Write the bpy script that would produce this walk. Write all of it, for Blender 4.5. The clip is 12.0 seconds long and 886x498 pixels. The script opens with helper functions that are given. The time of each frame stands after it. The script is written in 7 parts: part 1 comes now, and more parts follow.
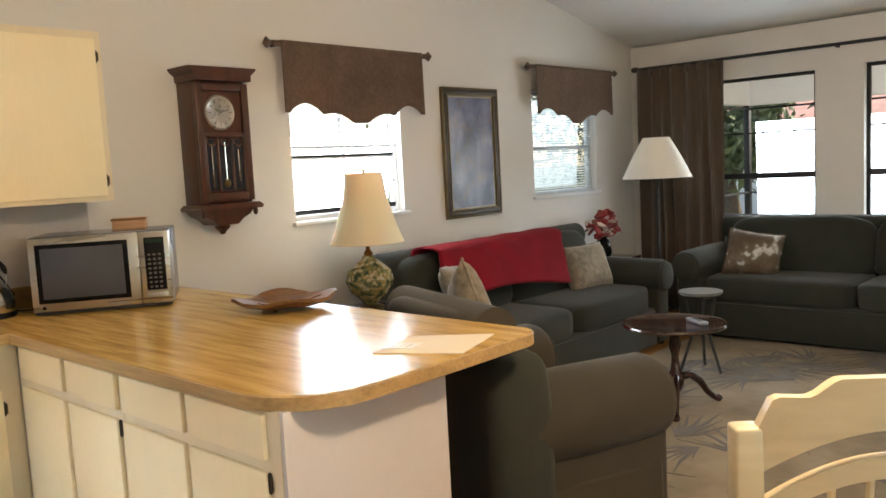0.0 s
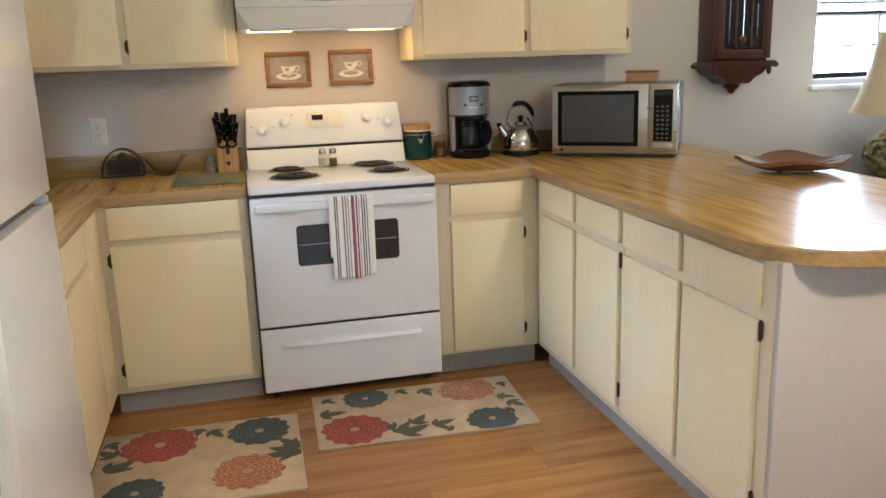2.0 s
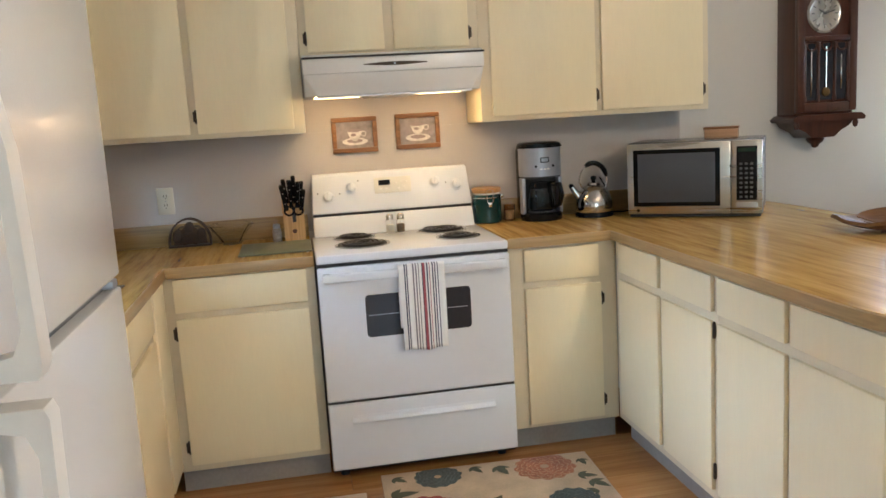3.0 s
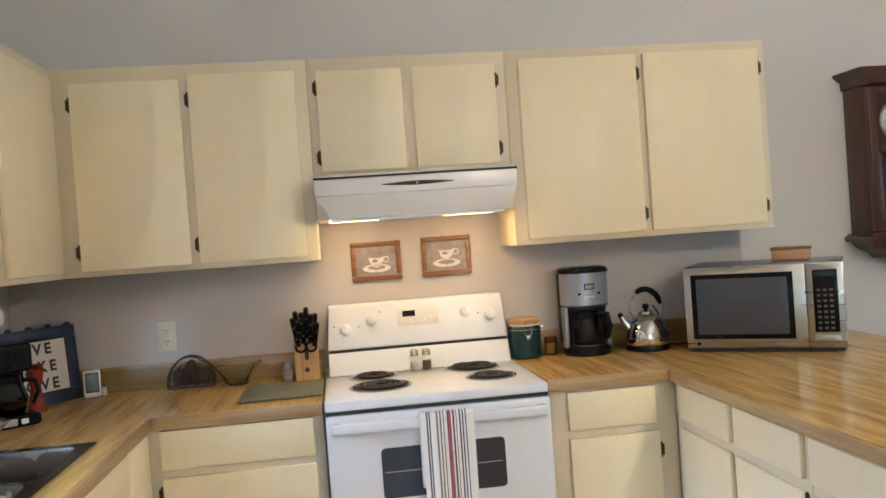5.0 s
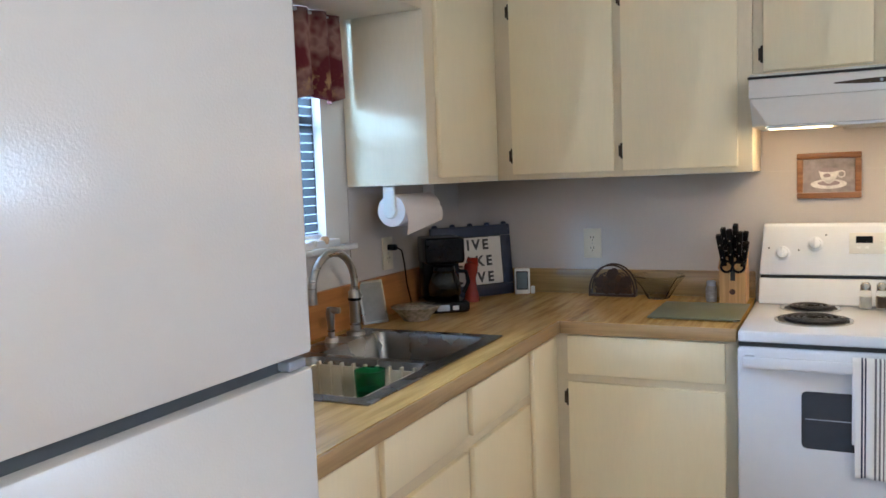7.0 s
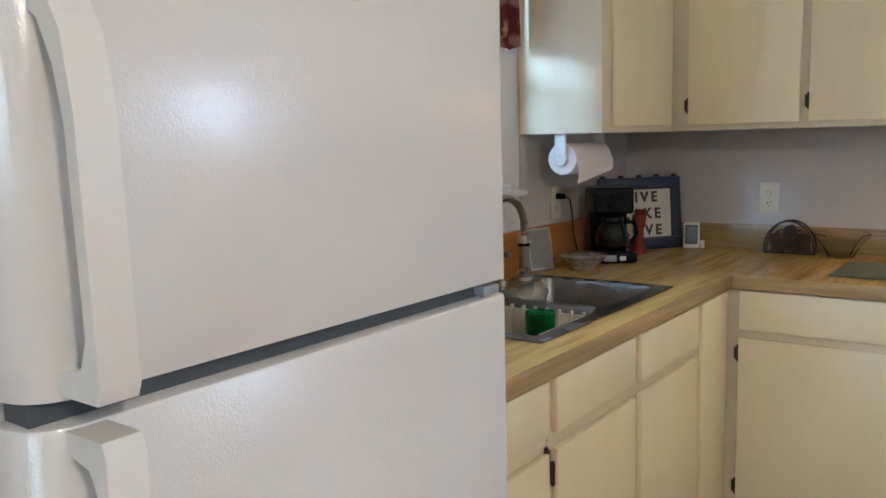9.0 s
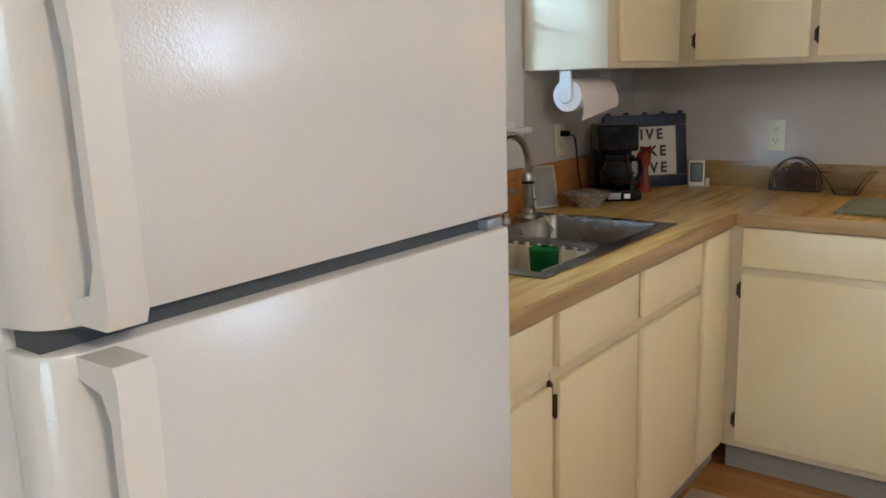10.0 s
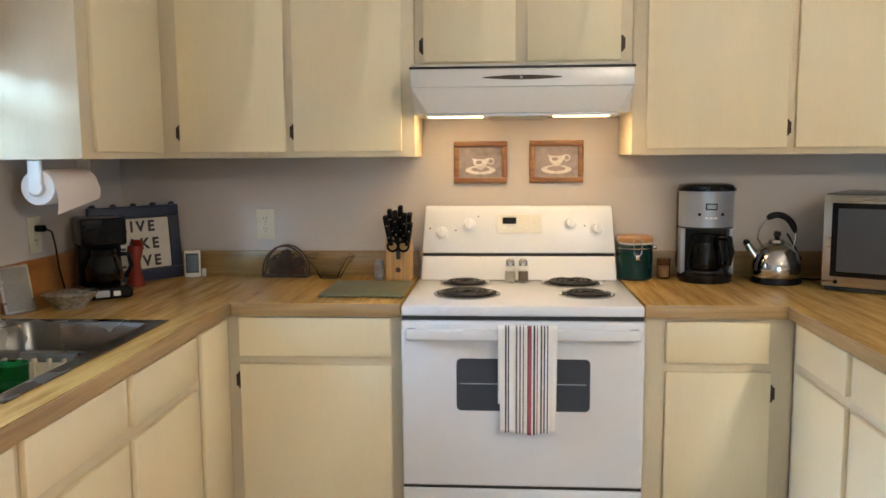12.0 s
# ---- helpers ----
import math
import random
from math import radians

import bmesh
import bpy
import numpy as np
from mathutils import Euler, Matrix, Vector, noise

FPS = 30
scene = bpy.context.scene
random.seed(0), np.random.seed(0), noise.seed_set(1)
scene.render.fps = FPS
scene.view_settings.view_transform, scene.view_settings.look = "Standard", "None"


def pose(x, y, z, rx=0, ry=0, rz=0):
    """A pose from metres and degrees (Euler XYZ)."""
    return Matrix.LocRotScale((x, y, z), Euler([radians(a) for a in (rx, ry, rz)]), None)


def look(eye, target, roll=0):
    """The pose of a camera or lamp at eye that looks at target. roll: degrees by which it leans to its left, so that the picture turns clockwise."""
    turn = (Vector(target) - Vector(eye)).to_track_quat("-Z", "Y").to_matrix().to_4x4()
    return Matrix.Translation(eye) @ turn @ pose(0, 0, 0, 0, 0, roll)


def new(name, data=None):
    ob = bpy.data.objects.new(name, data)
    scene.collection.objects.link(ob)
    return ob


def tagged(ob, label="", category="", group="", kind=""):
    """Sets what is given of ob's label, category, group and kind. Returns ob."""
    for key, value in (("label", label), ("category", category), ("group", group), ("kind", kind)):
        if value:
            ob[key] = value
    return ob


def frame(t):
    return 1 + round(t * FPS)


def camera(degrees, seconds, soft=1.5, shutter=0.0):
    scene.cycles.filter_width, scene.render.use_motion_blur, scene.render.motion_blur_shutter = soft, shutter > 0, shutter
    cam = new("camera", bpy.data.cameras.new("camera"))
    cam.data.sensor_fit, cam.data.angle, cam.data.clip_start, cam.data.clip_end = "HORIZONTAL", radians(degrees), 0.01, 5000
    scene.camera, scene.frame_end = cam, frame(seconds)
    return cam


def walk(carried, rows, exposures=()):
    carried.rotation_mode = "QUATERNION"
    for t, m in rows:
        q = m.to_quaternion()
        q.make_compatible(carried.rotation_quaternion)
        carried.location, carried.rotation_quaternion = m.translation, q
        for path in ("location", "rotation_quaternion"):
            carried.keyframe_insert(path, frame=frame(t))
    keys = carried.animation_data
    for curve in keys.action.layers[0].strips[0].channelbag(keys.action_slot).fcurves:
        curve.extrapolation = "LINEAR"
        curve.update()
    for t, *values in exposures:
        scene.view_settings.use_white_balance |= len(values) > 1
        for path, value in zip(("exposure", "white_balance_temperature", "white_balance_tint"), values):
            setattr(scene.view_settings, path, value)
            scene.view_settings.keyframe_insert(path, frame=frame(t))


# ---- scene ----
# ---------------------------------------------------------------- camera
cam = camera(57.0, 12.0, soft=1.6)
PATH = [
    (0, (-0.313, -3.907, 1.462), (1.159, -2.568, 1.257), -3.0),
    (0.5, (-0.341, -3.862, 1.434), (0.864, -2.295, 1.131), -2.6),
    (1, (-0.355, -3.911, 1.408), (0.56, -2.179, 1.002), -1.6),
    (1.5, (-0.381, -3.947, 1.396), (0.271, -2.112, 0.938), -1.4),
    (2, (-0.407, -3.944, 1.393), (0.061, -2.055, 0.933), -1.9),
    (2.5, (-0.426, -3.898, 1.396), (-0.046, -1.976, 0.991), -2.6),
    (3, (-0.441, -3.783, 1.407), (-0.093, -1.839, 1.091), -3.4),
    (3.5, (-0.455, -3.681, 1.401), (-0.089, -1.727, 1.19), -3.5),
    (3.7, (-0.45, -3.644, 1.406), (-0.085, -1.685, 1.234), -3.3),
    (5.3, (-0.252, -3.314, 1.434), (-0.065, -1.323, 1.416), -4.1),
    (5.5, (-0.221, -3.263, 1.437), (-0.1, -1.267, 1.405), -3.9),
    (6, (-0.141, -3.2, 1.41), (-0.329, -1.21, 1.327), -3.0),
    (6.5, (-0.084, -3.211, 1.408), (-0.701, -1.315, 1.249), -2.0),
    (7, (-0.107, -3.201, 1.401), (-0.982, -1.411, 1.226), -2.2),
    (7.2, (-0.108, -3.208, 1.397), (-1.038, -1.447, 1.213), -2.4),
    (9, (-0.13, -3.276, 1.373), (-1.318, -1.689, 1.106), -1.5),
    (9.5, (-0.139, -3.289, 1.372), (-1.363, -1.737, 1.07), -1.1),
    (10, (-0.128, -3.279, 1.362), (-1.312, -1.72, 0.954), -1.7),
    (10.5, (-0.116, -3.283, 1.358), (-1.227, -1.656, 1.014), -1.9),
    (11, (-0.12, -3.264, 1.37), (-1.019, -1.485, 1.204), -1.1),
    (11.5, (-0.091, -3.247, 1.376), (-0.642, -1.336, 1.172), -0.4),
    (12, (-0.073, -3.194, 1.385), (-0.209, -1.212, 1.156), -0.4),
]
walk(cam, [(t, look(eye, target, roll)) for t, eye, target, roll in PATH],
     exposures=[(0, 1.40, 8050, 15), (0.5, 1.30, 7150, 13), (1.5, 1.26, 6650, 12), (3, 1.28, 6300, 12), (5.5, 1.42, 6050, 12), (6, 1.31, 5850, 12), (6.5, 1.27, 5650, 12), (7, 1.22, 5500, 12),
                (9, 1.09, 5850, 12), (10, 1.14, 6200, 12), (11, 1.22, 6400, 12), (12, 1.32, 6380, 12)])

# ---------------------------------------------------------------- world, sun, lamps
SUN_EL, SUN_AZ = radians(38), radians(125)      # azimuth from +y towards +x (clockwise)
world = bpy.data.worlds.new("world")
scene.world = world
world.use_nodes = True
wn = world.node_tree.nodes
sky = wn.new("ShaderNodeTexSky")
sky.sky_type, sky.sun_disc, sky.sun_elevation, sky.sun_rotation = "NISHITA", False, SUN_EL, SUN_AZ
wn["Background"].inputs[1].default_value = 0.15
world.node_tree.links.new(sky.outputs[0], wn["Background"].inputs[0])

sun = new("sun", bpy.data.lights.new("sun", "SUN"))
sun.data.energy, sun.data.angle, sun.data.color = 3.0, radians(0.5), (1, 0.93, 0.82)
sun.matrix_basis = look((0, 0, 0), (-math.sin(SUN_AZ) * math.cos(SUN_EL), -math.cos(SUN_AZ) * math.cos(SUN_EL), -math.sin(SUN_EL)))


def area(name, eye, target, w, h, power, color):
    ob = new(name, bpy.data.lights.new(name, "AREA"))
    ob.data.shape, ob.data.size, ob.data.size_y = "RECTANGLE", w, h
    ob.data.energy, ob.data.color = power, color
    ob.matrix_basis = look(eye, target)
    return ob


def bulb(name, eye, power, color, radius=0.05):
    ob = new(name, bpy.data.lights.new(name, "POINT"))
    ob.data.energy, ob.data.color, ob.data.shadow_soft_size = power, color, radius
    ob.location = eye
    return ob


WARM = (1.0, 0.86, 0.67)
# Added lamp panel filling the window: daylight, white view and glare in one.
area("sky_light_window_north", (3.16, 0.10, 1.55), (3.16, -3, 1.0), 0.9, 0.82, 18, (0.62, 0.80, 1.0))
# Small lamp added outdoors, aimed to draw the streak on the cabinet side.
area("sky_light_window_sink", (-2.22, -3.20, 1.91), (-1.45, -0.885, 1.5), 0.36, 0.26, 95, (0.45, 0.75, 1.0))
# Lamp added high outdoors, a cool fill through the sink window.
area("sky_light_sink_high", (-3.3, -1.35, 2.35), (0.85, -1.3, 0.6), 1.2, 0.8, 120, (0.58, 0.76, 1.0))
# Added lamp panel outside the glass, in place of the bright outdoors.
area("sky_light_window_east", (6.87, -1.40, 1.29), (3, -1.40, 1.15), 0.52, 0.80, 5, (0.60, 0.80, 1.0))
# Lamp added under the porch ceiling, above the line of sight, as fill.
area("sky_light_porch", (8.20, -1.25, 2.29), (3, -1.25, 0.9), 1.5, 0.16, 16, (0.62, 0.80, 1.0))
# Added lamp panel behind the blinds, so white shows between the slats.
area("sky_light_window_corner", (5.605, 0.14, 1.59), (5.605, -3, 1.4), 0.80, 0.74, 1.0, (0.58, 0.82, 1.0))
# Second added panel outside the east glass, in place of bright outdoors.
area("sky_light_window_east_b", (6.87, -2.45, 1.29), (3, -2.45, 1.15), 0.80, 0.80, 6, (0.60, 0.80, 1.0))
# Added blue fill from behind the camera, outside the unseen south window.
area("sky_light_window_south", (0.3, -7.28, 1.4), (0.3, 0, 0.9), 1.7, 1.3, 9, (0.45, 0.82, 1.0))
# Added warm main light, out of view; its place is chosen by its effect.
bulb("dining_bulb", (1.45, -3.70, 2.30), 41, WARM, 0.09)
bulb("hood_bulb_west", (-0.22, -0.23, 1.500), 0.27, (1, 0.62, 0.30), 0.03)
bulb("hood_bulb_east", (0.20, -0.23, 1.500), 0.27, (1, 0.62, 0.30), 0.03)

# ---------------------------------------------------------------- materials
def nodes_of(name):
    m = bpy.data.materials.new(name)
    m.use_nodes = True
    nt = m.node_tree
    return m, nt, nt.nodes["Principled BSDF"]


def coords(nt, scale=(1, 1, 1), kind="Object", rot=(0, 0, 0)):
    tc, mp = nt.nodes.new("ShaderNodeTexCoord"), nt.nodes.new("ShaderNodeMapping")
    mp.inputs["Scale"].default_value, mp.inputs["Rotation"].default_value = scale, rot
    nt.links.new(tc.outputs[kind], mp.inputs["Vector"])
    return mp.outputs["Vector"]


def noise_of(nt, vec, scale, detail=4, rough=0.5, distort=0):
    n = nt.nodes.new("ShaderNodeTexNoise")
    n.inputs["Scale"].default_value, n.inputs["Detail"].default_value = scale, detail
    n.inputs["Roughness"].default_value, n.inputs["Distortion"].default_value = rough, distort
    nt.links.new(vec, n.inputs["Vector"])
    return n.outputs["Fac"]


def ramp(nt, fac, stops):
    r = nt.nodes.new("ShaderNodeValToRGB")
    e = r.color_ramp.elements
    while len(e) < len(stops):
        e.new(0.5)
    for k, (p, c) in zip(e, stops):
        k.position, k.color = p, (*c, 1)
    nt.links.new(fac, r.inputs[0])
    return r.outputs[0]


def mixed(nt, fac, a, b, mode="MIX"):
    m = nt.nodes.new("ShaderNodeMix")
    m.data_type, m.blend_type = "RGBA", mode
    for sock, v in ((m.inputs[0], fac), (m.inputs[6], a), (m.inputs[7], b)):
        if isinstance(v, (int, float)):
            sock.default_value = v
        elif isinstance(v, tuple):
            sock.default_value = (*v, 1)
        else:
            nt.links.new(v, sock)
    return m.outputs[2]


def bumped(nt, bsdf, height, strength, dist=0.002):
    b = nt.nodes.new("ShaderNodeBump")
    b.inputs["Strength"].default_value, b.inputs["Distance"].default_value = strength, dist
    nt.links.new(height, b.inputs["Height"])
    nt.links.new(b.outputs[0], bsdf.inputs["Normal"])


def shade(c, f):
    return tuple(min(1, v * f) for v in c)


def plain(name, color, rough=0.5, metal=0.0, var=0.08, big=3.0, fine=60.0, bump=0.15, spec=0.5, stretch=(1, 1, 1), sheen=0.0, bdist=0.002):
    """A surface of one colour with soft stains at two scales and a fine relief."""
    m, nt, b = nodes_of(name)
    v = coords(nt, stretch)
    n1, n2 = noise_of(nt, v, big, 3), noise_of(nt, v, fine, 4, 0.6)
    c = ramp(nt, n1, [(0.3, shade(color, 1 - var)), (0.7, shade(color, 1 + var))])
    c = mixed(nt, 0.35, c, ramp(nt, n2, [(0.35, shade(color, 1 - 1.6 * var)), (0.65, shade(color, 1 + var))]))
    nt.links.new(c, b.inputs["Base Color"])
    r = nt.nodes.new("ShaderNodeMapRange")
    r.inputs[3].default_value, r.inputs[4].default_value = max(0.02, rough - 0.06), min(1, rough + 0.08)
    nt.links.new(n1, r.inputs[0])
    nt.links.new(r.outputs[0], b.inputs["Roughness"])
    b.inputs["Metallic"].default_value, b.inputs["Specular IOR Level"].default_value = metal, spec
    b.inputs["Sheen Weight"].default_value = sheen
    if bump:
        bumped(nt, b, n2, bump, bdist)
    return m


def wood(name, dark, light, scale=1.0, axis=0, rough=0.4, bump=0.1, grain=1.0, coat=0.0):
    """Wood with its grain along an axis (0 x, 1 y, 2 z)."""
    m, nt, b = nodes_of(name)
    s = [14 * scale] * 3
    s[axis] = 1.1 * scale
    v = coords(nt, tuple(s))
    n1 = noise_of(nt, v, 1.0, 3, 0.5, 0.6)
    s2 = [90 * scale] * 3
    s2[axis] = 3.0 * scale
    n2 = noise_of(nt, coords(nt, tuple(s2)), 1.0, 4, 0.6)
    mid = tuple((a + c) / 2 for a, c in zip(dark, light))
    c = ramp(nt, n1, [(0.30, dark), (0.48, mid), (0.62, light), (0.8, mid)])
    c = mixed(nt, 0.45 * grain, c, ramp(nt, n2, [(0.35, shade(dark, 0.8)), (0.6, light)]))
    nt.links.new(c, b.inputs["Base Color"])
    b.inputs["Roughness"].default_value = rough
    b.inputs["Coat Weight"].default_value = coat
    b.inputs["Coat Roughness"].default_value = 0.12
    bumped(nt, b, n2, bump, 0.001)
    return m


def glass(name, color=(1, 1, 1), rough=0.02, ior=1.45):
    m, nt, b = nodes_of(name)
    b.inputs["Base Color"].default_value = (*color, 1)
    b.inputs["Transmission Weight"].default_value, b.inputs["Roughness"].default_value = 1.0, rough
    b.inputs["IOR"].default_value = ior
    return m


def glowing(name, color, power):
    m, nt, b = nodes_of(name)
    b.inputs["Base Color"].default_value = (*color, 1)
    b.inputs["Emission Color"].default_value, b.inputs["Emission Strength"].default_value = (*color, 1), power
    return m


WALL = plain("wall paint", (0.66, 0.635, 0.60), 0.6, var=0.03, big=1.2, fine=140, bump=0.25)
# Separate wall paint, its tone also lowered for the shade under the cabinets.
SPLASH = plain("darkened satin wall paint", (0.49, 0.45, 0.42), 0.5, var=0.025, big=1.6, fine=160, bump=0.2)
CEIL = plain("ceiling paint", (0.77, 0.76, 0.74), 0.8, var=0.03, big=1, fine=90, bump=0.5, bdist=0.004)
CREAM = plain("cream cabinet paint", (0.84, 0.73, 0.495), 0.42, var=0.025, big=2.2, fine=26, bump=0.10, stretch=(5, 5, 0.6))
# Frame cream, darker than the doors partly for the shade around them.
CREAM_F = plain("shaded cream frame paint", (0.72, 0.62, 0.44), 0.42, var=0.035, big=2.5, fine=30, bump=0.12, stretch=(4, 4, 0.7))
PANEL = plain("off white panel paint", (0.53, 0.505, 0.50), 0.45, var=0.025, big=1.5, fine=50, bump=0.1)
KICK = plain("grey vinyl base", (0.31, 0.285, 0.26), 0.5, var=0.12, big=5, fine=60)
HINGE = plain("dark bronze", (0.06, 0.042, 0.028), 0.4, metal=0.7, var=0.2, fine=200)
WHITE = plain("white enamel", (0.73, 0.75, 0.80), 0.16, var=0.015, big=2, fine=30, bump=0.02)
WHITE_P = plain("white plastic", (0.72, 0.71, 0.68), 0.35, var=0.03, fine=60, bump=0.05)
IVORY = plain("ivory plastic", (0.60, 0.54, 0.41), 0.35, var=0.03, fine=60, bump=0.03)
BLACK = plain("black plastic", (0.006, 0.006, 0.007), 0.13, var=0.2, fine=80, bump=0.04, spec=0.2)
BLACK_M = plain("black matt", (0.02, 0.02, 0.02), 0.6, var=0.2, fine=80, bump=0.1)
OVENGLASS = plain("dark oven glass", (0.028, 0.03, 0.038), 0.08, var=0.1, bump=0.0)
STEEL = plain("brushed steel", (0.42, 0.395, 0.35), 0.28, metal=1.0, var=0.06, big=3, fine=60, bump=0.05, stretch=(1, 1, 14))
SINK = plain("stainless sink", (0.26, 0.26, 0.25), 0.26, metal=1.0, var=0.08, big=6, fine=90, bump=0.05)
CHROME = plain("chrome", (0.58, 0.57, 0.55), 0.07, metal=1.0, var=0.03, bump=0.0)
SILVER = plain("silver grey plastic", (0.34, 0.37, 0.43), 0.30, metal=0.5, var=0.04, bump=0.03)
COIL = plain("burner coil", (0.03, 0.027, 0.026), 0.5, metal=0.4, var=0.3, fine=90)
GREEN_C = plain("dark green ceramic", (0.004, 0.030, 0.028), 0.14, var=0.2, fine=30, bump=0.03)
LID = wood("jar lid wood", (0.35, 0.17, 0.06), (0.55, 0.30, 0.12), 2.0, 0)
KNIFEWOOD = wood("knife block wood", (0.42, 0.22, 0.07), (0.66, 0.40, 0.16), 1.5, 2, 0.4)
CLOCKWOOD = wood("mahogany", (0.042, 0.0125, 0.006), (0.085, 0.026, 0.012), 1.2, 2, 0.35, coat=0.1)
TABLEWOOD = wood("dark polished wood", (0.02, 0.008, 0.006), (0.06, 0.02, 0.012), 1.2, 0, 0.12, coat=0.6)
OAKFRAME = wood("oak frame", (0.13, 0.052, 0.015), (0.28, 0.125, 0.042), 2.0, 0, 0.35)
CHAIRWOOD = wood("cream painted wood", (0.66, 0.54, 0.34), (0.78, 0.66, 0.44), 1.0, 0, 0.3, grain=0.2, coat=0.2)
SPLASHWOOD = wood("orange backsplash wood", (0.36, 0.13, 0.03), (0.50, 0.21, 0.055), 0.7, 1, 0.35)
REDWOOD = wood("red stained wood", (0.10, 0.012, 0.014), (0.20, 0.025, 0.028), 1.0, 0, 0.35)
FRIDGE_M, nt, b = nodes_of("pebbled fridge enamel")
v = coords(nt)
peb = noise_of(nt, v, 330, 2, 0.5)
nt.links.new(ramp(nt, noise_of(nt, v, 1.5, 2), [(0.3, (0.69, 0.685, 0.675)), (0.7, (0.72, 0.715, 0.705))]), b.inputs["Base Color"])
b.inputs["Roughness"].default_value = 0.16
b.inputs["Specular IOR Level"].default_value = 0.8
b.inputs["Coat Weight"].default_value, b.inputs["Coat Roughness"].default_value = 0.3, 0.12
bumped(nt, b, peb, 0.30, 0.0012)

# butcher-block laminate: strips along y, each with its own tone
COUNTER, nt, b = nodes_of("butcher block laminate")
v = coords(nt)
sx = nt.nodes.new("ShaderNodeSeparateXYZ")
nt.links.new(v, sx.inputs[0])
wob = noise_of(nt, coords(nt, (3, 0.7, 3)), 1.0, 3, 0.5)
mul = nt.nodes.new("ShaderNodeMath"); mul.operation = "MULTIPLY_ADD"
mul.inputs[1].default_value = 0.05
nt.links.new(wob, mul.inputs[0]); nt.links.new(sx.outputs[0], mul.inputs[2])
cmb = nt.nodes.new("ShaderNodeCombineXYZ")
nt.links.new(mul.outputs[0], cmb.inputs[0])
ysc = nt.nodes.new("ShaderNodeMath"); ysc.operation = "MULTIPLY"; ysc.inputs[1].default_value = 0.085
nt.links.new(sx.outputs[1], ysc.inputs[0]); nt.links.new(ysc.outputs[0], cmb.inputs[1])
streak = noise_of(nt, cmb.outputs[0], 24, 4, 0.62)
fine = noise_of(nt, coords(nt, (170, 7, 170)), 1.0, 3, 0.6)
c = ramp(nt, streak, [(0.28, (0.24, 0.13, 0.032)), (0.43, (0.43, 0.25, 0.066)), (0.55, (0.59, 0.37, 0.108)), (0.72, (0.70, 0.47, 0.165))])
c = mixed(nt, 0.25, c, ramp(nt, fine, [(0.3, (0.22, 0.105, 0.03)), (0.65, (0.64, 0.41, 0.15))]))
nt.links.new(c, b.inputs["Base Color"])
b.inputs["Roughness"].default_value = 0.21
b.inputs["Specular IOR Level"].default_value = 0.3
bumped(nt, b, noise_of(nt, v, 60, 2), 0.05, 0.001)
EDGE = wood("laminate edge", (0.29, 0.18, 0.075), (0.47, 0.315, 0.145), 1.0, 1, 0.3)
EDGE_X = wood("laminate edge across", (0.29, 0.18, 0.075), (0.47, 0.315, 0.145), 1.0, 0, 0.3)

# laminate floor planks: each plank takes its own tone
FLOOR, nt, b = nodes_of("oak laminate planks")
oi = nt.nodes.new("ShaderNodeObjectInfo")
add = nt.nodes.new("ShaderNodeVectorMath"); add.operation = "MULTIPLY_ADD"
add.inputs[1].default_value = (1, 1, 1)
off = nt.nodes.new("ShaderNodeCombineXYZ")
m10 = nt.nodes.new("ShaderNodeMath"); m10.operation = "MULTIPLY"; m10.inputs[1].default_value = 37.0
nt.links.new(oi.outputs["Random"], m10.inputs[0]); nt.links.new(m10.outputs[0], off.inputs[0]); nt.links.new(m10.outputs[0], off.inputs[1])
nt.links.new(coords(nt, (1.3, 17, 17)), add.inputs[0]); nt.links.new(off.outputs[0], add.inputs[2])
g1 = noise_of(nt, add.outputs[0], 1.0, 5, 0.6, 0.5)
g2 = noise_of(nt, coords(nt, (5, 130, 130)), 1.0, 3, 0.6)
c = ramp(nt, g1, [(0.28, (0.27, 0.115, 0.034)), (0.5, (0.45, 0.215, 0.070)), (0.72, (0.58, 0.305, 0.115))])
c = mixed(nt, 0.25, c, ramp(nt, g2, [(0.3, (0.26, 0.11, 0.032)), (0.65, (0.55, 0.285, 0.105))]))
tone = ramp(nt, oi.outputs["Random"], [(0.0, (0.82, 0.80, 0.78)), (1.0, (1.0, 1.0, 1.0))])
nt.links.new(mixed(nt, 1.0, c, tone, "MULTIPLY"), b.inputs["Base Color"])
b.inputs["Roughness"].default_value = 0.27
bumped(nt, b, g2, 0.08, 0.001)


def fabric(name, color, var=0.15, fine=260, sheen=0.3, bump=0.5):
    return plain(name, color, 0.9, var=var, big=5, fine=fine, bump=bump, sheen=sheen, spec=0.2)


SOFA = fabric("grey green chenille", (0.030, 0.032, 0.025), sheen=0.1)
SOFA_B = fabric("olive taupe chenille", (0.048, 0.040, 0.029), sheen=0.1)
THROW = fabric("red throw", (0.20, 0.004, 0.010), 0.2, 120, sheen=0.0)
UPST = wood("upstand wood print", (0.20, 0.125, 0.045), (0.37, 0.235, 0.09), 1.0, 0, 0.3)
VALANCE = fabric("brown damask", (0.125, 0.078, 0.055), 0.3, 45, sheen=0.1)
DRAPE = fabric("brown drape", (0.095, 0.066, 0.048), 0.15, 160)
CUSHION = fabric("patterned tan cushion", (0.25, 0.205, 0.15), 0.5, 28)
FUR = fabric("white cushion", (0.62, 0.60, 0.56), 0.1, 90)
SHADE_M, nt, b = nodes_of("cream lampshade")
b.inputs["Base Color"].default_value = (0.86, 0.67, 0.46, 1)
b.inputs["Roughness"].default_value = 0.8
b.inputs["Subsurface Weight"].default_value = 0.25
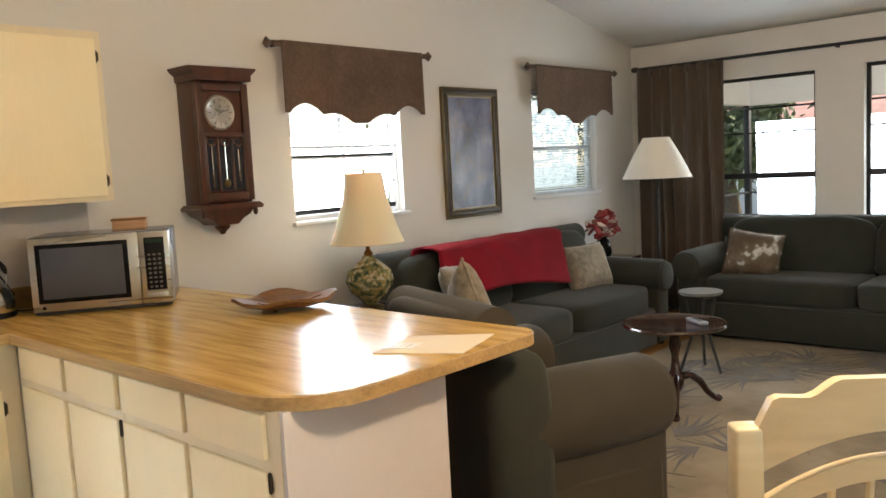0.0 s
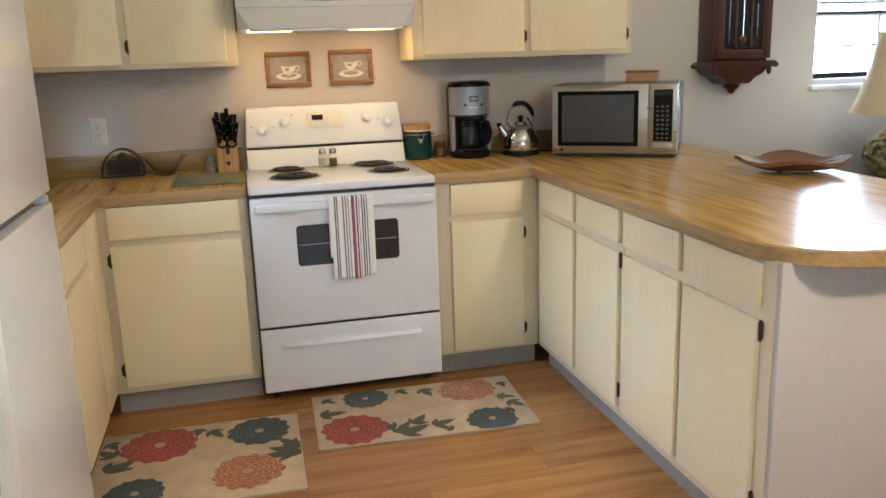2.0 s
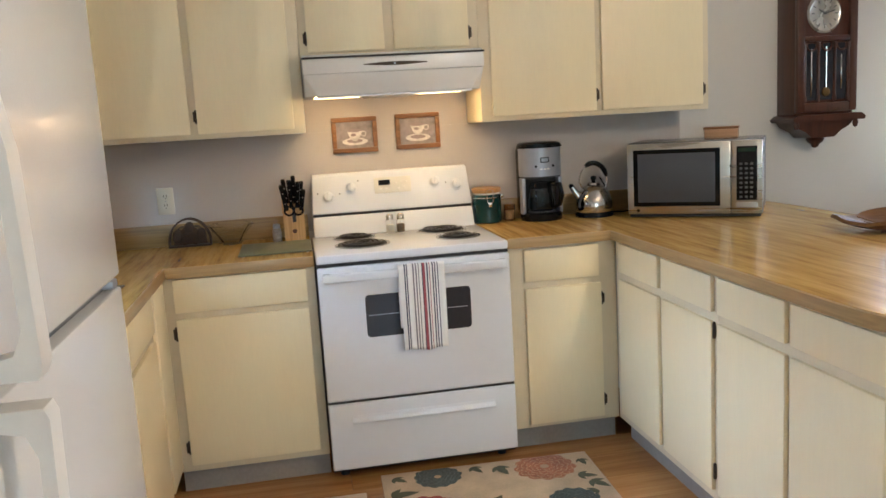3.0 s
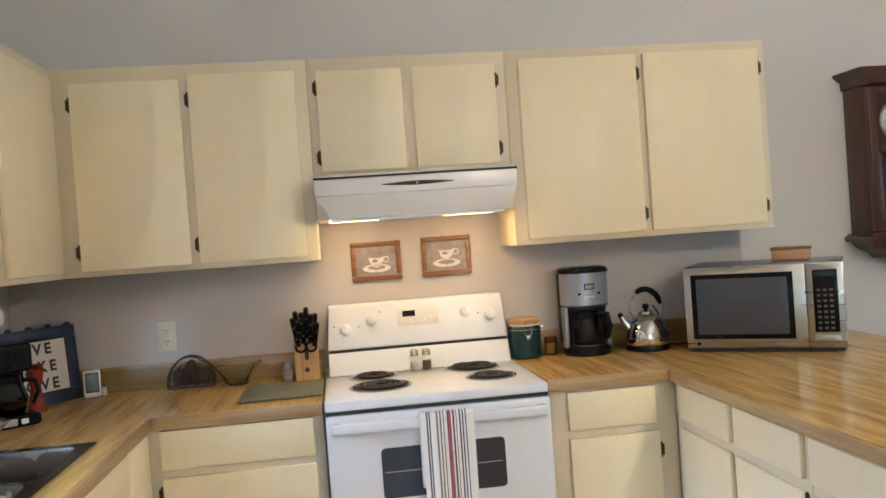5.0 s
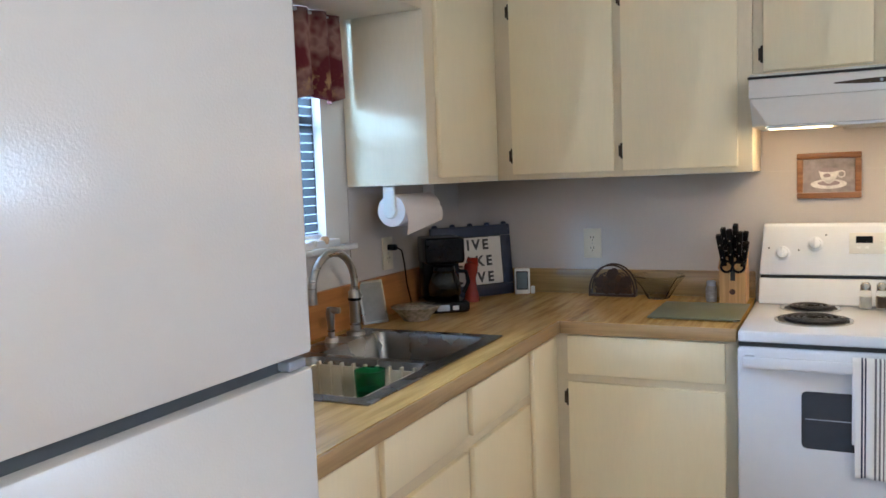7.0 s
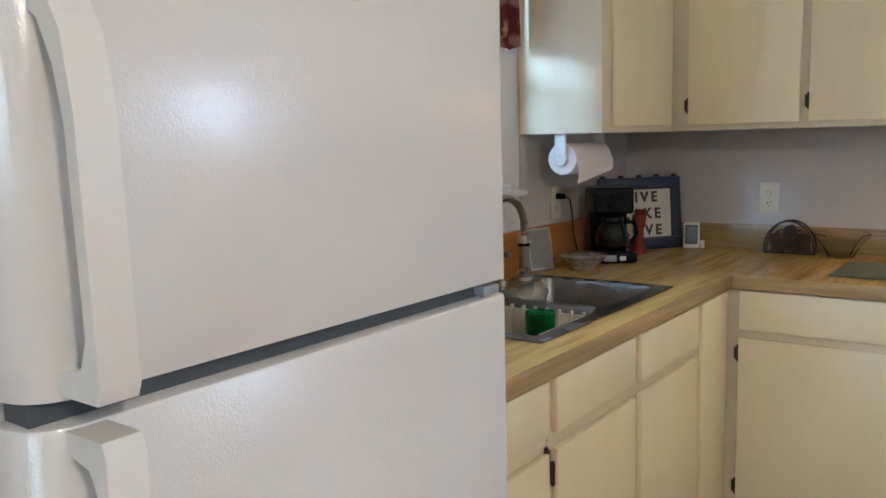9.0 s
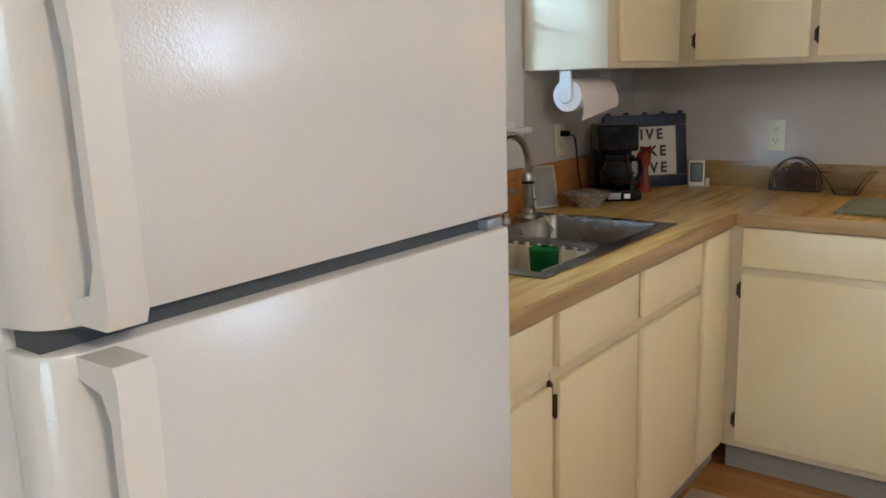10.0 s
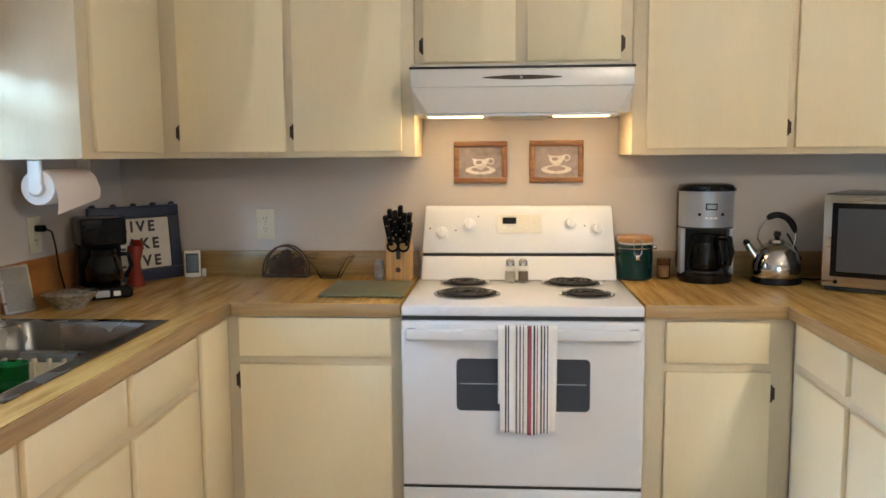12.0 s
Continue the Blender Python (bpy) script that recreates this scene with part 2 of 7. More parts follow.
bumped(nt, b, noise_of(nt, coords(nt, (60, 60, 4)), 1.0, 2), 0.3, 0.001)
SHADE_W = plain("white lampshade", (0.74, 0.70, 0.62), 0.8, var=0.03, fine=120, bump=0.2)
ALU = plain("black aluminium", (0.02, 0.02, 0.022), 0.4, metal=0.5, var=0.2)
ALU_W = plain("white window frame", (0.74, 0.74, 0.74), 0.4, var=0.03)
BLIND = plain("white blind slat", (0.62, 0.66, 0.70), 0.45, var=0.02, bump=0.02)
PANE = glass("window glass", (0.96, 0.98, 1.0), 0.0, 1.1)
CLEAR = glass("clear glass", (0.97, 0.98, 0.97), 0.02, 1.45)
GREENGLASS = glass("green glass", (0.05, 0.55, 0.25), 0.05, 1.45)
SMOKE = glass("coffee pot glass", (0.05, 0.048, 0.045), 0.03, 1.45)
BULBGLOW = glowing("hood lamp lens", (1.0, 0.72, 0.34), 4.5)

# ---------------------------------------------------------------- builders
BASE = {}


def thing(name, label, category, at=(0, 0, 0), rz=0, group="", local=True, tilt=(0, 0)):
    """An empty at a thing's base. local: its parts are drawn about the origin; else in world places."""
    ob = new(name)
    ob.matrix_basis = pose(*at, tilt[0], tilt[1], rz)
    ob.empty_display_size = 0.1
    BASE[ob] = None if local else ob.matrix_basis.inverted()
    return tagged(ob, label, category, group)


def mesh_of(name, bm, material, smooth=None):
    me = bpy.data.meshes.new(name)
    bm.to_mesh(me)
    bm.free()
    me.materials.append(material)
    if smooth is not None:
        me.polygons.foreach_set("use_smooth", [True] * len(me.polygons))
        if smooth < 180:
            me.set_sharp_from_angle(angle=radians(smooth))
    return me


def part(name, bm, material, parent, label="", smooth=40):
    inv = BASE.get(parent)
    if inv is not None:
        bm.transform(inv)
    ob = new(name, mesh_of(name, bm, material, smooth))
    ob.parent = parent
    BASE[ob] = inv
    return tagged(ob, label)


def solo(name, bm, material, label, category, group="", kind="", smooth=40):
    """A thing or piece of the setting that is one mesh, drawn in world places, with its origin at its base."""
    lo = Vector([min(v.co[i] for v in bm.verts) for i in range(3)])
    hi = Vector([max(v.co[i] for v in bm.verts) for i in range(3)])
    o = Vector(((lo.x + hi.x) / 2, (lo.y + hi.y) / 2, lo.z))
    if kind == "structure":
        o = Vector((0, 0, 0))
    bm.transform(Matrix.Translation(-o))
    ob = new(name, mesh_of(name, bm, material, smooth))
    ob.location = o
    BASE[ob] = Matrix.Translation(-o)
    return tagged(ob, label, category, group, kind)


def struct(name, bm, material, label="", smooth=40):
    return solo(name, bm, material, label or name.replace("_", " "), name.split("_")[0], kind="structure", smooth=smooth)


def box(x0, x1, y0, y1, z0, z1, bev=0.0, seg=2, bm=None, m=None):
    b = bmesh.new()
    bmesh.ops.create_cube(b, size=1)
    sx, sy, sz = abs(x1 - x0), abs(y1 - y0), abs(z1 - z0)
    b.transform(Matrix.Translation(((x0 + x1) / 2, (y0 + y1) / 2, (z0 + z1) / 2)) @ Matrix.Diagonal((sx, sy, sz, 1)))
    bev = min(bev, 0.49 * min(sx, sy, sz))
    if bev > 0:
        bmesh.ops.bevel(b, geom=b.edges[:], offset=bev, segments=seg, profile=0.5, affect="EDGES")
    if m is not None:
        b.transform(m)
    return merged(bm, b)


def merged(bm, b):
    if bm is None:
        return b
    me = bpy.data.meshes.new("tmp")
    b.to_mesh(me)
    b.free()
    bm.from_mesh(me)
    bpy.data.meshes.remove(me)
    return bm


def lathe(profile, seg=32, bm=None, m=None, squash=1.0):
    """A turned shape from (radius, height) pairs, about z."""
    b = bmesh.new()
    rings = []
    for r, z in profile:
        if r < 1e-5:
            rings.append([b.verts.new((0, 0, z))])
        else:
            rings.append([b.verts.new((r * math.cos(2 * math.pi * k / seg), squash * r * math.sin(2 * math.pi * k / seg), z)) for k in range(seg)])
    for a, c in zip(rings, rings[1:]):
        for k in range(seg):
            j = (k + 1) % seg
            if len(a) == 1 and len(c) > 1:
                b.faces.new((a[0], c[j], c[k]))
            elif len(c) == 1 and len(a) > 1:
                b.faces.new((a[k], a[j], c[0]))
            elif len(a) > 1:
                b.faces.new((a[k], a[j], c[j], c[k]))
    bmesh.ops.recalc_face_normals(b, faces=b.faces[:])
    if m is not None:
        b.transform(m)
    return merged(bm, b)


def tube(points, r, seg=10, bm=None, flat=1.0):
    """A round bar along points; r may be a number or one radius a point."""
    b = bmesh.new()
    pts = [Vector(p) for p in points]
    rs = r if isinstance(r, (list, tuple)) else [r] * len(pts)
    rings, up = [], Vector((0, 0, 1))
    prev = None
    for i, p in enumerate(pts):
        d = (pts[min(i + 1, len(pts) - 1)] - pts[max(i - 1, 0)]).normalized()
        if prev is None:
            side = d.cross(up)
            if side.length < 0.1:
                side = d.cross(Vector((1, 0, 0)))
        else:
            side = prev - d * prev.dot(d)
        side.normalize()
        prev = side
        other = d.cross(side)
        rings.append([b.verts.new(p + rs[i] * (side * math.cos(a) + other * flat * math.sin(a))) for a in [2 * math.pi * k / seg for k in range(seg)]])
    for a, c in zip(rings, rings[1:]):
        for k in range(seg):
            b.faces.new((a[k], a[(k + 1) % seg], c[(k + 1) % seg], c[k]))
    b.faces.new(rings[0][::-1])
    b.faces.new(rings[-1])
    bmesh.ops.recalc_face_normals(b, faces=b.faces[:])
    return merged(bm, b)


def slab(outline, z0, z1, bm=None, m=None):
    """An upright prism over an outline of (x, y)."""
    b = bmesh.new()
    lo = [b.verts.new((x, y, z0)) for x, y in outline]
    hi = [b.verts.new((x, y, z1)) for x, y in outline]
    n = len(outline)
    b.faces.new(lo[::-1])
    b.faces.new(hi)
    for k in range(n):
        b.faces.new((lo[k], lo[(k + 1) % n], hi[(k + 1) % n], hi[k]))
    bmesh.ops.recalc_face_normals(b, faces=b.faces[:])
    if m is not None:
        b.transform(m)
    return merged(bm, b)


def puff(cx, cy, cz, sx, sy, sz, e=0.35, seg=28, rings=16, bm=None, lump=0.0, seed=0, m=None):
    """A stuffed, rounded block: a superellipsoid with soft lumps."""
    b = bmesh.new()
    bmesh.ops.create_uvsphere(b, u_segments=seg, v_segments=rings, radius=1)

    def p(v):
        return math.copysign(abs(v) ** e, v)
    for v in b.verts:
        x, y, z = v.co
        h = math.hypot(x, y)
        u, w = (x / h, y / h) if h > 1e-6 else (0, 0)
        k = 1 + lump * noise.noise(Vector((x * 2 + seed, y * 2, z * 2)))
        v.co = (sx / 2 * p(u) * p(h) * k, sy / 2 * p(w) * p(h) * k, sz / 2 * p(z) * k)
    b.transform(Matrix.Translation((cx, cy, cz)) @ (m or Matrix()))
    return merged(bm, b)


def sheet(fn, nu, nv, thick=0.004, bm=None):
    """A cloth: fn(u, v) gives its places; it gets a thickness along its normals."""
    b = bmesh.new()
    g = [[b.verts.new(fn(i / nu, j / nv)) for j in range(nv + 1)] for i in range(nu + 1)]
    for i in range(nu):
        for j in range(nv):
            b.faces.new((g[i][j], g[i + 1][j], g[i + 1][j + 1], g[i][j + 1]))
    b.normal_update()
    bmesh.ops.solidify(b, geom=b.faces[:], thickness=thick)
    bmesh.ops.recalc_face_normals(b, faces=b.faces[:])
    return merged(bm, b)


def torus(R, r, seg=32, rs=8, bm=None, m=None):
    b = bmesh.new()
    g = [[b.verts.new(((R + r * math.cos(q)) * math.cos(a), (R + r * math.cos(q)) * math.sin(a), r * math.sin(q))) for q in [2 * math.pi * j / rs for j in range(rs)]] for a in [2 * math.pi * i / seg for i in range(seg)]]
    for i in range(seg):
        for j in range(rs):
            b.faces.new((g[i][j], g[(i + 1) % seg][j], g[(i + 1) % seg][(j + 1) % rs], g[i][(j + 1) % rs]))
    if m is not None:
        b.transform(m)
    return merged(bm, b)


def lettering(name, text, size, material, at, rot, parent, depth=0.001, label="", spacing=1.0, bold=0.0):
    """Raised letters as a mesh. rot: Euler degrees."""
    cu = bpy.data.curves.new(name, "FONT")
    cu.body, cu.size, cu.extrude, cu.align_x, cu.align_y = text, size, depth, "CENTER", "CENTER"
    cu.space_character, cu.offset = spacing, bold
    tmp = new("tmp", cu)
    me = bpy.data.meshes.new_from_object(tmp)
    bpy.data.objects.remove(tmp)
    bm = bmesh.new()
    bm.from_mesh(me)
    bpy.data.meshes.remove(me)
    bm.transform(pose(*at, *rot))
    return part(name, bm, material, parent, label, smooth=None)

# ---------------------------------------------------------------- room shell
XL, XR, YS, EAVE, RIDGE_X, RIDGE_Z = -1.59, 6.76, -7.2, 2.46, 2.55, 3.29


def wall_boxes(a0, a1, z1, openings, along, w0, w1):
    """A wall from a0 to a1 between the faces w0 and w1, with openings (a, b, z, z) cut through."""
    bm = bmesh.new()
    cuts = sorted({a0, a1, *[o[0] for o in openings], *[o[1] for o in openings]})
    for p, q in zip(cuts, cuts[1:]):
        mid = (p + q) / 2
        spans = sorted((o[2], o[3]) for o in openings if o[0] < mid < o[1])
        z = 0.0
        for lo, hi in spans + [(z1, z1)]:
            if lo - z > 1e-4:
                if along == "x":
                    box(p, q, w0, w1, z, lo, bm=bm)
                else:
                    box(w0, w1, p, q, z, lo, bm=bm)
            z = hi
    bmesh.ops.remove_doubles(bm, verts=bm.verts[:], dist=1e-5)
    return bm


WIN_N = [(2.70, 3.62, 1.165, 2.02), (5.13, 6.08, 1.165, 2.02)]
WIN_W = [(-1.79, -1.015, 1.215, 2.0)]
# The last, narrow opening is out of view, added to shape the sun patch.
WIN_E = [(-1.665, -0.80, 0.86, 2.075), (-2.90, -2.035, 0.86, 2.09), (-3.74, -3.50, 0.0, 2.05)]
# Opening out of view, added to let the south fill in.
WIN_S = [(-0.6, 1.2, 0.75, 2.05)]

bm = wall_boxes(XL - 0.12, XR + 0.12, EAVE, WIN_N, "x", 0.0, 0.12)
slab([(XL - 0.12, EAVE), (XR + 0.12, EAVE), (RIDGE_X, RIDGE_Z + 0.02)], -0.12, 0.0, bm=bm, m=Matrix.Rotation(radians(90), 4, "X"))
struct("wall_north", bm, WALL, "warm off-white painted gable wall with two windows")
bm = wall_boxes(XL - 0.12, XR + 0.12, EAVE, WIN_S, "x", YS - 0.12, YS)
slab([(XL - 0.12, EAVE), (XR + 0.12, EAVE), (RIDGE_X, RIDGE_Z + 0.02)], -YS, -YS + 0.12, bm=bm, m=Matrix.Rotation(radians(90), 4, "X"))
struct("wall_south", bm, WALL, "plain off-white painted gable wall")
struct("wall_west", wall_boxes(YS, 0.0, EAVE, WIN_W, "y", XL - 0.12, XL), WALL, "off-white painted wall with a window over the sink")
struct("wall_east", wall_boxes(YS, 0.0, EAVE, WIN_E, "y", XR, XR + 0.12), WALL, "off-white painted wall with tall windows to the porch")
for nm, xa, xb in (("ceiling", XL - 0.12, RIDGE_X), ("ceiling_east", XR + 0.12, RIDGE_X)):
    t0 = 0.12
    bm = slab([(xa, EAVE), (RIDGE_X, RIDGE_Z + 0.02), (RIDGE_X, RIDGE_Z + 0.02 + t0), (xa, EAVE + t0)], -0.12, -YS + 0.12, m=Matrix.Rotation(radians(90), 4, "X"))
    struct(nm, bm, CEIL, "pale sloping vaulted ceiling")
floor = struct("floor", box(XL - 0.12, XR + 0.12, YS - 0.12, 0.12, -0.15, -0.012), KICK, "wood laminate floor")
# Thin sheets of that paint, with under-cabinet shade mixed into the colour.
struct("wall_finish_splashback", box(XL + 0.003, 1.455, -0.003, 0.002, 0.93, 1.376), SPLASH, "grey satin paint, darkened for shade, between counter and wall cabinets")
struct("wall_finish_splashback_west", box(XL - 0.002, XL + 0.003, -0.88, -0.003, 0.93, 1.376), SPLASH, "grey satin paint, darkened for shade, between counter and wall cabinets")

# Carries the shade-darkened paint up so no edge shows behind the hood.
struct("wall_finish_hood_gap", box(-0.366, 0.384, -0.003, 0.002, 1.3765, 1.684), SPLASH, "grey satin paint, darkened for shade, behind the range hood")

bm = bmesh.new()
box(1.95, XR - 0.003, -0.014, -0.0005, 0, 0.085, 0.004, bm=bm)
box(XR - 0.014, XR - 0.0005, -3.45, -0.014, 0, 0.085, 0.004, bm=bm)
box(XL + 0.0005, XL + 0.014, YS + 0.01, -3.1, 0, 0.085, 0.004, bm=bm)
struct("baseboard", bm, PANEL, "off-white painted baseboard")


def window(name, axis, a0, a1, z0, z1, face, out, frame_mat, label, rails=(0.5,), mull=(), w=0.035, glass_at=0.08, sill=True):
    """A window in an opening. axis: the way the wall runs; face: the room side; out: +1 or -1, the way outdoors."""
    T = tagged(new(name), label, "window", kind="structure")
    T.matrix_basis = Matrix.Identity(4)
    BASE[T] = None
    g = face + out * glass_at

    def b(p, q, d0, d1, lo, hi, bev=0.003):
        d0, d1 = min(d0, d1), max(d0, d1)
        return box(p, q, d0, d1, lo, hi, bev) if axis == "x" else box(d0, d1, p, q, lo, hi, bev)
    fr = bmesh.new()
    for p, q, lo, hi in ((a0, a0 + w, z0, z1), (a1 - w, a1, z0, z1), (a0 + w, a1 - w, z0, z0 + w), (a0 + w, a1 - w, z1 - w, z1)):
        merged(fr, b(p, q, g - 0.02, g + 0.02, lo, hi))
    part("window_frame", fr, frame_mat, T)
    zs = [z0 + w] + [z0 + r * (z1 - z0) for r, _ in rails] + [z1 - w]
    for r, th in rails:
        z = z0 + r * (z1 - z0)
        part("rail", b(a0 + w, a1 - w, g - 0.015, g + 0.015, z - th / 2, z + th / 2), frame_mat, T)
    for r in mull:
        x = a0 + r * (a1 - a0)
        part("muntin", b(x - 0.009, x + 0.009, g - 0.0175, g + 0.0175, z0 + w, z1 - w), frame_mat, T)
    p = part("pane", b(a0 + w, a1 - w, g - 0.002, g + 0.002, z0 + w, z1 - w, 0), PANE, T)
    p.visible_shadow = False
    if sill:
        s = part("window_sill", b(a0 - 0.03, a1 + 0.03, face - out * 0.035, face + out * 0.06, z0 - 0.022, z0 + 0.004, 0.006), ALU_W, T)
    return T


w1 = window("window_1", "x", 2.70, 3.62, 1.165, 2.02, 0.0, 1, ALU_W, "white double-hung window with its blinds half raised", rails=((0.45, 0.03),), mull=(0.5,))
part("screen_bar", box(2.736, 3.584, 0.052, 0.058, 1.373, 1.383), ALU, w1, "dark insect screen bar")
part("screen_bar", box(2.736, 3.584, 0.052, 0.060, 1.548, 1.562), ALU, w1, "dark insect screen bar")
part("screen_foot", box(2.736, 3.584, 0.050, 0.058, 1.202, 1.232), ALU, w1, "dark insect screen foot")
window("window_2", "x", 5.13, 6.08, 1.165, 2.02, 0.0, 1, ALU_W, "white double-hung window behind lowered blinds", rails=((0.45, 0.03),))
w3 = window("window_3", "y", -1.79, -1.015, 1.215, 2.0, XL, -1, ALU_W, "white kitchen window over the sink", rails=((0.5, 0.03),), mull=(0.33, 0.66), w=0.016, glass_at=0.10)
# Added dark strip over the jamb: shade between the slats, put in as colour.
part("side_casing", box(XL - 0.0795, XL - 0.032, -1.0205, -1.0153, 1.216, 1.999), ALU, w3, "added dark strip standing in for shade on the jamb")
for k, (a, c, lo, hi) in enumerate(WIN_E[:2]):
    window("window_%d" % (4 + k), "y", a, c, lo, hi, XR, 1, ALU, "tall dark aluminium window to the screened porch", rails=((0.30, 0.05), (0.605, 0.014)), w=0.028, sill=False)
# Unseen window, added so a narrow strip of sun falls on the rug.
window("window_6", "y", -3.74, -3.50, 0.0, 2.05, XR, 1, ALU, "unseen narrow opening with dark aluminium frame, added for a sun patch", rails=(), w=0.02, sill=False)
# Unseen window, added to go with the south fill lamp.
window("window_7", "x", -0.6, 1.2, 0.75, 2.05, YS, -1, ALU_W, "unseen wide white window added in the dining end", rails=((0.5, 0.03),), mull=(0.5,))


# ---------------------------------------------------------------- outdoors
GRASS, nt, b = nodes_of("lawn")
v = coords(nt)
nt.links.new(ramp(nt, noise_of(nt, v, 0.6, 6, 0.7), [(0.35, (0.035, 0.055, 0.018)), (0.65, (0.10, 0.12, 0.045))]), b.inputs["Base Color"])
b.inputs["Roughness"].default_value = 0.95
CONC = plain("pale concrete", (0.58, 0.56, 0.53), 0.85, var=0.08, fine=50)
LEAF = plain("leaves", (0.10, 0.135, 0.06), 0.6, var=0.4, big=2, fine=9, bump=0.0)
BARK = plain("bark", (0.10, 0.075, 0.055), 0.9, var=0.3, fine=30, bump=0.6)
SIDING = plain("white siding", (0.72, 0.72, 0.70), 0.6, var=0.04)
ROOFM = plain("red brown roof tiles", (0.42, 0.24, 0.20), 0.8, var=0.2, fine=25)
solo("ground", box(-120, 160, -120, 120, -0.35, -0.16), GRASS, "mown lawn around the house", "ground", kind="structure")
solo("porch_floor", box(XR + 0.12, XR + 3.4, -6.2, 0.6, -0.155, -0.02), CONC, "pale concrete porch floor", "floor", kind="structure")
solo("porch_ceiling", box(XR + 0.12, XR + 3.6, -6.4, 0.8, 2.40, 2.50), ALU_W, "white porch ceiling", "ceiling", kind="structure")
scr = thing("porch_screen", "dark aluminium porch screen posts and rails", "screen", (XR + 3.3, -2.8, -0.02), local=False)
for y in (0.2, -1.15, -2.8, -4.45, -6.1):
    part("post", box(XR + 3.25, XR + 3.33, y - 0.035, y + 0.035, -0.02, 2.40, 0.004), ALU, scr)
for z in (0.9, 1.95):
    part("rail", box(XR + 3.26, XR + 3.32, -6.1, 0.2, z, z + 0.022, 0.004), ALU, scr)
    part("rail", box(XR + 0.13, XR + 3.25, 0.17, 0.23, z, z + 0.022, 0.004), ALU, scr)


solo("porch_header", box(XR + 3.22, XR + 3.36, -6.2, 0.3, 2.0, 2.3995), ALU_W, "white porch header beam", "beam", kind="structure")
solo("porch_header", box(XR + 0.13, XR + 3.2195, 0.13, 0.27, 2.0, 2.3995), ALU_W, "white porch header beam", "beam", kind="structure")


def tree(at, h, r, seed):
    rnd = random.Random(seed)
    T = thing("tree", "broad green leafy tree on the lawn", "tree", at, rnd.uniform(0, 360), group="garden trees")
    tr = bmesh.new()
    tube([(0, 0, -0.1), (0.05, 0.02, h * 0.25), (-0.04, 0.06, h * 0.5), (0.02, 0, h * 0.8)], [0.17, 0.13, 0.10, 0.04], 9, tr)
    ends = []
    for k in range(9):
        a, z = rnd.uniform(0, 6.28), h * rnd.uniform(0.3, 0.7)
        e = (math.cos(a) * r * 0.75, math.sin(a) * r * 0.75, z + h * rnd.uniform(0.08, 0.25))
        ends.append(e)
        tube([(0, 0, z), (e[0] * 0.5, e[1] * 0.5, (z + e[2]) / 2 + 0.1), e], [0.06, 0.04, 0.015], 6, tr)
    part("trunk", tr, BARK, T)
    vs, fs = [], []
    for k in range(2600):
        c = Vector(rnd.choice(ends + [(0, 0, h * 0.8)])) + Vector([rnd.gauss(0, r * 0.27) for _ in range(3)])
        c.z = max(c.z, 0.3 * h)
        q = Euler([rnd.uniform(0, 6.28) for _ in range(3)]).to_matrix()
        s = rnd.uniform(0.05, 0.12)
        i = len(vs)
        for p in ((-s, 0, 0), (0, -s * 0.45, 0.01), (s, 0, 0), (0, s * 0.45, 0.01)):
            vs.append(tuple(c + q @ Vector(p)))
        fs.append((i, i + 1, i + 2, i + 3))
    me = bpy.data.meshes.new("crown")
    me.from_pydata(vs, [], fs)
    me.materials.append(LEAF)
    ob = new("crown", me)
    ob.parent = T
    return T


for k, (x, y, h, r) in enumerate([(12.0, 1.25, 2.6, 0.75), (26, 6.0, 5.2, 2.3), (12.5, 6.0, 4.0, 1.7), (-5.2, 0.9, 4.6, 1.7), (-6.0, -1.2, 4.6, 1.9), (-8, -4.0, 5.0, 2.2)]):
    tree((x, y, -0.16), h, r, k)
HEDGE = plain("dark hedge leaves", (0.03, 0.05, 0.03), 0.6, var=0.4, big=2, fine=9, bump=0.0)
rnd = random.Random(11)
vs, fs = [], []
for k in range(7000):
    c = Vector((rnd.uniform(-4.5, -3.7), rnd.uniform(-3.0, 6.5), rnd.uniform(-0.1, 2.7) ))
    q = Euler([rnd.uniform(0, 6.28) for _ in range(3)]).to_matrix()
    s = rnd.uniform(0.05, 0.11)
    i = len(vs)
    for p in ((-s, 0, 0), (0, -s * 0.5, 0.01), (s, 0, 0), (0, s * 0.5, 0.01)):
        vs.append(tuple(c + q @ Vector(p)))
    fs.append((i, i + 1, i + 2, i + 3))
i = len(vs)
vs += [(x, y, z) for x in (-4.25, -4.05) for y in (-3.2, 6.5) for z in (-0.1, 2.75)]
fs += [tuple(i + k for k in q) for q in ((0, 1, 3, 2), (4, 6, 7, 5), (0, 4, 5, 1), (2, 3, 7, 6), (0, 2, 6, 4), (1, 5, 7, 3))]
me = bpy.data.meshes.new("hedge")
me.from_pydata(vs, [], fs)
me.materials.append(HEDGE)
tagged(new("hedge", me), "dense dark hedge outside the kitchen window", "hedge", kind="stuff")

hs = thing("neighbour_house", "low white neighbouring house with a red-brown roof", "house", (24, -4, -0.16), local=False)
part("wall", box(20, 28, -13, 5, -0.16, 1.68), SIDING, hs)
part("roof", slab([(19.4, 1.68), (28.6, 1.68), (24, 3.1)], -5.6, 13.6, m=Matrix.Rotation(radians(90), 4, "X")), ROOFM, hs)
for y in (-10, -6, -1, 3):
    wd = part("window", box(19.97, 19.995, y - 0.6, y + 0.6, 0.5, 1.4, 0.004), OVENGLASS, hs)

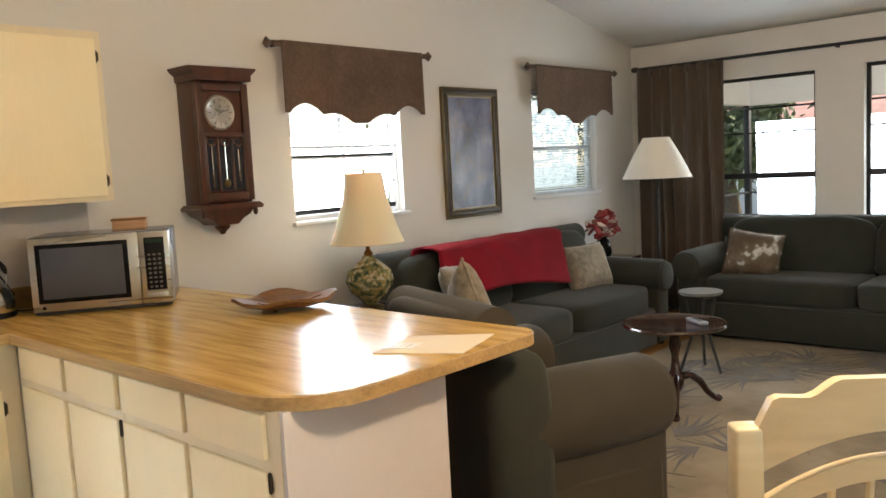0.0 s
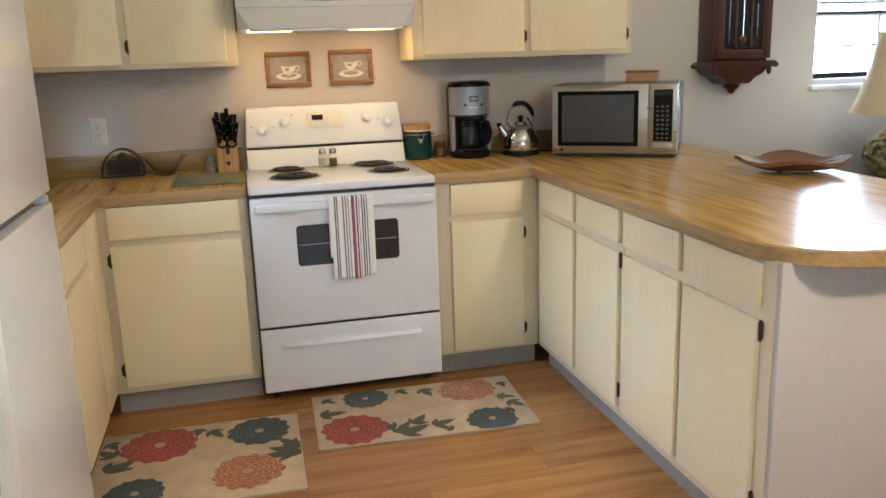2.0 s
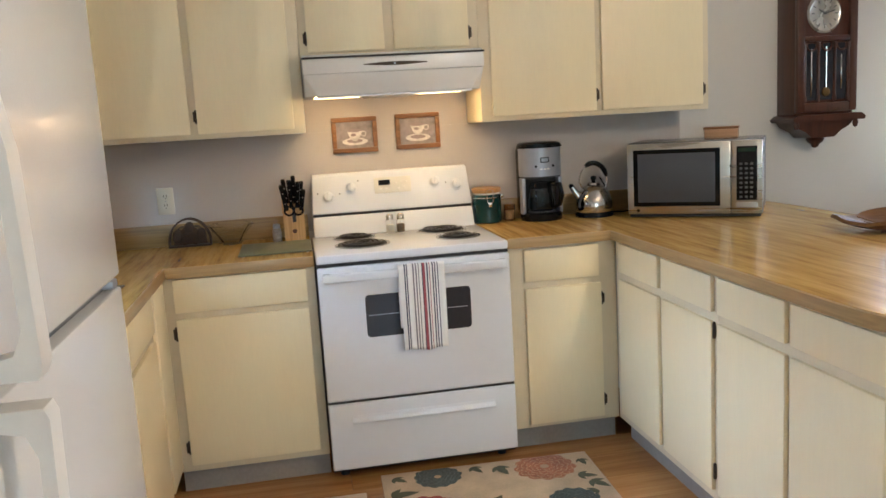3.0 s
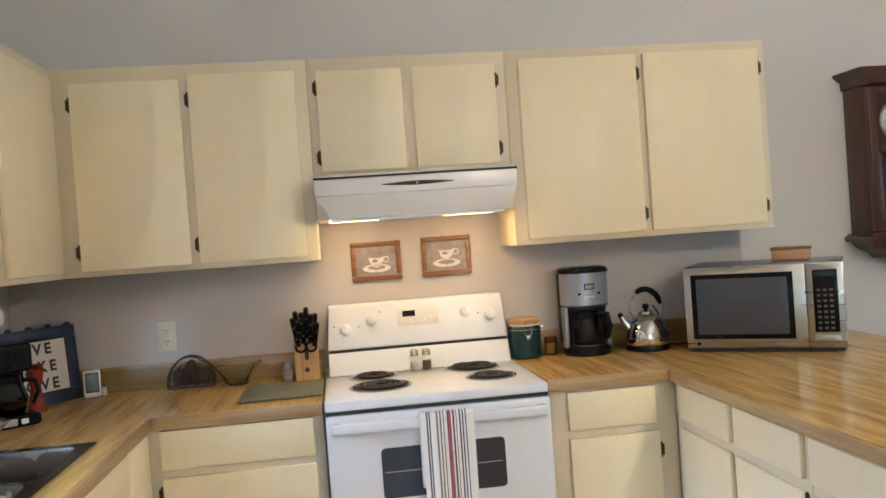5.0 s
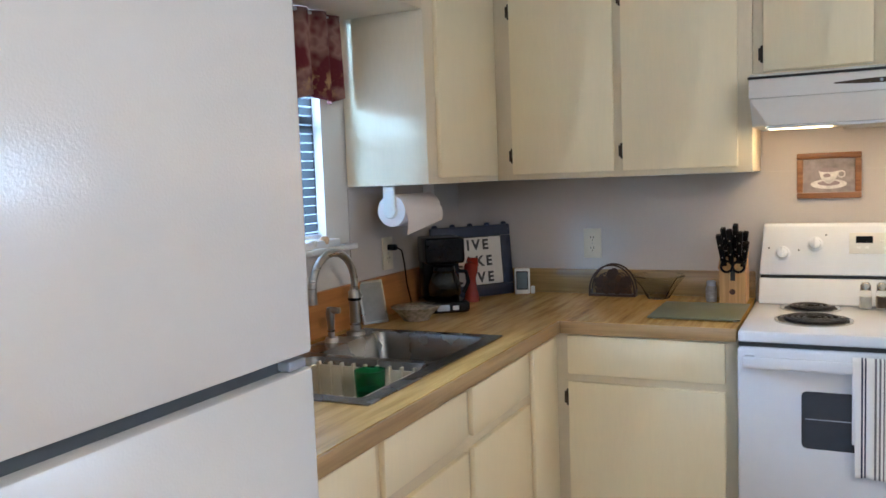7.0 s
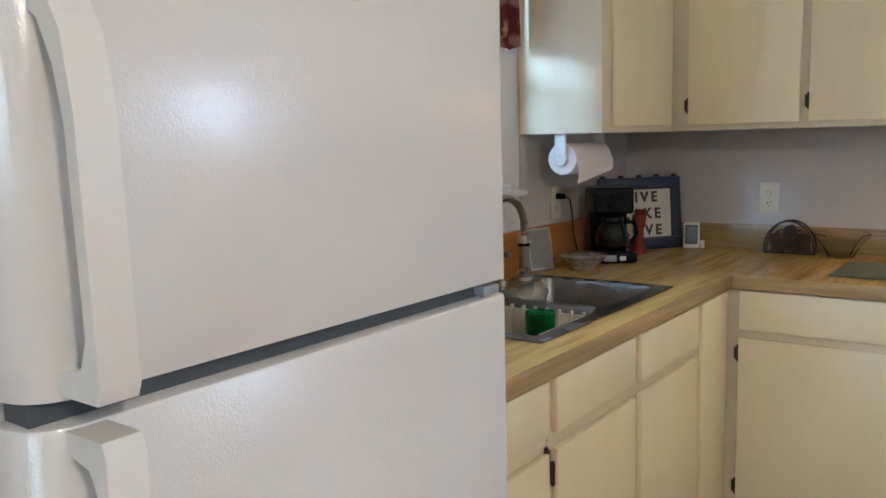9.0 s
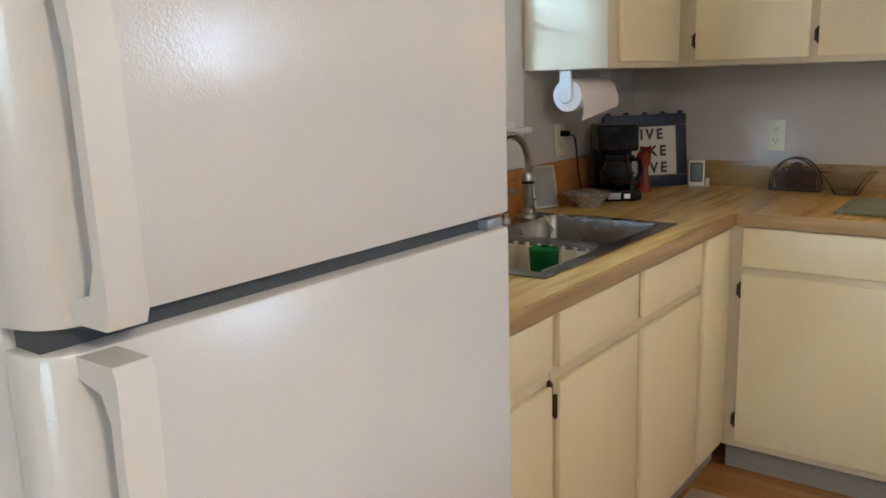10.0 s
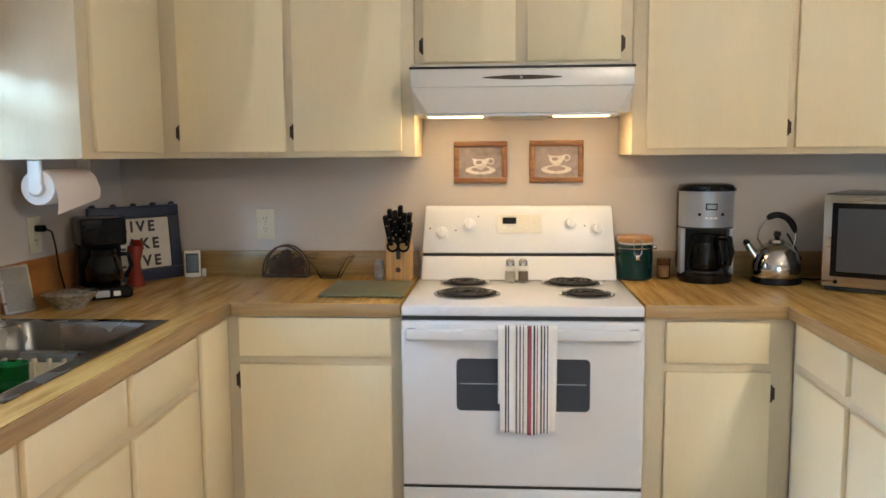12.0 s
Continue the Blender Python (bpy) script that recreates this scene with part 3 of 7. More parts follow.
# ---------------------------------------------------------------- kitchen cabinets
def hinge(parent, x, y, z, axis):
    """A small dark bronze hinge barrel with its leaf, on a front that faces -y ("y"), -x ("-x") or +x ("x")."""
    bm = bmesh.new()
    tube([(0, 0, -0.028), (0, 0, -0.024), (0, 0, 0.024), (0, 0, 0.028)], [0.003, 0.0055, 0.0055, 0.003], 8, bm)
    box(-0.011, 0.011, -0.0035, 0.001, -0.020, 0.020, 0.001, bm=bm)
    rot = {"y": 0, "-x": -90, "x": 90}[axis]
    bm.transform(pose(x, y, z, 0, 0, rot))
    return part("hinge", bm, HINGE, parent, "dark bronze hinge")


def front(kind, parent, face, axis, a0, a1, z0, z1, hinge_at=None, zs=None, label=""):
    """A slab drawer front or door on the plane at face. axis "y": runs along x and faces -y; "x": runs along y and faces +x; "-x": faces -x."""
    t = 0.017
    lo, hi = min(a0, a1), max(a0, a1)
    if axis == "y":
        bm = box(lo, hi, face - t, face - 0.0005, z0, z1, 0.004)
    elif axis == "x":
        bm = box(face + 0.0005, face + t, lo, hi, z0, z1, 0.004)
    else:
        bm = box(face - t, face - 0.0005, lo, hi, z0, z1, 0.004)
    ob = part(kind, bm, CREAM, parent, label)
    if hinge_at is not None:
        e = lo - 0.004 if hinge_at < 0 else hi + 0.004
        for z in zs or (z0 + 0.09, z1 - 0.09):
            if axis == "y":
                hinge(ob, e, face - 0.006, z, axis)
            else:
                hinge(ob, face + (0.006 if axis == "x" else -0.006), e, z, axis)
    return ob


def carcass(x0, x1, y0, y1, z0, z1, bev=0.002):
    return box(x0, x1, y0, y1, z0, z1, bev)


FY, CT = -0.620, 0.876                       # face of the back run; underside of the worktop
WEST_F, PEN_F = -0.965, 0.852                # faces of the west run and the peninsula

T = thing("base_cabinet", "cream painted corner base cabinet with one drawer and one door", "cabinet", (-0.67, -0.32, 0), local=False, group="base cabinets")
part("body", carcass(-0.963, -0.386, FY, -0.01, 0.10, CT), CREAM_F, T)
part("kickboard", box(-0.963, -0.386, FY + 0.050, FY + 0.062, 0, 0.0995), KICK, T, "grey vinyl kickboard")
front("drawer", T, FY, "y", -0.918, -0.420, 0.737, 0.866)
front("door", T, FY, "y", -0.918, -0.420, 0.128, 0.711, -1, (0.20, 0.655))

T = thing("base_cabinet", "cream painted narrow base cabinet beside the stove", "cabinet", (0.62, -0.32, 0), local=False, group="base cabinets")
part("body", carcass(0.388, 0.851, FY, -0.01, 0.10, CT), CREAM_F, T)
part("kickboard", box(0.388, 0.851, FY + 0.050, FY + 0.062, 0, 0.0995), KICK, T, "grey vinyl kickboard")
front("drawer", T, FY, "y", 0.453, 0.772, 0.727, 0.860)
front("door", T, FY, "y", 0.453, 0.780, 0.118, 0.699, 1, (0.19, 0.63))

# west run, from the corner to the fridge, round the sink
T = thing("base_cabinet", "cream painted corner filler cabinet", "cabinet", (-1.28, -0.45, 0), local=False, group="base cabinets")
part("body", carcass(-1.585, WEST_F, -0.896, -0.012, 0.10, CT), CREAM_F, T)
part("kickboard", box(WEST_F - 0.062, WEST_F - 0.050, -0.896, FY + 0.062, 0, 0.0995), KICK, T, "grey vinyl kickboard")
front("filler_panel", T, WEST_F, "x", -0.878, -0.652, 0.128, 0.862)

T = thing("sink_cabinet", "cream painted sink base cabinet with two doors", "cabinet", (-1.28, -1.35, 0), local=False)
bm = carcass(-1.585, WEST_F, -1.806, -0.898, 0.10, 0.70)
box(WEST_F - 0.02, WEST_F, -1.806, -0.898, 0.70, CT, bm=bm)
part("body", bm, CREAM_F, T)
part("kickboard", box(WEST_F - 0.062, WEST_F - 0.050, -1.806, -0.898, 0, 0.0995), KICK, T, "grey vinyl kickboard")
front("false_drawer", T, WEST_F, "x", -1.340, -0.916, 0.737, 0.864)
front("false_drawer", T, WEST_F, "x", -1.790, -1.376, 0.742, 0.866)
front("door", T, WEST_F, "x", -1.340, -0.916, 0.128, 0.706)
front("door", T, WEST_F, "x", -1.790, -1.376, 0.128, 0.707, -1, (0.20, 0.65))

T = thing("base_cabinet", "cream painted base cabinet beside the fridge", "cabinet", (-1.28, -2.03, 0), local=False, group="base cabinets")
part("body", carcass(-1.585, WEST_F, -2.27, -1.808, 0.10, CT), CREAM_F, T)
part("kickboard", box(WEST_F - 0.062, WEST_F - 0.050, -2.27, -1.808, 0, 0.0995), KICK, T, "grey vinyl kickboard")
front("drawer", T, WEST_F, "x", -2.250, -1.824, 0.742, 0.866)
front("door", T, WEST_F, "x", -2.250, -1.824, 0.128, 0.707, 1, (0.20, 0.69))

# peninsula: two units of two bays
for k, (ya, yb, bays) in enumerate([(-1.452, -0.622, [(-1.041, -0.682), (-1.432, -1.074)]), (-2.268, -1.454, [(-1.831, -1.470), (-2.219, -1.857)])]):
    T = thing("peninsula_cabinet", ("cream painted peninsula cabinet beside the corner", "cream painted peninsula cabinet at the open end")[k], "cabinet", (1.17, (ya + yb) / 2, 0), local=False, group="base cabinets")
    part("body", carcass(PEN_F, 1.434, ya, yb, 0.10, CT), CREAM_F, T)
    part("kickboard", box(PEN_F + 0.050, PEN_F + 0.062, ya, yb, 0, 0.0995), KICK, T, "grey vinyl kickboard")
    for j, (a, c) in enumerate(bays):
        front("drawer", T, PEN_F, "-x", a, c, 0.745, 0.864)
        front("door", T, PEN_F, "-x", a, c, 0.138, 0.714, -1 if j == 1 else None, (0.205, 0.685))
solo("peninsula_end_panel", box(PEN_F + 0.001, 1.450, -2.286, -2.270, 0.0, CT, 0.002), PANEL, "off-white painted end panel closing the peninsula", "panel")
solo("peninsula_back_panel", box(1.436, 1.450, -2.269, -0.01, 0.0, CT, 0.002), PANEL, "off-white painted back panel of the peninsula", "panel")

# wall cabinets
UF = -0.305
T = thing("wall_cabinet", "cream painted double-door wall cabinet in the corner", "cabinet", (-0.82, -0.15, 1.38), local=False, group="wall cabinets")
part("body", carcass(-1.278, -0.368, UF, -0.005, 1.380, 2.130), CREAM_F, T)
front("door", T, UF, "y", -1.212, -0.828, 1.400, 2.075, -1, (1.47, 2.0))
front("door", T, UF, "y", -0.798, -0.413, 1.400, 2.088, -1, (1.47, 2.0))
T = thing("wall_cabinet", "short cream painted double-door cabinet above the range hood", "cabinet", (0, -0.15, 1.685), local=False, group="wall cabinets")
part("body", carcass(-0.366, 0.384, UF, -0.005, 1.685, 2.130), CREAM_F, T)
front("door", T, UF, "y", -0.334, -0.016, 1.704, 2.082, -1, (1.76, 2.02))
front("door", T, UF, "y", 0.024, 0.343, 1.704, 2.082, 1, (1.76, 2.02))
T = thing("wall_cabinet", "cream painted double-door wall cabinet above the coffee maker", "cabinet", (0.91, -0.15, 1.38), local=False, group="wall cabinets")
part("body", carcass(0.386, 1.445, UF, -0.005, 1.380, 2.130), CREAM_F, T)
front("door", T, UF, "y", 0.434, 0.906, 1.402, 2.094, 1, (1.47, 2.02))
front("door", T, UF, "y", 0.934, 1.413, 1.402, 2.096, 1, (1.47, 2.02))
T = thing("wall_cabinet", "cream painted single-door wall cabinet beside the sink window", "cabinet", (-1.43, -0.45, 1.38), local=False, group="wall cabinets")
part("body", carcass(-1.585, -1.280, -0.885, -0.006, 1.380, 2.130), CREAM_F, T)
front("door", T, -1.280, "x", -0.820, -0.335, 1.400, 2.088, 1, (1.47, 2.0))
T = thing("wall_cabinet", "shallow cream cabinet bridging the sink window", "cabinet", (-1.43, -1.55, 1.925), local=False, group="wall cabinets")
part("body", carcass(-1.585, -1.280, -2.268, -0.887, 1.925, 2.130), CREAM_F, T)
front("door", T, -1.280, "x", -1.55, -0.93, 1.945, 2.10)
front("door", T, -1.280, "x", -2.24, -1.59, 1.945, 2.10)


# worktops, with a hole for the sink
def arc(cx, cy, r, a0, a1, n=8):
    return [(cx + r * math.cos(radians(a0 + (a1 - a0) * k / n)), cy + r * math.sin(radians(a0 + (a1 - a0) * k / n))) for k in range(n + 1)]


def top_from(pieces, z0, z1):
    bm = bmesh.new()
    for p in pieces:
        slab(p, z0, z1, bm=bm)
    return bm


SX0, SX1, SY0, SY1 = -1.500, -1.045, -1.705, -0.955      # the sink's cut-out
ZT = 0.914
def grid_slab(xs, ys, gone, z0, z1):
    """A slab over a grid of cells, less those in gone, as one closed mesh."""
    b = bmesh.new()
    pts = {}

    def vert(i, j, z):
        if (i, j, z) not in pts:
            pts[i, j, z] = b.verts.new((xs[i], ys[j], z))
        return pts[i, j, z]
    cells = {(i, j) for i in range(len(xs) - 1) for j in range(len(ys) - 1)} - set(gone)
    for i, j in cells:
        c = [(i, j), (i + 1, j), (i + 1, j + 1), (i, j + 1)]
        b.faces.new([vert(*q, z1) for q in c])
        b.faces.new([vert(*q, z0) for q in c[::-1]])
        for q, r, nb in ((c[0], c[1], (i, j - 1)), (c[1], c[2], (i + 1, j)), (c[2], c[3], (i, j + 1)), (c[3], c[0], (i - 1, j))):
            if nb not in cells:
                b.faces.new((vert(*q, z0), vert(*r, z0), vert(*r, z1), vert(*q, z1)))
    return b


T = thing("worktop", "butcher-block patterned laminate worktop with a sink cut-out", "countertop", (-1.2, -1.1, CT), local=False)
part("top", grid_slab([XL + 0.003, SX0, SX1, -0.945, -0.386], [-2.272, SY0, SY1, -0.640, -0.004], [(1, 1), (3, 0), (3, 1), (3, 2)], CT + 0.001, ZT), COUNTER, T, smooth=30)
part("front_edge", box(-0.9445, -0.9395, -2.272, -0.6395, CT - 0.004, ZT - 0.001, 0.002), EDGE, T, "darker wood-grain laminate edge")
part("front_edge", box(-0.9390, -0.386, -0.6445, -0.6405, CT - 0.004, ZT - 0.001, 0.0018), EDGE_X, T, "darker wood-grain laminate edge")
part("upstand", box(XL + 0.022, -0.386, -0.022, -0.0035, ZT, 1.012, 0.003), UPST, T, "wood-grain laminate upstand")
part("upstand", box(XL + 0.0035, XL + 0.020, -2.272, -0.0035, ZT, 1.058, 0.003), SPLASHWOOD, T, "orange wood backsplash board")

out = [(0.826, -0.640), (0.826, -2.09)] + arc(1.076, -2.130, 0.25, 180, 270, 12) + [(1.48, -2.383)] + arc(1.740, -2.295, 0.085, -80, 10, 6) + [(1.838, -1.150), (1.838, -0.004), (0.386, -0.004), (0.386, -0.640)]
T = thing("worktop", "butcher-block patterned laminate peninsula worktop with rounded end", "countertop", (1.3, -1.1, CT), local=False)
part("top", slab(out, CT + 0.001, ZT), COUNTER, T, smooth=30)
rim = [(0.826, -0.640), (0.826, -2.09)] + arc(1.076, -2.130, 0.25, 180, 270, 12) + [(1.48, -2.383)] + arc(1.740, -2.295, 0.085, -80, 10, 6) + [(1.838, -1.150)]


def offset_strip(line, d, z0, z1):
    """A thin upright band that follows a line, d thick on its outer side."""
    b = bmesh.new()
    pts = [Vector((x, y, 0)) for x, y in line]
    rows = []
    for i, p in enumerate(pts):
        t = (pts[min(i + 1, len(pts) - 1)] - pts[max(i - 1, 0)]).normalized()
        n = Vector((t.y, -t.x, 0))
        if (p - n - Vector((1.3, -1.3, 0))).length > (p + n - Vector((1.3, -1.3, 0))).length:
            n = -n
        rows.append([b.verts.new((*q.xy, z)) for q, z in ((p + n * 0.0005, z0), (p + n * d, z0 + 0.003), (p + n * d, z1 - 0.003), (p + n * 0.0005, z1))])
    for a, c in zip(rows, rows[1:]):
        for k in range(4):
            b.faces.new((a[k], a[(k + 1) % 4], c[(k + 1) % 4], c[k]))
    b.faces.new(rows[0][::-1]); b.faces.new(rows[-1])
    bmesh.ops.recalc_face_normals(b, faces=b.faces[:])
    return b


part("front_edge", offset_strip(rim, 0.005, CT - 0.004, ZT - 0.001), EDGE, T, "darker wood-grain laminate edge", smooth=50)
part("front_edge", box(0.386, 0.8255, -0.6445, -0.6405, CT - 0.004, ZT - 0.001, 0.0018), EDGE_X, T, "darker wood-grain laminate edge")
part("upstand", box(0.386, 1.455, -0.022, -0.0035, ZT, 1.012, 0.003), UPST, T, "wood-grain laminate upstand")

# ---------------------------------------------------------------- stove
T = thing("stove", "white freestanding electric range with four coil burners", "stove", (0, -0.35, 0), local=False)
part("body", box(-0.378, 0.378, -0.655, -0.03, 0.03, 0.866, 0.004), BLACK_M, T, "dark side body")
bm = box(-0.380, 0.380, -0.672, -0.075, 0.880, 0.914, 0.008, 3)
part("cooktop", bm, WHITE, T)
part("cooktop_seam", box(-0.379, 0.379, -0.664, -0.03, 0.8675, 0.8795), BLACK_M, T, "dark gap under the cooktop")
prof = [(-0.150, 0.9145), (-0.105, 1.000), (-0.035, 1.000), (-0.035, 0.9145)]


def extrude_x(profile, x0, x1, taper=0.0, bev=0.0):
    """A profile of (y, z) carried from x0 to x1; taper draws in the top."""
    b = bmesh.new()
    zt = max(z for _, z in profile)
    zb = min(z for _, z in profile)
    A = [b.verts.new((x0 + taper * (z - zb) / (zt - zb), y, z)) for y, z in profile]
    B = [b.verts.new((x1 - taper * (z - zb) / (zt - zb), y, z)) for y, z in profile]
    n = len(profile)
    b.faces.new(A[::-1]); b.faces.new(B)
    for k in range(n):
        b.faces.new((A[k], A[(k + 1) % n], B[(k + 1) % n], B[k]))
    bmesh.ops.recalc_face_normals(b, faces=b.faces[:])
    if bev:
        bmesh.ops.bevel(b, geom=b.edges[:], offset=bev, segments=3, profile=0.5, affect="EDGES")
    return b


part("riser", extrude_x(prof, -0.366, 0.366, 0.0, 0.006), WHITE, T)
part("panel_seam", box(-0.362, 0.362, -0.100, -0.035, 1.0005, 1.0115), BLACK_M, T, "black seam under the control panel")
part("control_panel", extrude_x([(-0.108, 1.012), (-0.066, 1.182), (-0.050, 1.190), (-0.030, 1.190), (-0.030, 1.012)], -0.366, 0.366, 0.012, 0.006), WHITE, T)


def on_panel(x, z):
    """A pose on the leaning control panel, z outwards."""
    y = -0.108 + (z - 1.012) / 0.17 * 0.042 - 0.001
    return pose(x, y, z, 90 - 13.9, 0, 0)


for x, z in ((-0.290, 1.087), (-0.185, 1.119), (0.200, 1.124), (0.300, 1.103)):
    k = part("knob", lathe([(0, 0.0), (0.026, 0.0), (0.026, 0.004), (0.020, 0.007), (0.018, 0.022), (0.014, 0.025), (0, 0.025)], 24, m=on_panel(x, z)), WHITE, T)
    part("knob_grip", box(-0.004, 0.004, -0.019, 0.019, 0.022, 0.031, 0.002, m=on_panel(x, z)), WHITE, k)
for x, z in ((-0.335, 1.105), (-0.237, 1.098), (-0.150, 1.150), (0.252, 1.115)):
    part("indicator", lathe([(0, 0), (0.003, 0), (0.003, 0.002), (0, 0.002)], 10, m=on_panel(x, z)), BLACK, T)
PLATE = plain("pale control plate", (0.66, 0.65, 0.61), 0.3, var=0.02)
part("display_plate", box(-0.078, 0.090, -0.036, 0.036, 0.0, 0.003, 0.001, m=on_panel(0, 1.122)), PLATE, T, "pale oven control plate")
part("display", box(-0.058, -0.006, 0.000, 0.024, 0.003, 0.0045, m=on_panel(0, 1.122)), BLACK, T, "black clock display")
for x, y in ((0.022, 0.006), (0.030, -0.018), (0.046, 0.012), (0.068, 0.012), (0.056, -0.012), (-0.05, -0.016), (-0.025, -0.016)):
    part("button", box(x - 0.006, x + 0.006, y - 0.004, y + 0.004, 0.003, 0.005, 0.001, m=on_panel(0, 1.122)), WHITE_P, T)
for x, y, r in ((-0.195, -0.225, 0.078), (-0.180, -0.455, 0.098), (0.195, -0.215, 0.098), (0.222, -0.455, 0.078)):
    bn = part("burner", lathe([(r - 0.02, -0.004), (r, -0.001), (r + 0.012, 0.0045), (r + 0.016, 0.0035), (r + 0.016, 0.0)], 36, m=Matrix.Translation((x, y, 0.9145))), CHROME, T, "chrome drip ring")
    bm = lathe([(0, 0.0012), (r + 0.004, 0.0015), (r + 0.004, 0.0005), (0, 0.0005)], 30, m=Matrix.Translation((x, y, 0.9145)))
    part("drip_bowl", bm, BLACK_M, bn, "dark drip bowl")
    bm = bmesh.new()
    turns = 4 if r > 0.09 else 3
    tube([(x + (0.018 + (r - 0.026) * s / (turns * 20)) * math.cos(s * math.pi / 10), y + (0.018 + (r - 0.026) * s / (turns * 20)) * math.sin(s * math.pi / 10), 0.9225) for s in range(turns * 20 + 1)], 0.0052, 6, bm)
    part("coil", bm, COIL, bn, "dark spiral heating coil")
DF = -0.690
part("oven_door", box(-0.379, 0.379, DF, -0.656, 0.333, 0.867, 0.008, 3), WHITE, T)
part("door_seam", box(-0.376, 0.376, -0.684, -0.6565, 0.3237, 0.3328), BLACK_M, T)
part("oven_window", slab([(-0.205 + 0.015, 0.582), (0.197, 0.582)] + arc(0.197, 0.597, 0.015, -90, 0, 4) + arc(0.197, 0.735, 0.015, 0, 90, 4) + arc(-0.190, 0.735, 0.015, 90, 180, 4) + arc(-0.190, 0.597, 0.015, 180, 270, 4), -DF, -DF + 0.0015, m=Matrix.Rotation(radians(90), 4, "X")), OVENGLASS, T, "dark oven window glass")
part("rack_line", box(-0.195, 0.200, DF - 0.0022, DF - 0.0016, 0.668, 0.6705), SILVER, T)
bm = box(-0.362, 0.362, -0.735, -0.716, 0.815, 0.850, 0.008, 3)
for x in (-0.345, 0.345):
    box(x - 0.014, x + 0.014, -0.722, DF + 0.001, 0.818, 0.847, 0.004, bm=bm)
part("oven_handle", bm, WHITE, T)
part("drawer", box(-0.379, 0.379, DF, -0.656, 0.050, 0.3235, 0.008, 3), WHITE, T)
part("drawer_lip", extrude_x([(DF, 0.275), (DF - 0.003, 0.262), (DF - 0.018, 0.250), (DF - 0.019, 0.243), (DF, 0.238)], -0.290, 0.290, 0, 0.002), WHITE, T, smooth=60)
for x in (-0.33, 0.33):
    part("foot", lathe([(0, 0), (0.018, 0), (0.018, 0.02), (0.012, 0.03), (0, 0.03)], 14, m=Matrix.Translation((x, -0.60, 0))), BLACK_M, T)

# tea towel over the oven handle
STRIPE, nt, b = nodes_of("striped tea towel")
v = coords(nt)
sx = nt.nodes.new("ShaderNodeSeparateXYZ")
nt.links.new(v, sx.inputs[0])
mr = nt.nodes.new("ShaderNodeMapRange")
mr.inputs[1].default_value, mr.inputs[2].default_value = -0.09, 0.09
nt.links.new(sx.outputs[0], mr.inputs[0])
W0, NV, GR, RD = (0.80, 0.78, 0.77), (0.035, 0.040, 0.075), (0.16, 0.15, 0.17), (0.33, 0.07, 0.085)
bands = [(0.0, W0), (0.12, NV), (0.145, W0), (0.165, NV), (0.19, W0), (0.30, GR), (0.33, W0), (0.36, GR), (0.39, W0), (0.42, GR), (0.44, W0), (0.50, NV), (0.515, RD), (0.57, W0), (0.60, NV), (0.63, W0), (0.66, RD), (0.675, W0), (0.72, NV), (0.75, W0), (0.775, NV), (0.80, W0), (0.83, NV), (0.85, W0)]
c = ramp(nt, mr.outputs[0], bands)
nt.nodes[-1].color_ramp.interpolation = "CONSTANT"
nt.links.new(c, b.inputs["Base Color"])
b.inputs["Roughness"].default_value = 0.95
bumped(nt, b, noise_of(nt, v, 400, 2), 0.4, 0.001)
T = thing("tea_towel", "white tea towel with navy and red stripes on the oven handle", "towel", (0.015, -0.74, 0.53))


def towel(u, v2):
    x = -0.090 + 0.180 * u
    wav = 0.004 * math.sin(u * 19) * max(0.15, abs(v2 - 0.5) * 2) + 0.002 * math.sin(u * 41 + 1)
    if v2 < 0.46:
        s = (0.46 - v2) / 0.46
        return (x * (1 - 0.06 * s) + 0.004 * s, -0.0035 + wav, 0.322 - 0.325 * s + 0.004 * math.sin(u * 9) * s)
    if v2 < 0.54:
        a = (v2 - 0.46) / 0.08 * math.pi
        return (x, 0.0125 - 0.016 * math.cos(a), 0.322 + 0.012 * math.sin(a))
    s = (v2 - 0.54) / 0.46
    return (x, 0.0285 + wav * 0.2, 0.322 - 0.24 * s)


part("cloth", sheet(towel, 36, 50, 0.0025), STRIPE, T, smooth=180)

# ---------------------------------------------------------------- range hood
HOODM = plain("hood enamel", (0.78, 0.77, 0.75), 0.22, var=0.02)
T = thing("range_hood", "white under-cabinet range hood with two lit lamps", "range hood", (0, -0.23, 1.513), local=False)
part("shell", extrude_x([(-0.005, 1.6835), (-0.440, 1.6835), (-0.478, 1.668), (-0.480, 1.606), (-0.005, 1.606)], -0.364, 0.366, 0, 0.003), HOODM, T)
b = bmesh.new()
hood_top = [b.verts.new(p) for p in ((-0.362, -0.005, 1.6055), (-0.362, -0.478, 1.6055), (0.364, -0.478, 1.6055), (0.364, -0.005, 1.6055))]
hood_low = [b.verts.new(p) for p in ((-0.362, -0.005, 1.522), (-0.362, -0.385, 1.522), (-0.312, -0.448, 1.522), (0.314, -0.448, 1.522), (0.364, -0.385, 1.522), (0.364, -0.005, 1.522))]
b.faces.new(hood_top)
b.faces.new(hood_low[::-1])
b.faces.new((hood_top[1], hood_low[2], hood_low[3], hood_top[2]))
b.faces.new((hood_top[1], hood_low[1], hood_low[2]))
b.faces.new((hood_top[2], hood_low[3], hood_low[4]))
b.faces.new((hood_top[0], hood_low[0], hood_low[1], hood_top[1]))
b.faces.new((hood_top[3], hood_top[2], hood_low[4], hood_low[5]))
b.faces.new((hood_top[0], hood_top[3], hood_low[5], hood_low[0]))
bmesh.ops.recalc_face_normals(b, faces=b.faces[:])
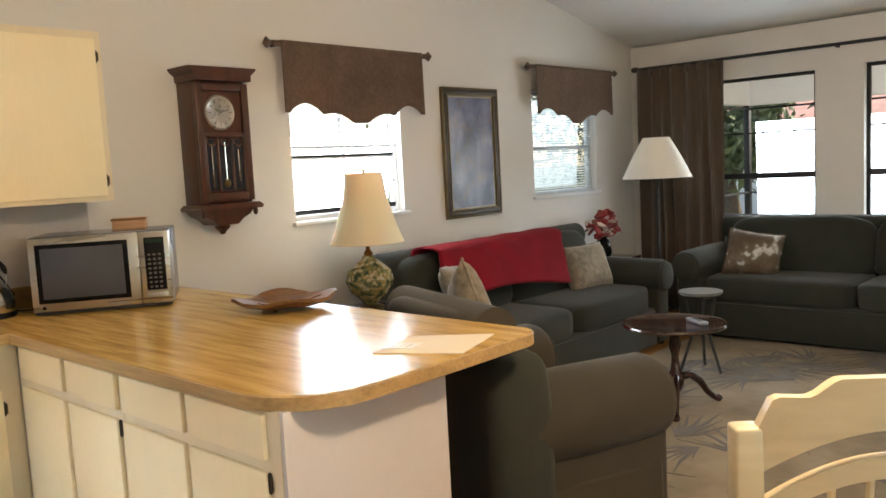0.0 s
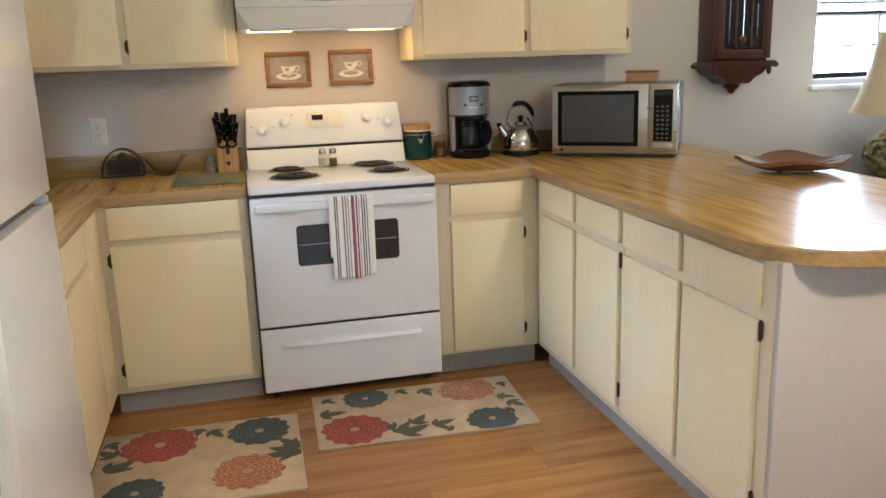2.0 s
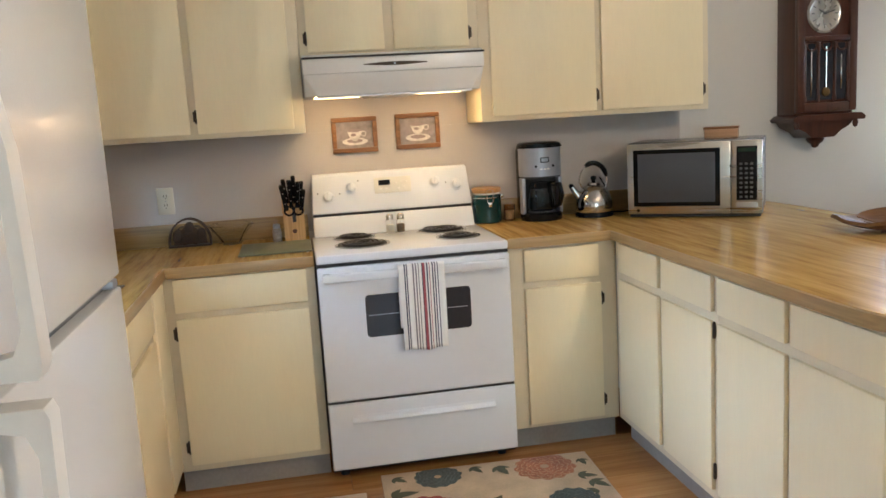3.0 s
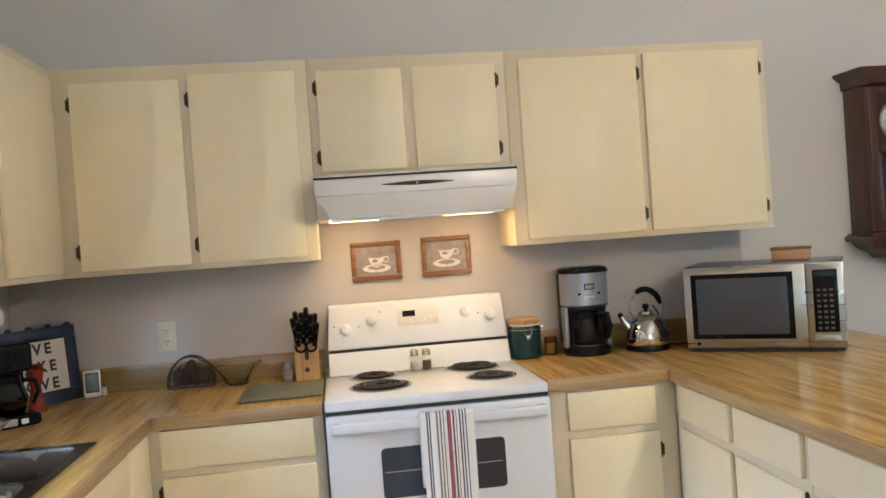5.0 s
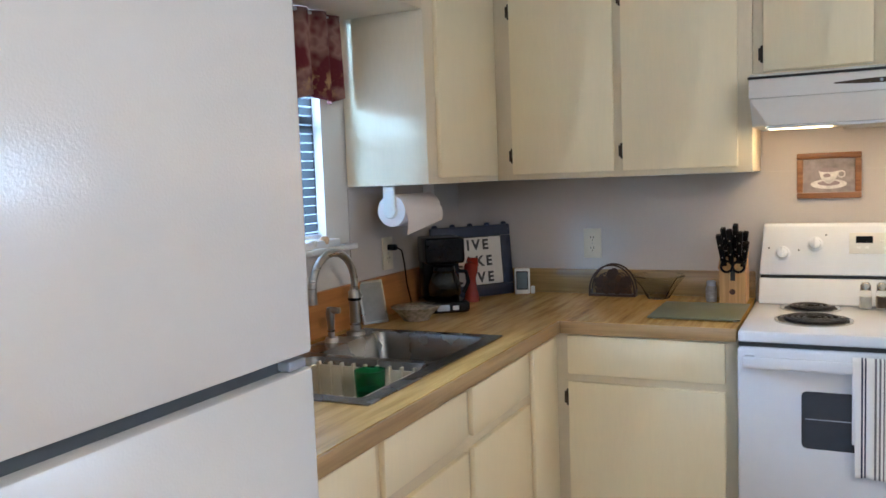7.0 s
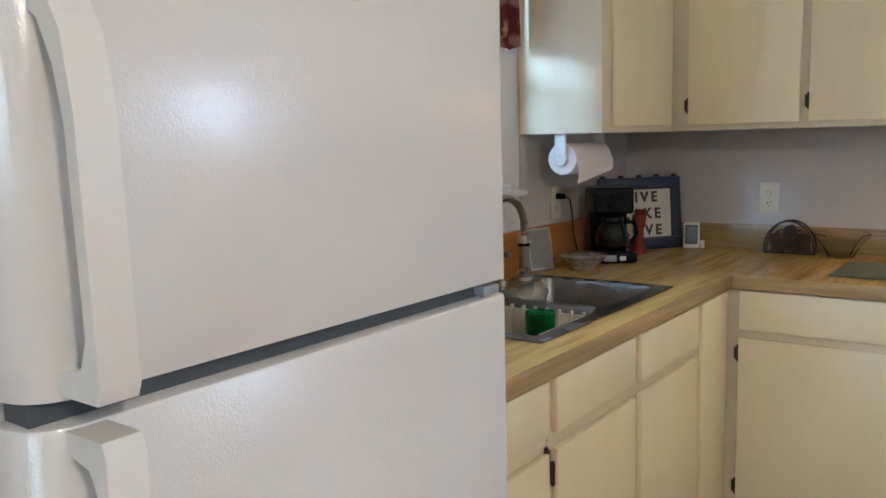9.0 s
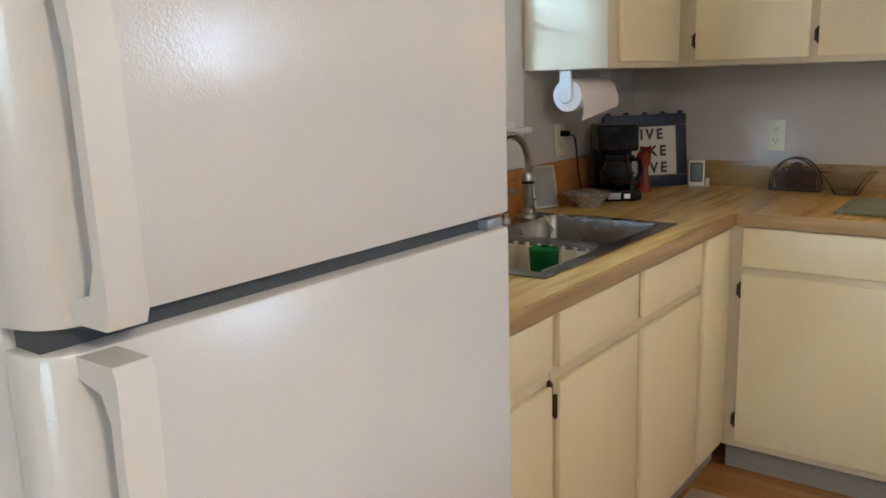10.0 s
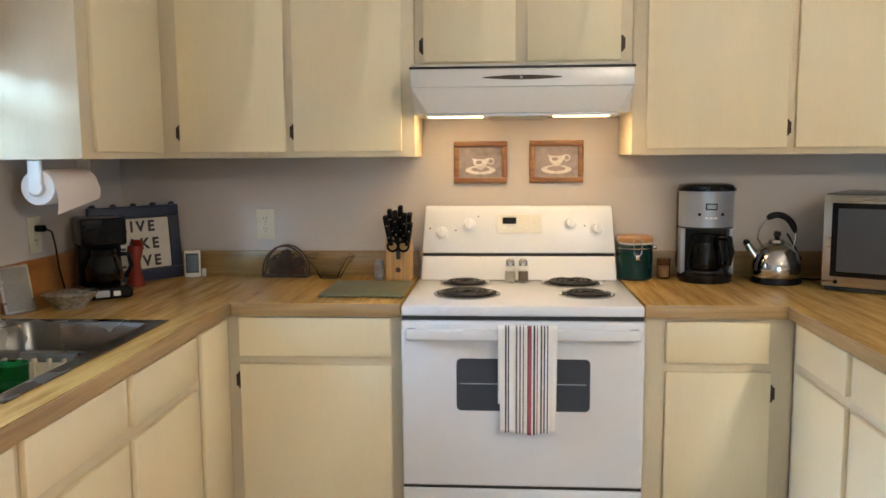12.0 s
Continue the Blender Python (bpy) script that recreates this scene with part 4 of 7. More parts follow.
bmesh.ops.bevel(b, geom=b.edges[:], offset=0.004, segments=2, profile=0.5, affect="EDGES")
part("lower_shell", b, HOODM, T, "sloping lower hood front with cut-back corners", smooth=30)
part("rim", box(-0.366, 0.368, -0.484, -0.4815, 1.664, 1.672, 0.001), BLACK_M, T, "dark top rim")
part("lower_lip", box(-0.316, 0.318, -0.450, -0.440, 1.512, 1.5215, 0.002), WHITE, T)
part("vent_slot", slab([(-0.125 + 0.257 * k / 12, 1.6335 - 0.006 * math.sin(math.pi * k / 12)) for k in range(13)] + [(0.132 - 0.257 * k / 12, 1.6365 + 0.006 * math.sin(math.pi * k / 12)) for k in range(13)], 0.4790, 0.4825, m=Matrix.Rotation(radians(90), 4, "X")), HINGE, T, "dark control slot")
part("slot_switch", box(-0.004, 0.004, -0.4845, -0.4826, 1.631, 1.639, 0.001), SILVER, T)
part("filter", box(-0.10, 0.10, -0.42, -0.06, 1.514, 1.5215, 0.002), STEEL, T, "metal grease filter")
for x in (-0.225, 0.215):
    part("lamp_lens", box(x - 0.095, x + 0.095, -0.41, -0.22, 1.517, 1.5215, 0.001), BULBGLOW, T, "glowing warm hood lamp lens")

# ---------------------------------------------------------------- fridge
GAPM = plain("dark blue grey seal", (0.06, 0.07, 0.08), 0.5, var=0.1)
T = thing("fridge", "white textured top-freezer refrigerator", "fridge", (-1.16, -2.64, 0), local=False)
FX, F0, F1 = -0.750, -2.985, -2.297
part("body", box(-1.52, -0.8225, F0 + 0.004, F1 - 0.004, 0.02, 1.655, 0.006), FRIDGE_M, T)
part("gasket", box(-0.8215, -0.8115, F0 + 0.020, F1 - 0.020, 0.05, 1.640), GAPM, T, "dark door gasket")


def fridge_door(z0, z1):
    """A door, its handle-side corners rounded more."""
    o = arc(FX - 0.042, F0 + 0.042, 0.042, -90, 0, 9)
    o = [(-0.811, F0)] + o + arc(FX - 0.010, F1 - 0.010, 0.010, 0, 90, 4) + [(-0.811, F1)]
    bm = slab(o, z0, z1)
    es = [e for e in bm.edges if abs(e.verts[0].co.z - e.verts[1].co.z) < 1e-6 and e.verts[0].co.x > -0.810 and e.verts[1].co.x > -0.810]
    bmesh.ops.bevel(bm, geom=es, offset=0.005, segments=2, profile=0.5, affect="EDGES")
    return bm


part("freezer_door", fridge_door(1.172, 1.652), FRIDGE_M, T)
part("fridge_door", fridge_door(0.085, 1.152), FRIDGE_M, T)
part("door_gap", box(-0.811, -0.772, F0 + 0.01, F1 - 0.006, 1.1525, 1.1715), GAPM, T, "dark gap between the doors")
part("hinge_cap", box(-0.800, -0.7535, F1 - 0.052, F1 - 0.014, 1.1540, 1.1680, 0.003), SILVER, T, "silver centre hinge cap")
part("grille", box(-0.84, -0.80, F0 + 0.02, F1 - 0.02, 0.0, 0.08, 0.004), KICK, T, "grey toe grille")


def handle_bar(z_end, z_far, sgn):
    """A curved grip: a foot at the gap, a bar that stands off the door and bends back to it."""
    y0, y1 = F0 + 0.029, F0 + 0.064
    pts = [(FX - 0.006, 0), (FX + 0.050, 0), (FX + 0.055, 0.012), (FX + 0.050, abs(z_far - z_end) - 0.10), (FX + 0.040, abs(z_far - z_end) - 0.04), (FX + 0.016, abs(z_far - z_end)), (FX - 0.006, abs(z_far - z_end) + 0.01)]
    inner = [(FX - 0.006, abs(z_far - z_end) - 0.02), (FX + 0.010, abs(z_far - z_end) - 0.03), (FX + 0.027, abs(z_far - z_end) - 0.065), (FX + 0.036, abs(z_far - z_end) - 0.11), (FX + 0.040, 0.05), (FX + 0.030, 0.026), (FX - 0.006, 0.018)]
    pr = [(x, z_end + sgn * z) for x, z in pts + inner]
    b = bmesh.new()
    A = [b.verts.new((x, y0, z)) for x, z in pr]
    B = [b.verts.new((x, y1, z)) for x, z in pr]
    n = len(pr)
    for k in range(n):
        b.faces.new((A[k], A[(k + 1) % n], B[(k + 1) % n], B[k]))
    for loop in (A, B):
        es = [b.edges.get((loop[k], loop[(k + 1) % n])) for k in range(n)]
        bmesh.ops.triangle_fill(b, use_beauty=True, edges=es)
    bmesh.ops.recalc_face_normals(b, faces=b.faces[:])
    return b


part("handle", handle_bar(1.178, 1.50, 1), WHITE_P, T, "white curved freezer handle", smooth=50)
part("handle", handle_bar(1.149, 0.80, -1), WHITE_P, T, "white curved fridge handle", smooth=50)

# ---------------------------------------------------------------- things on the walls of the kitchen
PRINT_BG = plain("grey lilac print", (0.27, 0.235, 0.235), 0.7, var=0.35, big=14, fine=40)
PRINT_CUP = plain("pale printed cup", (0.62, 0.59, 0.57), 0.7, var=0.35, big=24, fine=70)
PRINT_LINE = plain("grey printed line", (0.28, 0.22, 0.23), 0.7, var=0.15)
for k, (x0, x1, z0, z1) in enumerate([(-0.247, -0.040, 1.275, 1.436), (0.045, 0.252, 1.276, 1.438)]):
    cx, cz = (x0 + x1) / 2, (z0 + z1) / 2
    T = thing("teacup_picture", ("small oak-framed print of a teacup leaning a little", "small oak-framed print of a tall teacup")[k], "picture", (cx, -0.004, z0), local=False, group="teacup pictures")
    fr = bmesh.new()
    for a, c, lo, hi in ((x0, x1, z0, z0 + 0.021), (x0, x1, z1 - 0.021, z1), (x0, x0 + 0.021, z0 + 0.021, z1 - 0.021), (x1 - 0.021, x1, z0 + 0.021, z1 - 0.021)):
        box(a, c, -0.020, -0.003, lo, hi, 0.004, 2, bm=fr)
    part("frame", fr, OAKFRAME, T, "oak frame")
    part("print", box(x0 + 0.018, x1 - 0.018, -0.010, -0.0035, z0 + 0.018, z1 - 0.018), PRINT_BG, T, "grey lilac print")
    M = Matrix.Translation((cx, -0.0102, cz)) @ Matrix.Rotation(radians(90), 4, "X")

    def oval(px, py, rx, ry, d0, d1):
        return slab([(px + rx * math.cos(q), py + ry * math.sin(q)) for q in [2 * math.pi * j / 28 for j in range(28)]], d0, d1, m=M)
    sc = part("printed_saucer", oval(0, -0.030, 0.058, 0.017, 0, 0.0006), PRINT_CUP, T)
    part("printed_shadow", oval(0, -0.027, 0.036, 0.009, 0.0006, 0.0009), PRINT_LINE, T)
    up = 0.010 * k
    bowl = [(-0.034, 0.020 + up)] + [(-0.032 + 0.064 * j / 10, 0.016 + up - 0.045 * math.sin(math.pi * j / 10) ** 0.6) for j in range(1, 10)] + [(0.034, 0.020 + up)]
    part("printed_cup", slab(bowl, 0.0010, 0.0016, m=M), PRINT_CUP, T)
    part("printed_rim", oval(0, 0.020 + up, 0.034, 0.008, 0.0016, 0.0019), PRINT_LINE, T)
    h = torus(0.011, 0.0022, 20, 6, m=M @ Matrix.Translation((0.040, 0.004 + up, 0.0014)) @ Matrix.Diagonal((1, 1, 0.3, 1)))
    part("printed_handle", h, PRINT_CUP, T)
    part("printed_motif", oval(-0.006, 0.000 + up, 0.012, 0.007, 0.0017, 0.0020), PRINT_LINE, T)


def outlet(m, label, plugged=False):
    T = thing("wall_outlet", label, "outlet", local=True, group="wall outlets")
    T.matrix_basis = m
    part("plate", box(-0.036, 0.036, -0.006, 0, 0, 0.118, 0.003), IVORY, T)
    for z in (0.038, 0.080):
        f = part("socket", lathe([(0, 0), (0.0165, 0), (0.0165, 0.0015), (0, 0.0015)], 20, m=pose(0, -0.006, z, 90, 0, 0)), IVORY, T)
        for dx in (-0.006, 0.006):
            part("slot", box(dx - 0.0012, dx + 0.0012, -0.0079, -0.0076, z - 0.001, z + 0.008), BLACK, f)
        part("slot", box(-0.002, 0.002, -0.0079, -0.0076, z - 0.010, z - 0.006), BLACK, f)
    part("screw", lathe([(0, 0), (0.003, 0), (0.003, 0.001), (0, 0.001)], 10, m=pose(0, -0.006, 0.059, 90, 0, 0)), STEEL, T)
    if plugged:
        bm = box(-0.012, 0.012, -0.040, -0.008, 0.070, 0.092, 0.005)
        part("plug", bm, BLACK, T, "black plug")
        part("cord", tube([(0, -0.040, 0.081), (0, -0.062, 0.070), (0.02, -0.060, 0.02), (0.06, -0.045, -0.06), (0.09, -0.05, -0.155), (0.12, -0.055, -0.226)], 0.003, 8), BLACK, T, "black cord")
    return T


outlet(pose(-1.000, -0.0035, 1.056), "ivory duplex outlet on the wall beside the knife block")
outlet(pose(XL + 0.0035, -0.640, 1.075, 0, 0, 90), "ivory duplex outlet above the small coffee maker with a black plug", True)

# ---------------------------------------------------------------- on the worktop beside the stove
T = thing("knife_block", "blond wood knife block full of black-handled knives", "knife block", (-0.448, -0.125, ZT))
blk = slab([(-0.065, 0), (0.055, 0), (0.055, 0.105), (0.015, 0.178), (-0.065, 0.130)], -0.045, 0.045, m=Matrix.Rotation(radians(90), 4, "Z") @ Matrix.Rotation(radians(90), 4, "X"))
bmesh.ops.bevel(blk, geom=blk.edges[:], offset=0.003, segments=2, affect="EDGES")
part("block", blk, KNIFEWOOD, T)
for x, y, z, ln in ((-0.028, -0.045, 0.135, 0.12), (-0.006, -0.03, 0.142, 0.13), (0.018, -0.03, 0.142, 0.125), (-0.022, 0.005, 0.155, 0.12), (0.006, 0.0, 0.158, 0.135), (0.029, 0.0, 0.155, 0.11), (0.034, -0.045, 0.132, 0.10)):
    m = pose(x, y, z, 16 + 6 * (x > 0), 9 * x / 0.03, 0)
    kn = part("knife", box(-0.0095, 0.0095, -0.0125, 0.0125, 0, ln, 0.005, m=m), BLACK, T, "black knife handle")
    part("bolster", box(-0.0055, 0.0055, -0.009, 0.009, -0.008, 0.0, 0.001, m=m), STEEL, kn)
    for q in (0.3, 0.7):
        part("rivet", lathe([(0, 0), (0.0025, 0), (0.0025, 0.0006), (0, 0.0006)], 8, m=m @ pose(0, -0.0126, ln * q, 90, 0, 0)), STEEL, kn)
sc = part("scissors", torus(0.019, 0.0045, 24, 8, m=pose(-0.018, -0.072, 0.135, 80, 0, 0)), BLACK, T, "black scissor handles")
part("loop", torus(0.019, 0.0045, 24, 8, m=pose(0.022, -0.072, 0.135, 80, 0, 0)), BLACK, sc)
part("blade", box(-0.006, 0.010, -0.071, -0.068, 0.085, 0.122, 0.001), BLACK_M, sc)
part("emblem", lathe([(0, 0), (0.010, 0), (0.010, 0.0006), (0, 0.0006)], 16, m=pose(0.0, -0.0655, 0.045, 90, 0, 0)), CLOCKWOOD, T, "small round burnt mark")
T = thing("spice_shaker", "small white label spice jar beside the knife block", "spice jar", (-0.527, -0.135, ZT))
part("jar", lathe([(0, 0), (0.018, 0), (0.019, 0.004), (0.019, 0.052), (0.015, 0.058), (0, 0.058)], 20), plain("grey jar plastic", (0.30, 0.28, 0.25), 0.3), T)
part("cap", lathe([(0, 0.058), (0.016, 0.058), (0.016, 0.072), (0.012, 0.076), (0, 0.076)], 20), SILVER, T, "silver cap")
part("label_band", lathe([(0.0193, 0.014), (0.0196, 0.014), (0.0196, 0.044), (0.0193, 0.044)], 20), plain("printed label", (0.42, 0.38, 0.34), 0.6, var=0.5, fine=30), T)

T = thing("napkin_holder", "brown openwork metal napkin holder", "napkin holder", (-0.905, -0.070, ZT))
IRON = plain("brown iron", (0.05, 0.024, 0.012), 0.5, metal=0.1, var=0.3, fine=80)
part("plate", slab([(0.072 * math.cos(math.pi * k / 20), 0.004 + 0.080 * math.sin(math.pi * k / 20)) for k in range(21)], -0.0135, -0.0115, m=Matrix.Rotation(radians(90), 4, "X")), plain("brown lacquered sheet", (0.085, 0.040, 0.016), 0.3, var=0.3, fine=40), T, "brown half-round plate")
for y in (-0.020, 0.022):
    part("arched_rim", tube([(0.088 * math.cos(q), y, 0.018 + 0.105 * math.sin(q)) for q in [math.pi * j / 24 for j in range(25)]], 0.0035, 8), IRON, T)
    for k in range(5):
        a = math.pi * (k + 0.5) / 5
        for r in (0.25, 0.6):
            part("scroll", torus(0.017, 0.0022, 16, 6, m=pose(0.088 * r * math.cos(a), y, 0.020 + 0.105 * r * math.sin(a), 90, 0, 0)), IRON, T)
    for a in (-0.05, 0.0, 0.05):
        part("leaf_plate", puff(a, y, 0.055 + 0.03 * (a == 0), 0.036, 0.004, 0.044, 0.9, 12, 8), IRON, T)
bm = box(-0.088, 0.088, -0.024, 0.026, 0.0, 0.008, 0.002)
box(-0.091, -0.085, -0.022, 0.024, 0.0, 0.024, 0.001, bm=bm); box(0.085, 0.091, -0.022, 0.024, 0.0, 0.024, 0.001, bm=bm)
part("base", bm, IRON, T)
T = thing("glass_bowl", "clear faceted glass bowl", "bowl", (-0.725, -0.095, ZT))
bw = lathe([(0, 0.0), (0.040, 0.0), (0.044, 0.004), (0.066, 0.044), (0.100, 0.086), (0.0975, 0.088), (0.062, 0.046), (0.036, 0.010), (0, 0.008)], 10)
part("bowl", bw, glass("thin clear glass", (0.97, 0.98, 0.97), 0.03, 1.12), T, smooth=20)
GLASSBOARD = plain("frosted grey green glass", (0.15, 0.16, 0.105), 0.42, spec=0.25, var=0.12, fine=20, bump=0.05)
T = thing("cutting_board", "grey-green frosted glass cutting board", "cutting board", (-0.525, -0.375, ZT))
part("plate", box(-0.150, 0.138, -0.165, 0.165, 0.003, 0.008, 0.0018), GLASSBOARD, T)
for x in (-0.13, 0.12):
    for y in (-0.145, 0.145):
        part("foot", lathe([(0, 0), (0.007, 0), (0.007, 0.003), (0, 0.003)], 10, m=Matrix.Translation((x, y, 0))), WHITE_P, T)

T = thing("weather_station", "small white digital thermometer stand with a grey screen", "thermometer", (-1.275, -0.085, ZT), 18)
part("case", box(-0.031, 0.031, -0.010, 0.012, 0, 0.104, 0.006, 3), WHITE_P, T)
part("screen", box(-0.021, 0.021, -0.0115, -0.0098, 0.022, 0.090, 0.001), plain("grey lcd", (0.12, 0.16, 0.18), 0.15, var=0.1), T, "grey blue screen")
part("bezel", box(-0.024, 0.024, -0.0107, -0.0096, 0.018, 0.094, 0.001), BLACK, T)
part("sensor", box(0.034, 0.05, 0.0, 0.015, 0, 0.03, 0.003), WHITE_P, T)

# framed sign across the corner, leaning back on both walls
NAVY = plain("navy painted wood", (0.008, 0.014, 0.038), 0.35, var=0.3, fine=30, bump=0.3)
LINEN = plain("cream sign paper", (0.55, 0.51, 0.44), 0.8, var=0.10, fine=30)
T = thing("framed_sign", "navy framed cream sign with three lines of black lettering", "sign", (-1.432, -0.212, ZT), 53.6, tilt=(-5, 0))
W2, H2 = 0.182, 0.288
fr = bmesh.new()
for a, c, lo, hi in ((-W2, W2, 0, 0.045), (-W2, W2, H2 - 0.045, H2), (-W2, -W2 + 0.045, 0.045, H2 - 0.045), (W2 - 0.045, W2, 0.045, H2 - 0.045)):
    box(a, c, -0.012, 0.010, lo, hi, 0.005, 2, bm=fr)
part("frame", fr, NAVY, T)
part("inner_moulding", box(-W2 + 0.038, W2 - 0.038, -0.006, 0.006, 0.038, H2 - 0.038, 0.003), BLACK, T)
part("paper", box(-W2 + 0.048, W2 - 0.048, -0.008, -0.0055, 0.048, H2 - 0.048), LINEN, T)
for x in (-0.16, -0.08, 0.0, 0.08, 0.16):
    part("top_knob", puff(x, 0, H2 + 0.003, 0.026, 0.016, 0.016, 0.9, 12, 8), NAVY, T)
for z, w in ((0.208, "LIVE"), (0.142, "LAKE"), (0.076, "LOVE")):
    lettering("lettering", w, 0.056, BLACK_M, (0.004, -0.0082, z), (90, 0, 0), T, 0.0006, spacing=1.45, bold=0.0022)

# small black drip coffee maker
T = thing("coffee_maker", "small black drip coffee maker with a glass carafe", "coffee maker", (-1.435, -0.505, ZT), 38)
part("base", box(-0.078, 0.078, -0.120, 0.085, 0.0, 0.042, 0.014, 3), BLACK, T)
part("column", box(-0.070, 0.070, 0.000, 0.085, 0.040, 0.262, 0.012, 3), BLACK, T)
part("brew_head", box(-0.073, 0.073, -0.085, 0.086, 0.175, 0.270, 0.012, 3), BLACK, T)
cf = part("carafe", lathe([(0, 0.045), (0.045, 0.045), (0.058, 0.062), (0.060, 0.095), (0.050, 0.125), (0.040, 0.142), (0.043, 0.150), (0.040, 0.150), (0.037, 0.142), (0.056, 0.095), (0.054, 0.064), (0, 0.050)], 26, m=Matrix.Translation((0, -0.050, 0))), SMOKE, T, "glass carafe")
part("lid", lathe([(0, 0.150), (0.042, 0.150), (0.040, 0.164), (0, 0.168)], 22, m=Matrix.Translation((0, -0.050, 0))), BLACK, cf)
part("handle", tube([(0.040, -0.075, 0.148), (0.070, -0.100, 0.146), (0.076, -0.105, 0.11), (0.060, -0.095, 0.07)], 0.008, 8), BLACK, cf)
part("switch", box(0.012, 0.034, -0.1225, -0.118, 0.012, 0.028, 0.002), WHITE_P, T, "pale switch")
part("badge", box(-0.045, 0.000, -0.1225, -0.118, 0.010, 0.032, 0.002), SILVER, T)
T = thing("pepper_mill", "glossy red kitchen figure beside the small coffee maker", "ornament", (-1.400, -0.315, ZT))
REDG = plain("glossy red ceramic", (0.20, 0.022, 0.012), 0.15, var=0.2, fine=20)
part("body", lathe([(0, 0), (0.030, 0), (0.032, 0.01), (0.022, 0.05), (0.018, 0.09), (0.024, 0.11), (0.028, 0.13), (0.024, 0.15), (0, 0.16)], 20), REDG, T)
part("crest", box(-0.014, 0.030, -0.004, 0.004, 0.135, 0.172, 0.003), REDG, T)

T = thing("paper_towel_holder", "white under-cabinet holder with a partly used paper roll", "paper towel holder", (-1.45, -0.70, 1.235), local=False)
part("bracket", box(-1.472, -1.428, -0.850, -0.836, 1.30, 1.3795, 0.006, 3), WHITE_P, T)
part("bracket", box(-1.472, -1.428, -0.562, -0.548, 1.30, 1.3795, 0.006, 3), WHITE_P, T)
part("hub", lathe([(0, 0), (0.024, 0), (0.027, 0.006), (0.022, 0.014), (0, 0.018)], 24, m=pose(-1.45, -0.835, 1.296, 90, 0, 0)), WHITE_P, T)
PAPER = plain("paper towel", (0.80, 0.74, 0.72), 0.9, var=0.03, fine=200, bump=0.5)
part("roll", lathe([(0.018, 0), (0.052, 0), (0.0535, 0.004), (0.0535, 0.264), (0.052, 0.268), (0.018, 0.268)], 30, m=pose(-1.45, -0.566, 1.296, 90, 0, 0)), PAPER, T)
part("loose_sheet", sheet(lambda u, v: (-1.3975 + 0.006 * math.sin(v * 3), -0.828 + 0.262 * u, 1.300 - (0.085 - 0.035 * u) * v), 10, 8, 0.0012), PAPER, T)

T = thing("dish", "small patterned china dish on the worktop by the sink", "dish", (-1.425, -0.735, ZT))
CHINA = plain("patterned china", (0.26, 0.245, 0.215), 0.15, var=0.6, big=18, fine=70)
part("bowl", lathe([(0, 0), (0.045, 0), (0.060, 0.020), (0.088, 0.048), (0.084, 0.050), (0.056, 0.026), (0, 0.010)], 28), CHINA, T)
part("lid", lathe([(0, 0.058), (0.05, 0.054), (0.083, 0.0505), (0.083, 0.047), (0, 0.047)], 28), CHINA, T)
T = thing("photo_stand", "small grey framed tablet leaning on the backsplash", "picture frame", (-1.528, -0.835, ZT), 62, tilt=(-14, 0))
part("frame", box(-0.050, 0.050, -0.006, 0.006, 0, 0.148, 0.004), STEEL, T)
part("face", box(-0.042, 0.042, -0.0072, -0.0055, 0.008, 0.140, 0.001), plain("grey card", (0.22, 0.21, 0.19), 0.4, var=0.15), T)
part("prop", box(-0.012, 0.012, 0.006, 0.040, 0.0, 0.004, 0.001), BLACK, T)

# ---------------------------------------------------------------- sink and its things
T = thing("sink", "double-bowl stainless steel sink set in the worktop", "sink", (-1.27, -1.33, 0.72), local=False)


def ring_rim(x0, x1, y0, y1, holes, z, t):
    xs = sorted({x0, x1, *[h[0] for h in holes], *[h[1] for h in holes]})
    ys = sorted({y0, y1, *[h[2] for h in holes], *[h[3] for h in holes]})
    gone = [(i, j) for i in range(len(xs) - 1) for j in range(len(ys) - 1) if any(h[0] <= xs[i] < h[1] and h[2] <= ys[j] < h[3] for h in holes)]
    return grid_slab(xs, ys, gone, z, z + t)


holes = [(-1.435, -1.062, -1.315, -0.975), (-1.435, -1.062, -1.685, -1.345)]
part("rim", ring_rim(-1.525, -1.022, -1.728, -0.938, holes, ZT + 0.0005, 0.0035), SINK, T)
for x0, x1, y0, y1 in holes:
    b = bmesh.new()
    rows = []
    for q, ins, z in ((0, 0.0, ZT + 0.003), (1, 0.006, ZT - 0.012), (2, 0.016, ZT - 0.150), (3, 0.045, ZT - 0.178)):
        r = 0.035
        o = arc(x1 - ins - r, y1 - ins - r, r, 0, 90, 5) + arc(x0 + ins + r, y1 - ins - r, r, 90, 180, 5) + arc(x0 + ins + r, y0 + ins + r, r, 180, 270, 5) + arc(x1 - ins - r, y0 + ins + r, r, 270, 360, 5)
        rows.append([b.verts.new((x, y, z)) for x, y in o])
    for A, B in zip(rows, rows[1:]):
        for k in range(len(A)):
            b.faces.new((A[k], B[k], B[(k + 1) % len(A)], A[(k + 1) % len(A)]))
    b.faces.new(rows[-1][::-1])
    bmesh.ops.recalc_face_normals(b, faces=b.faces[:])
    bw = part("bowl", b, SINK, T)
    part("drain", lathe([(0, 0), (0.038, 0), (0.040, 0.003), (0.030, 0.004), (0, 0.001)], 20, m=Matrix.Translation(((x0 + x1) / 2, (y0 + y1) / 2, ZT - 0.1778))), CHROME, bw, "drain strainer")
T = thing("faucet", "brushed gooseneck kitchen faucet", "faucet", (-1.480, -1.040, ZT + 0.004))
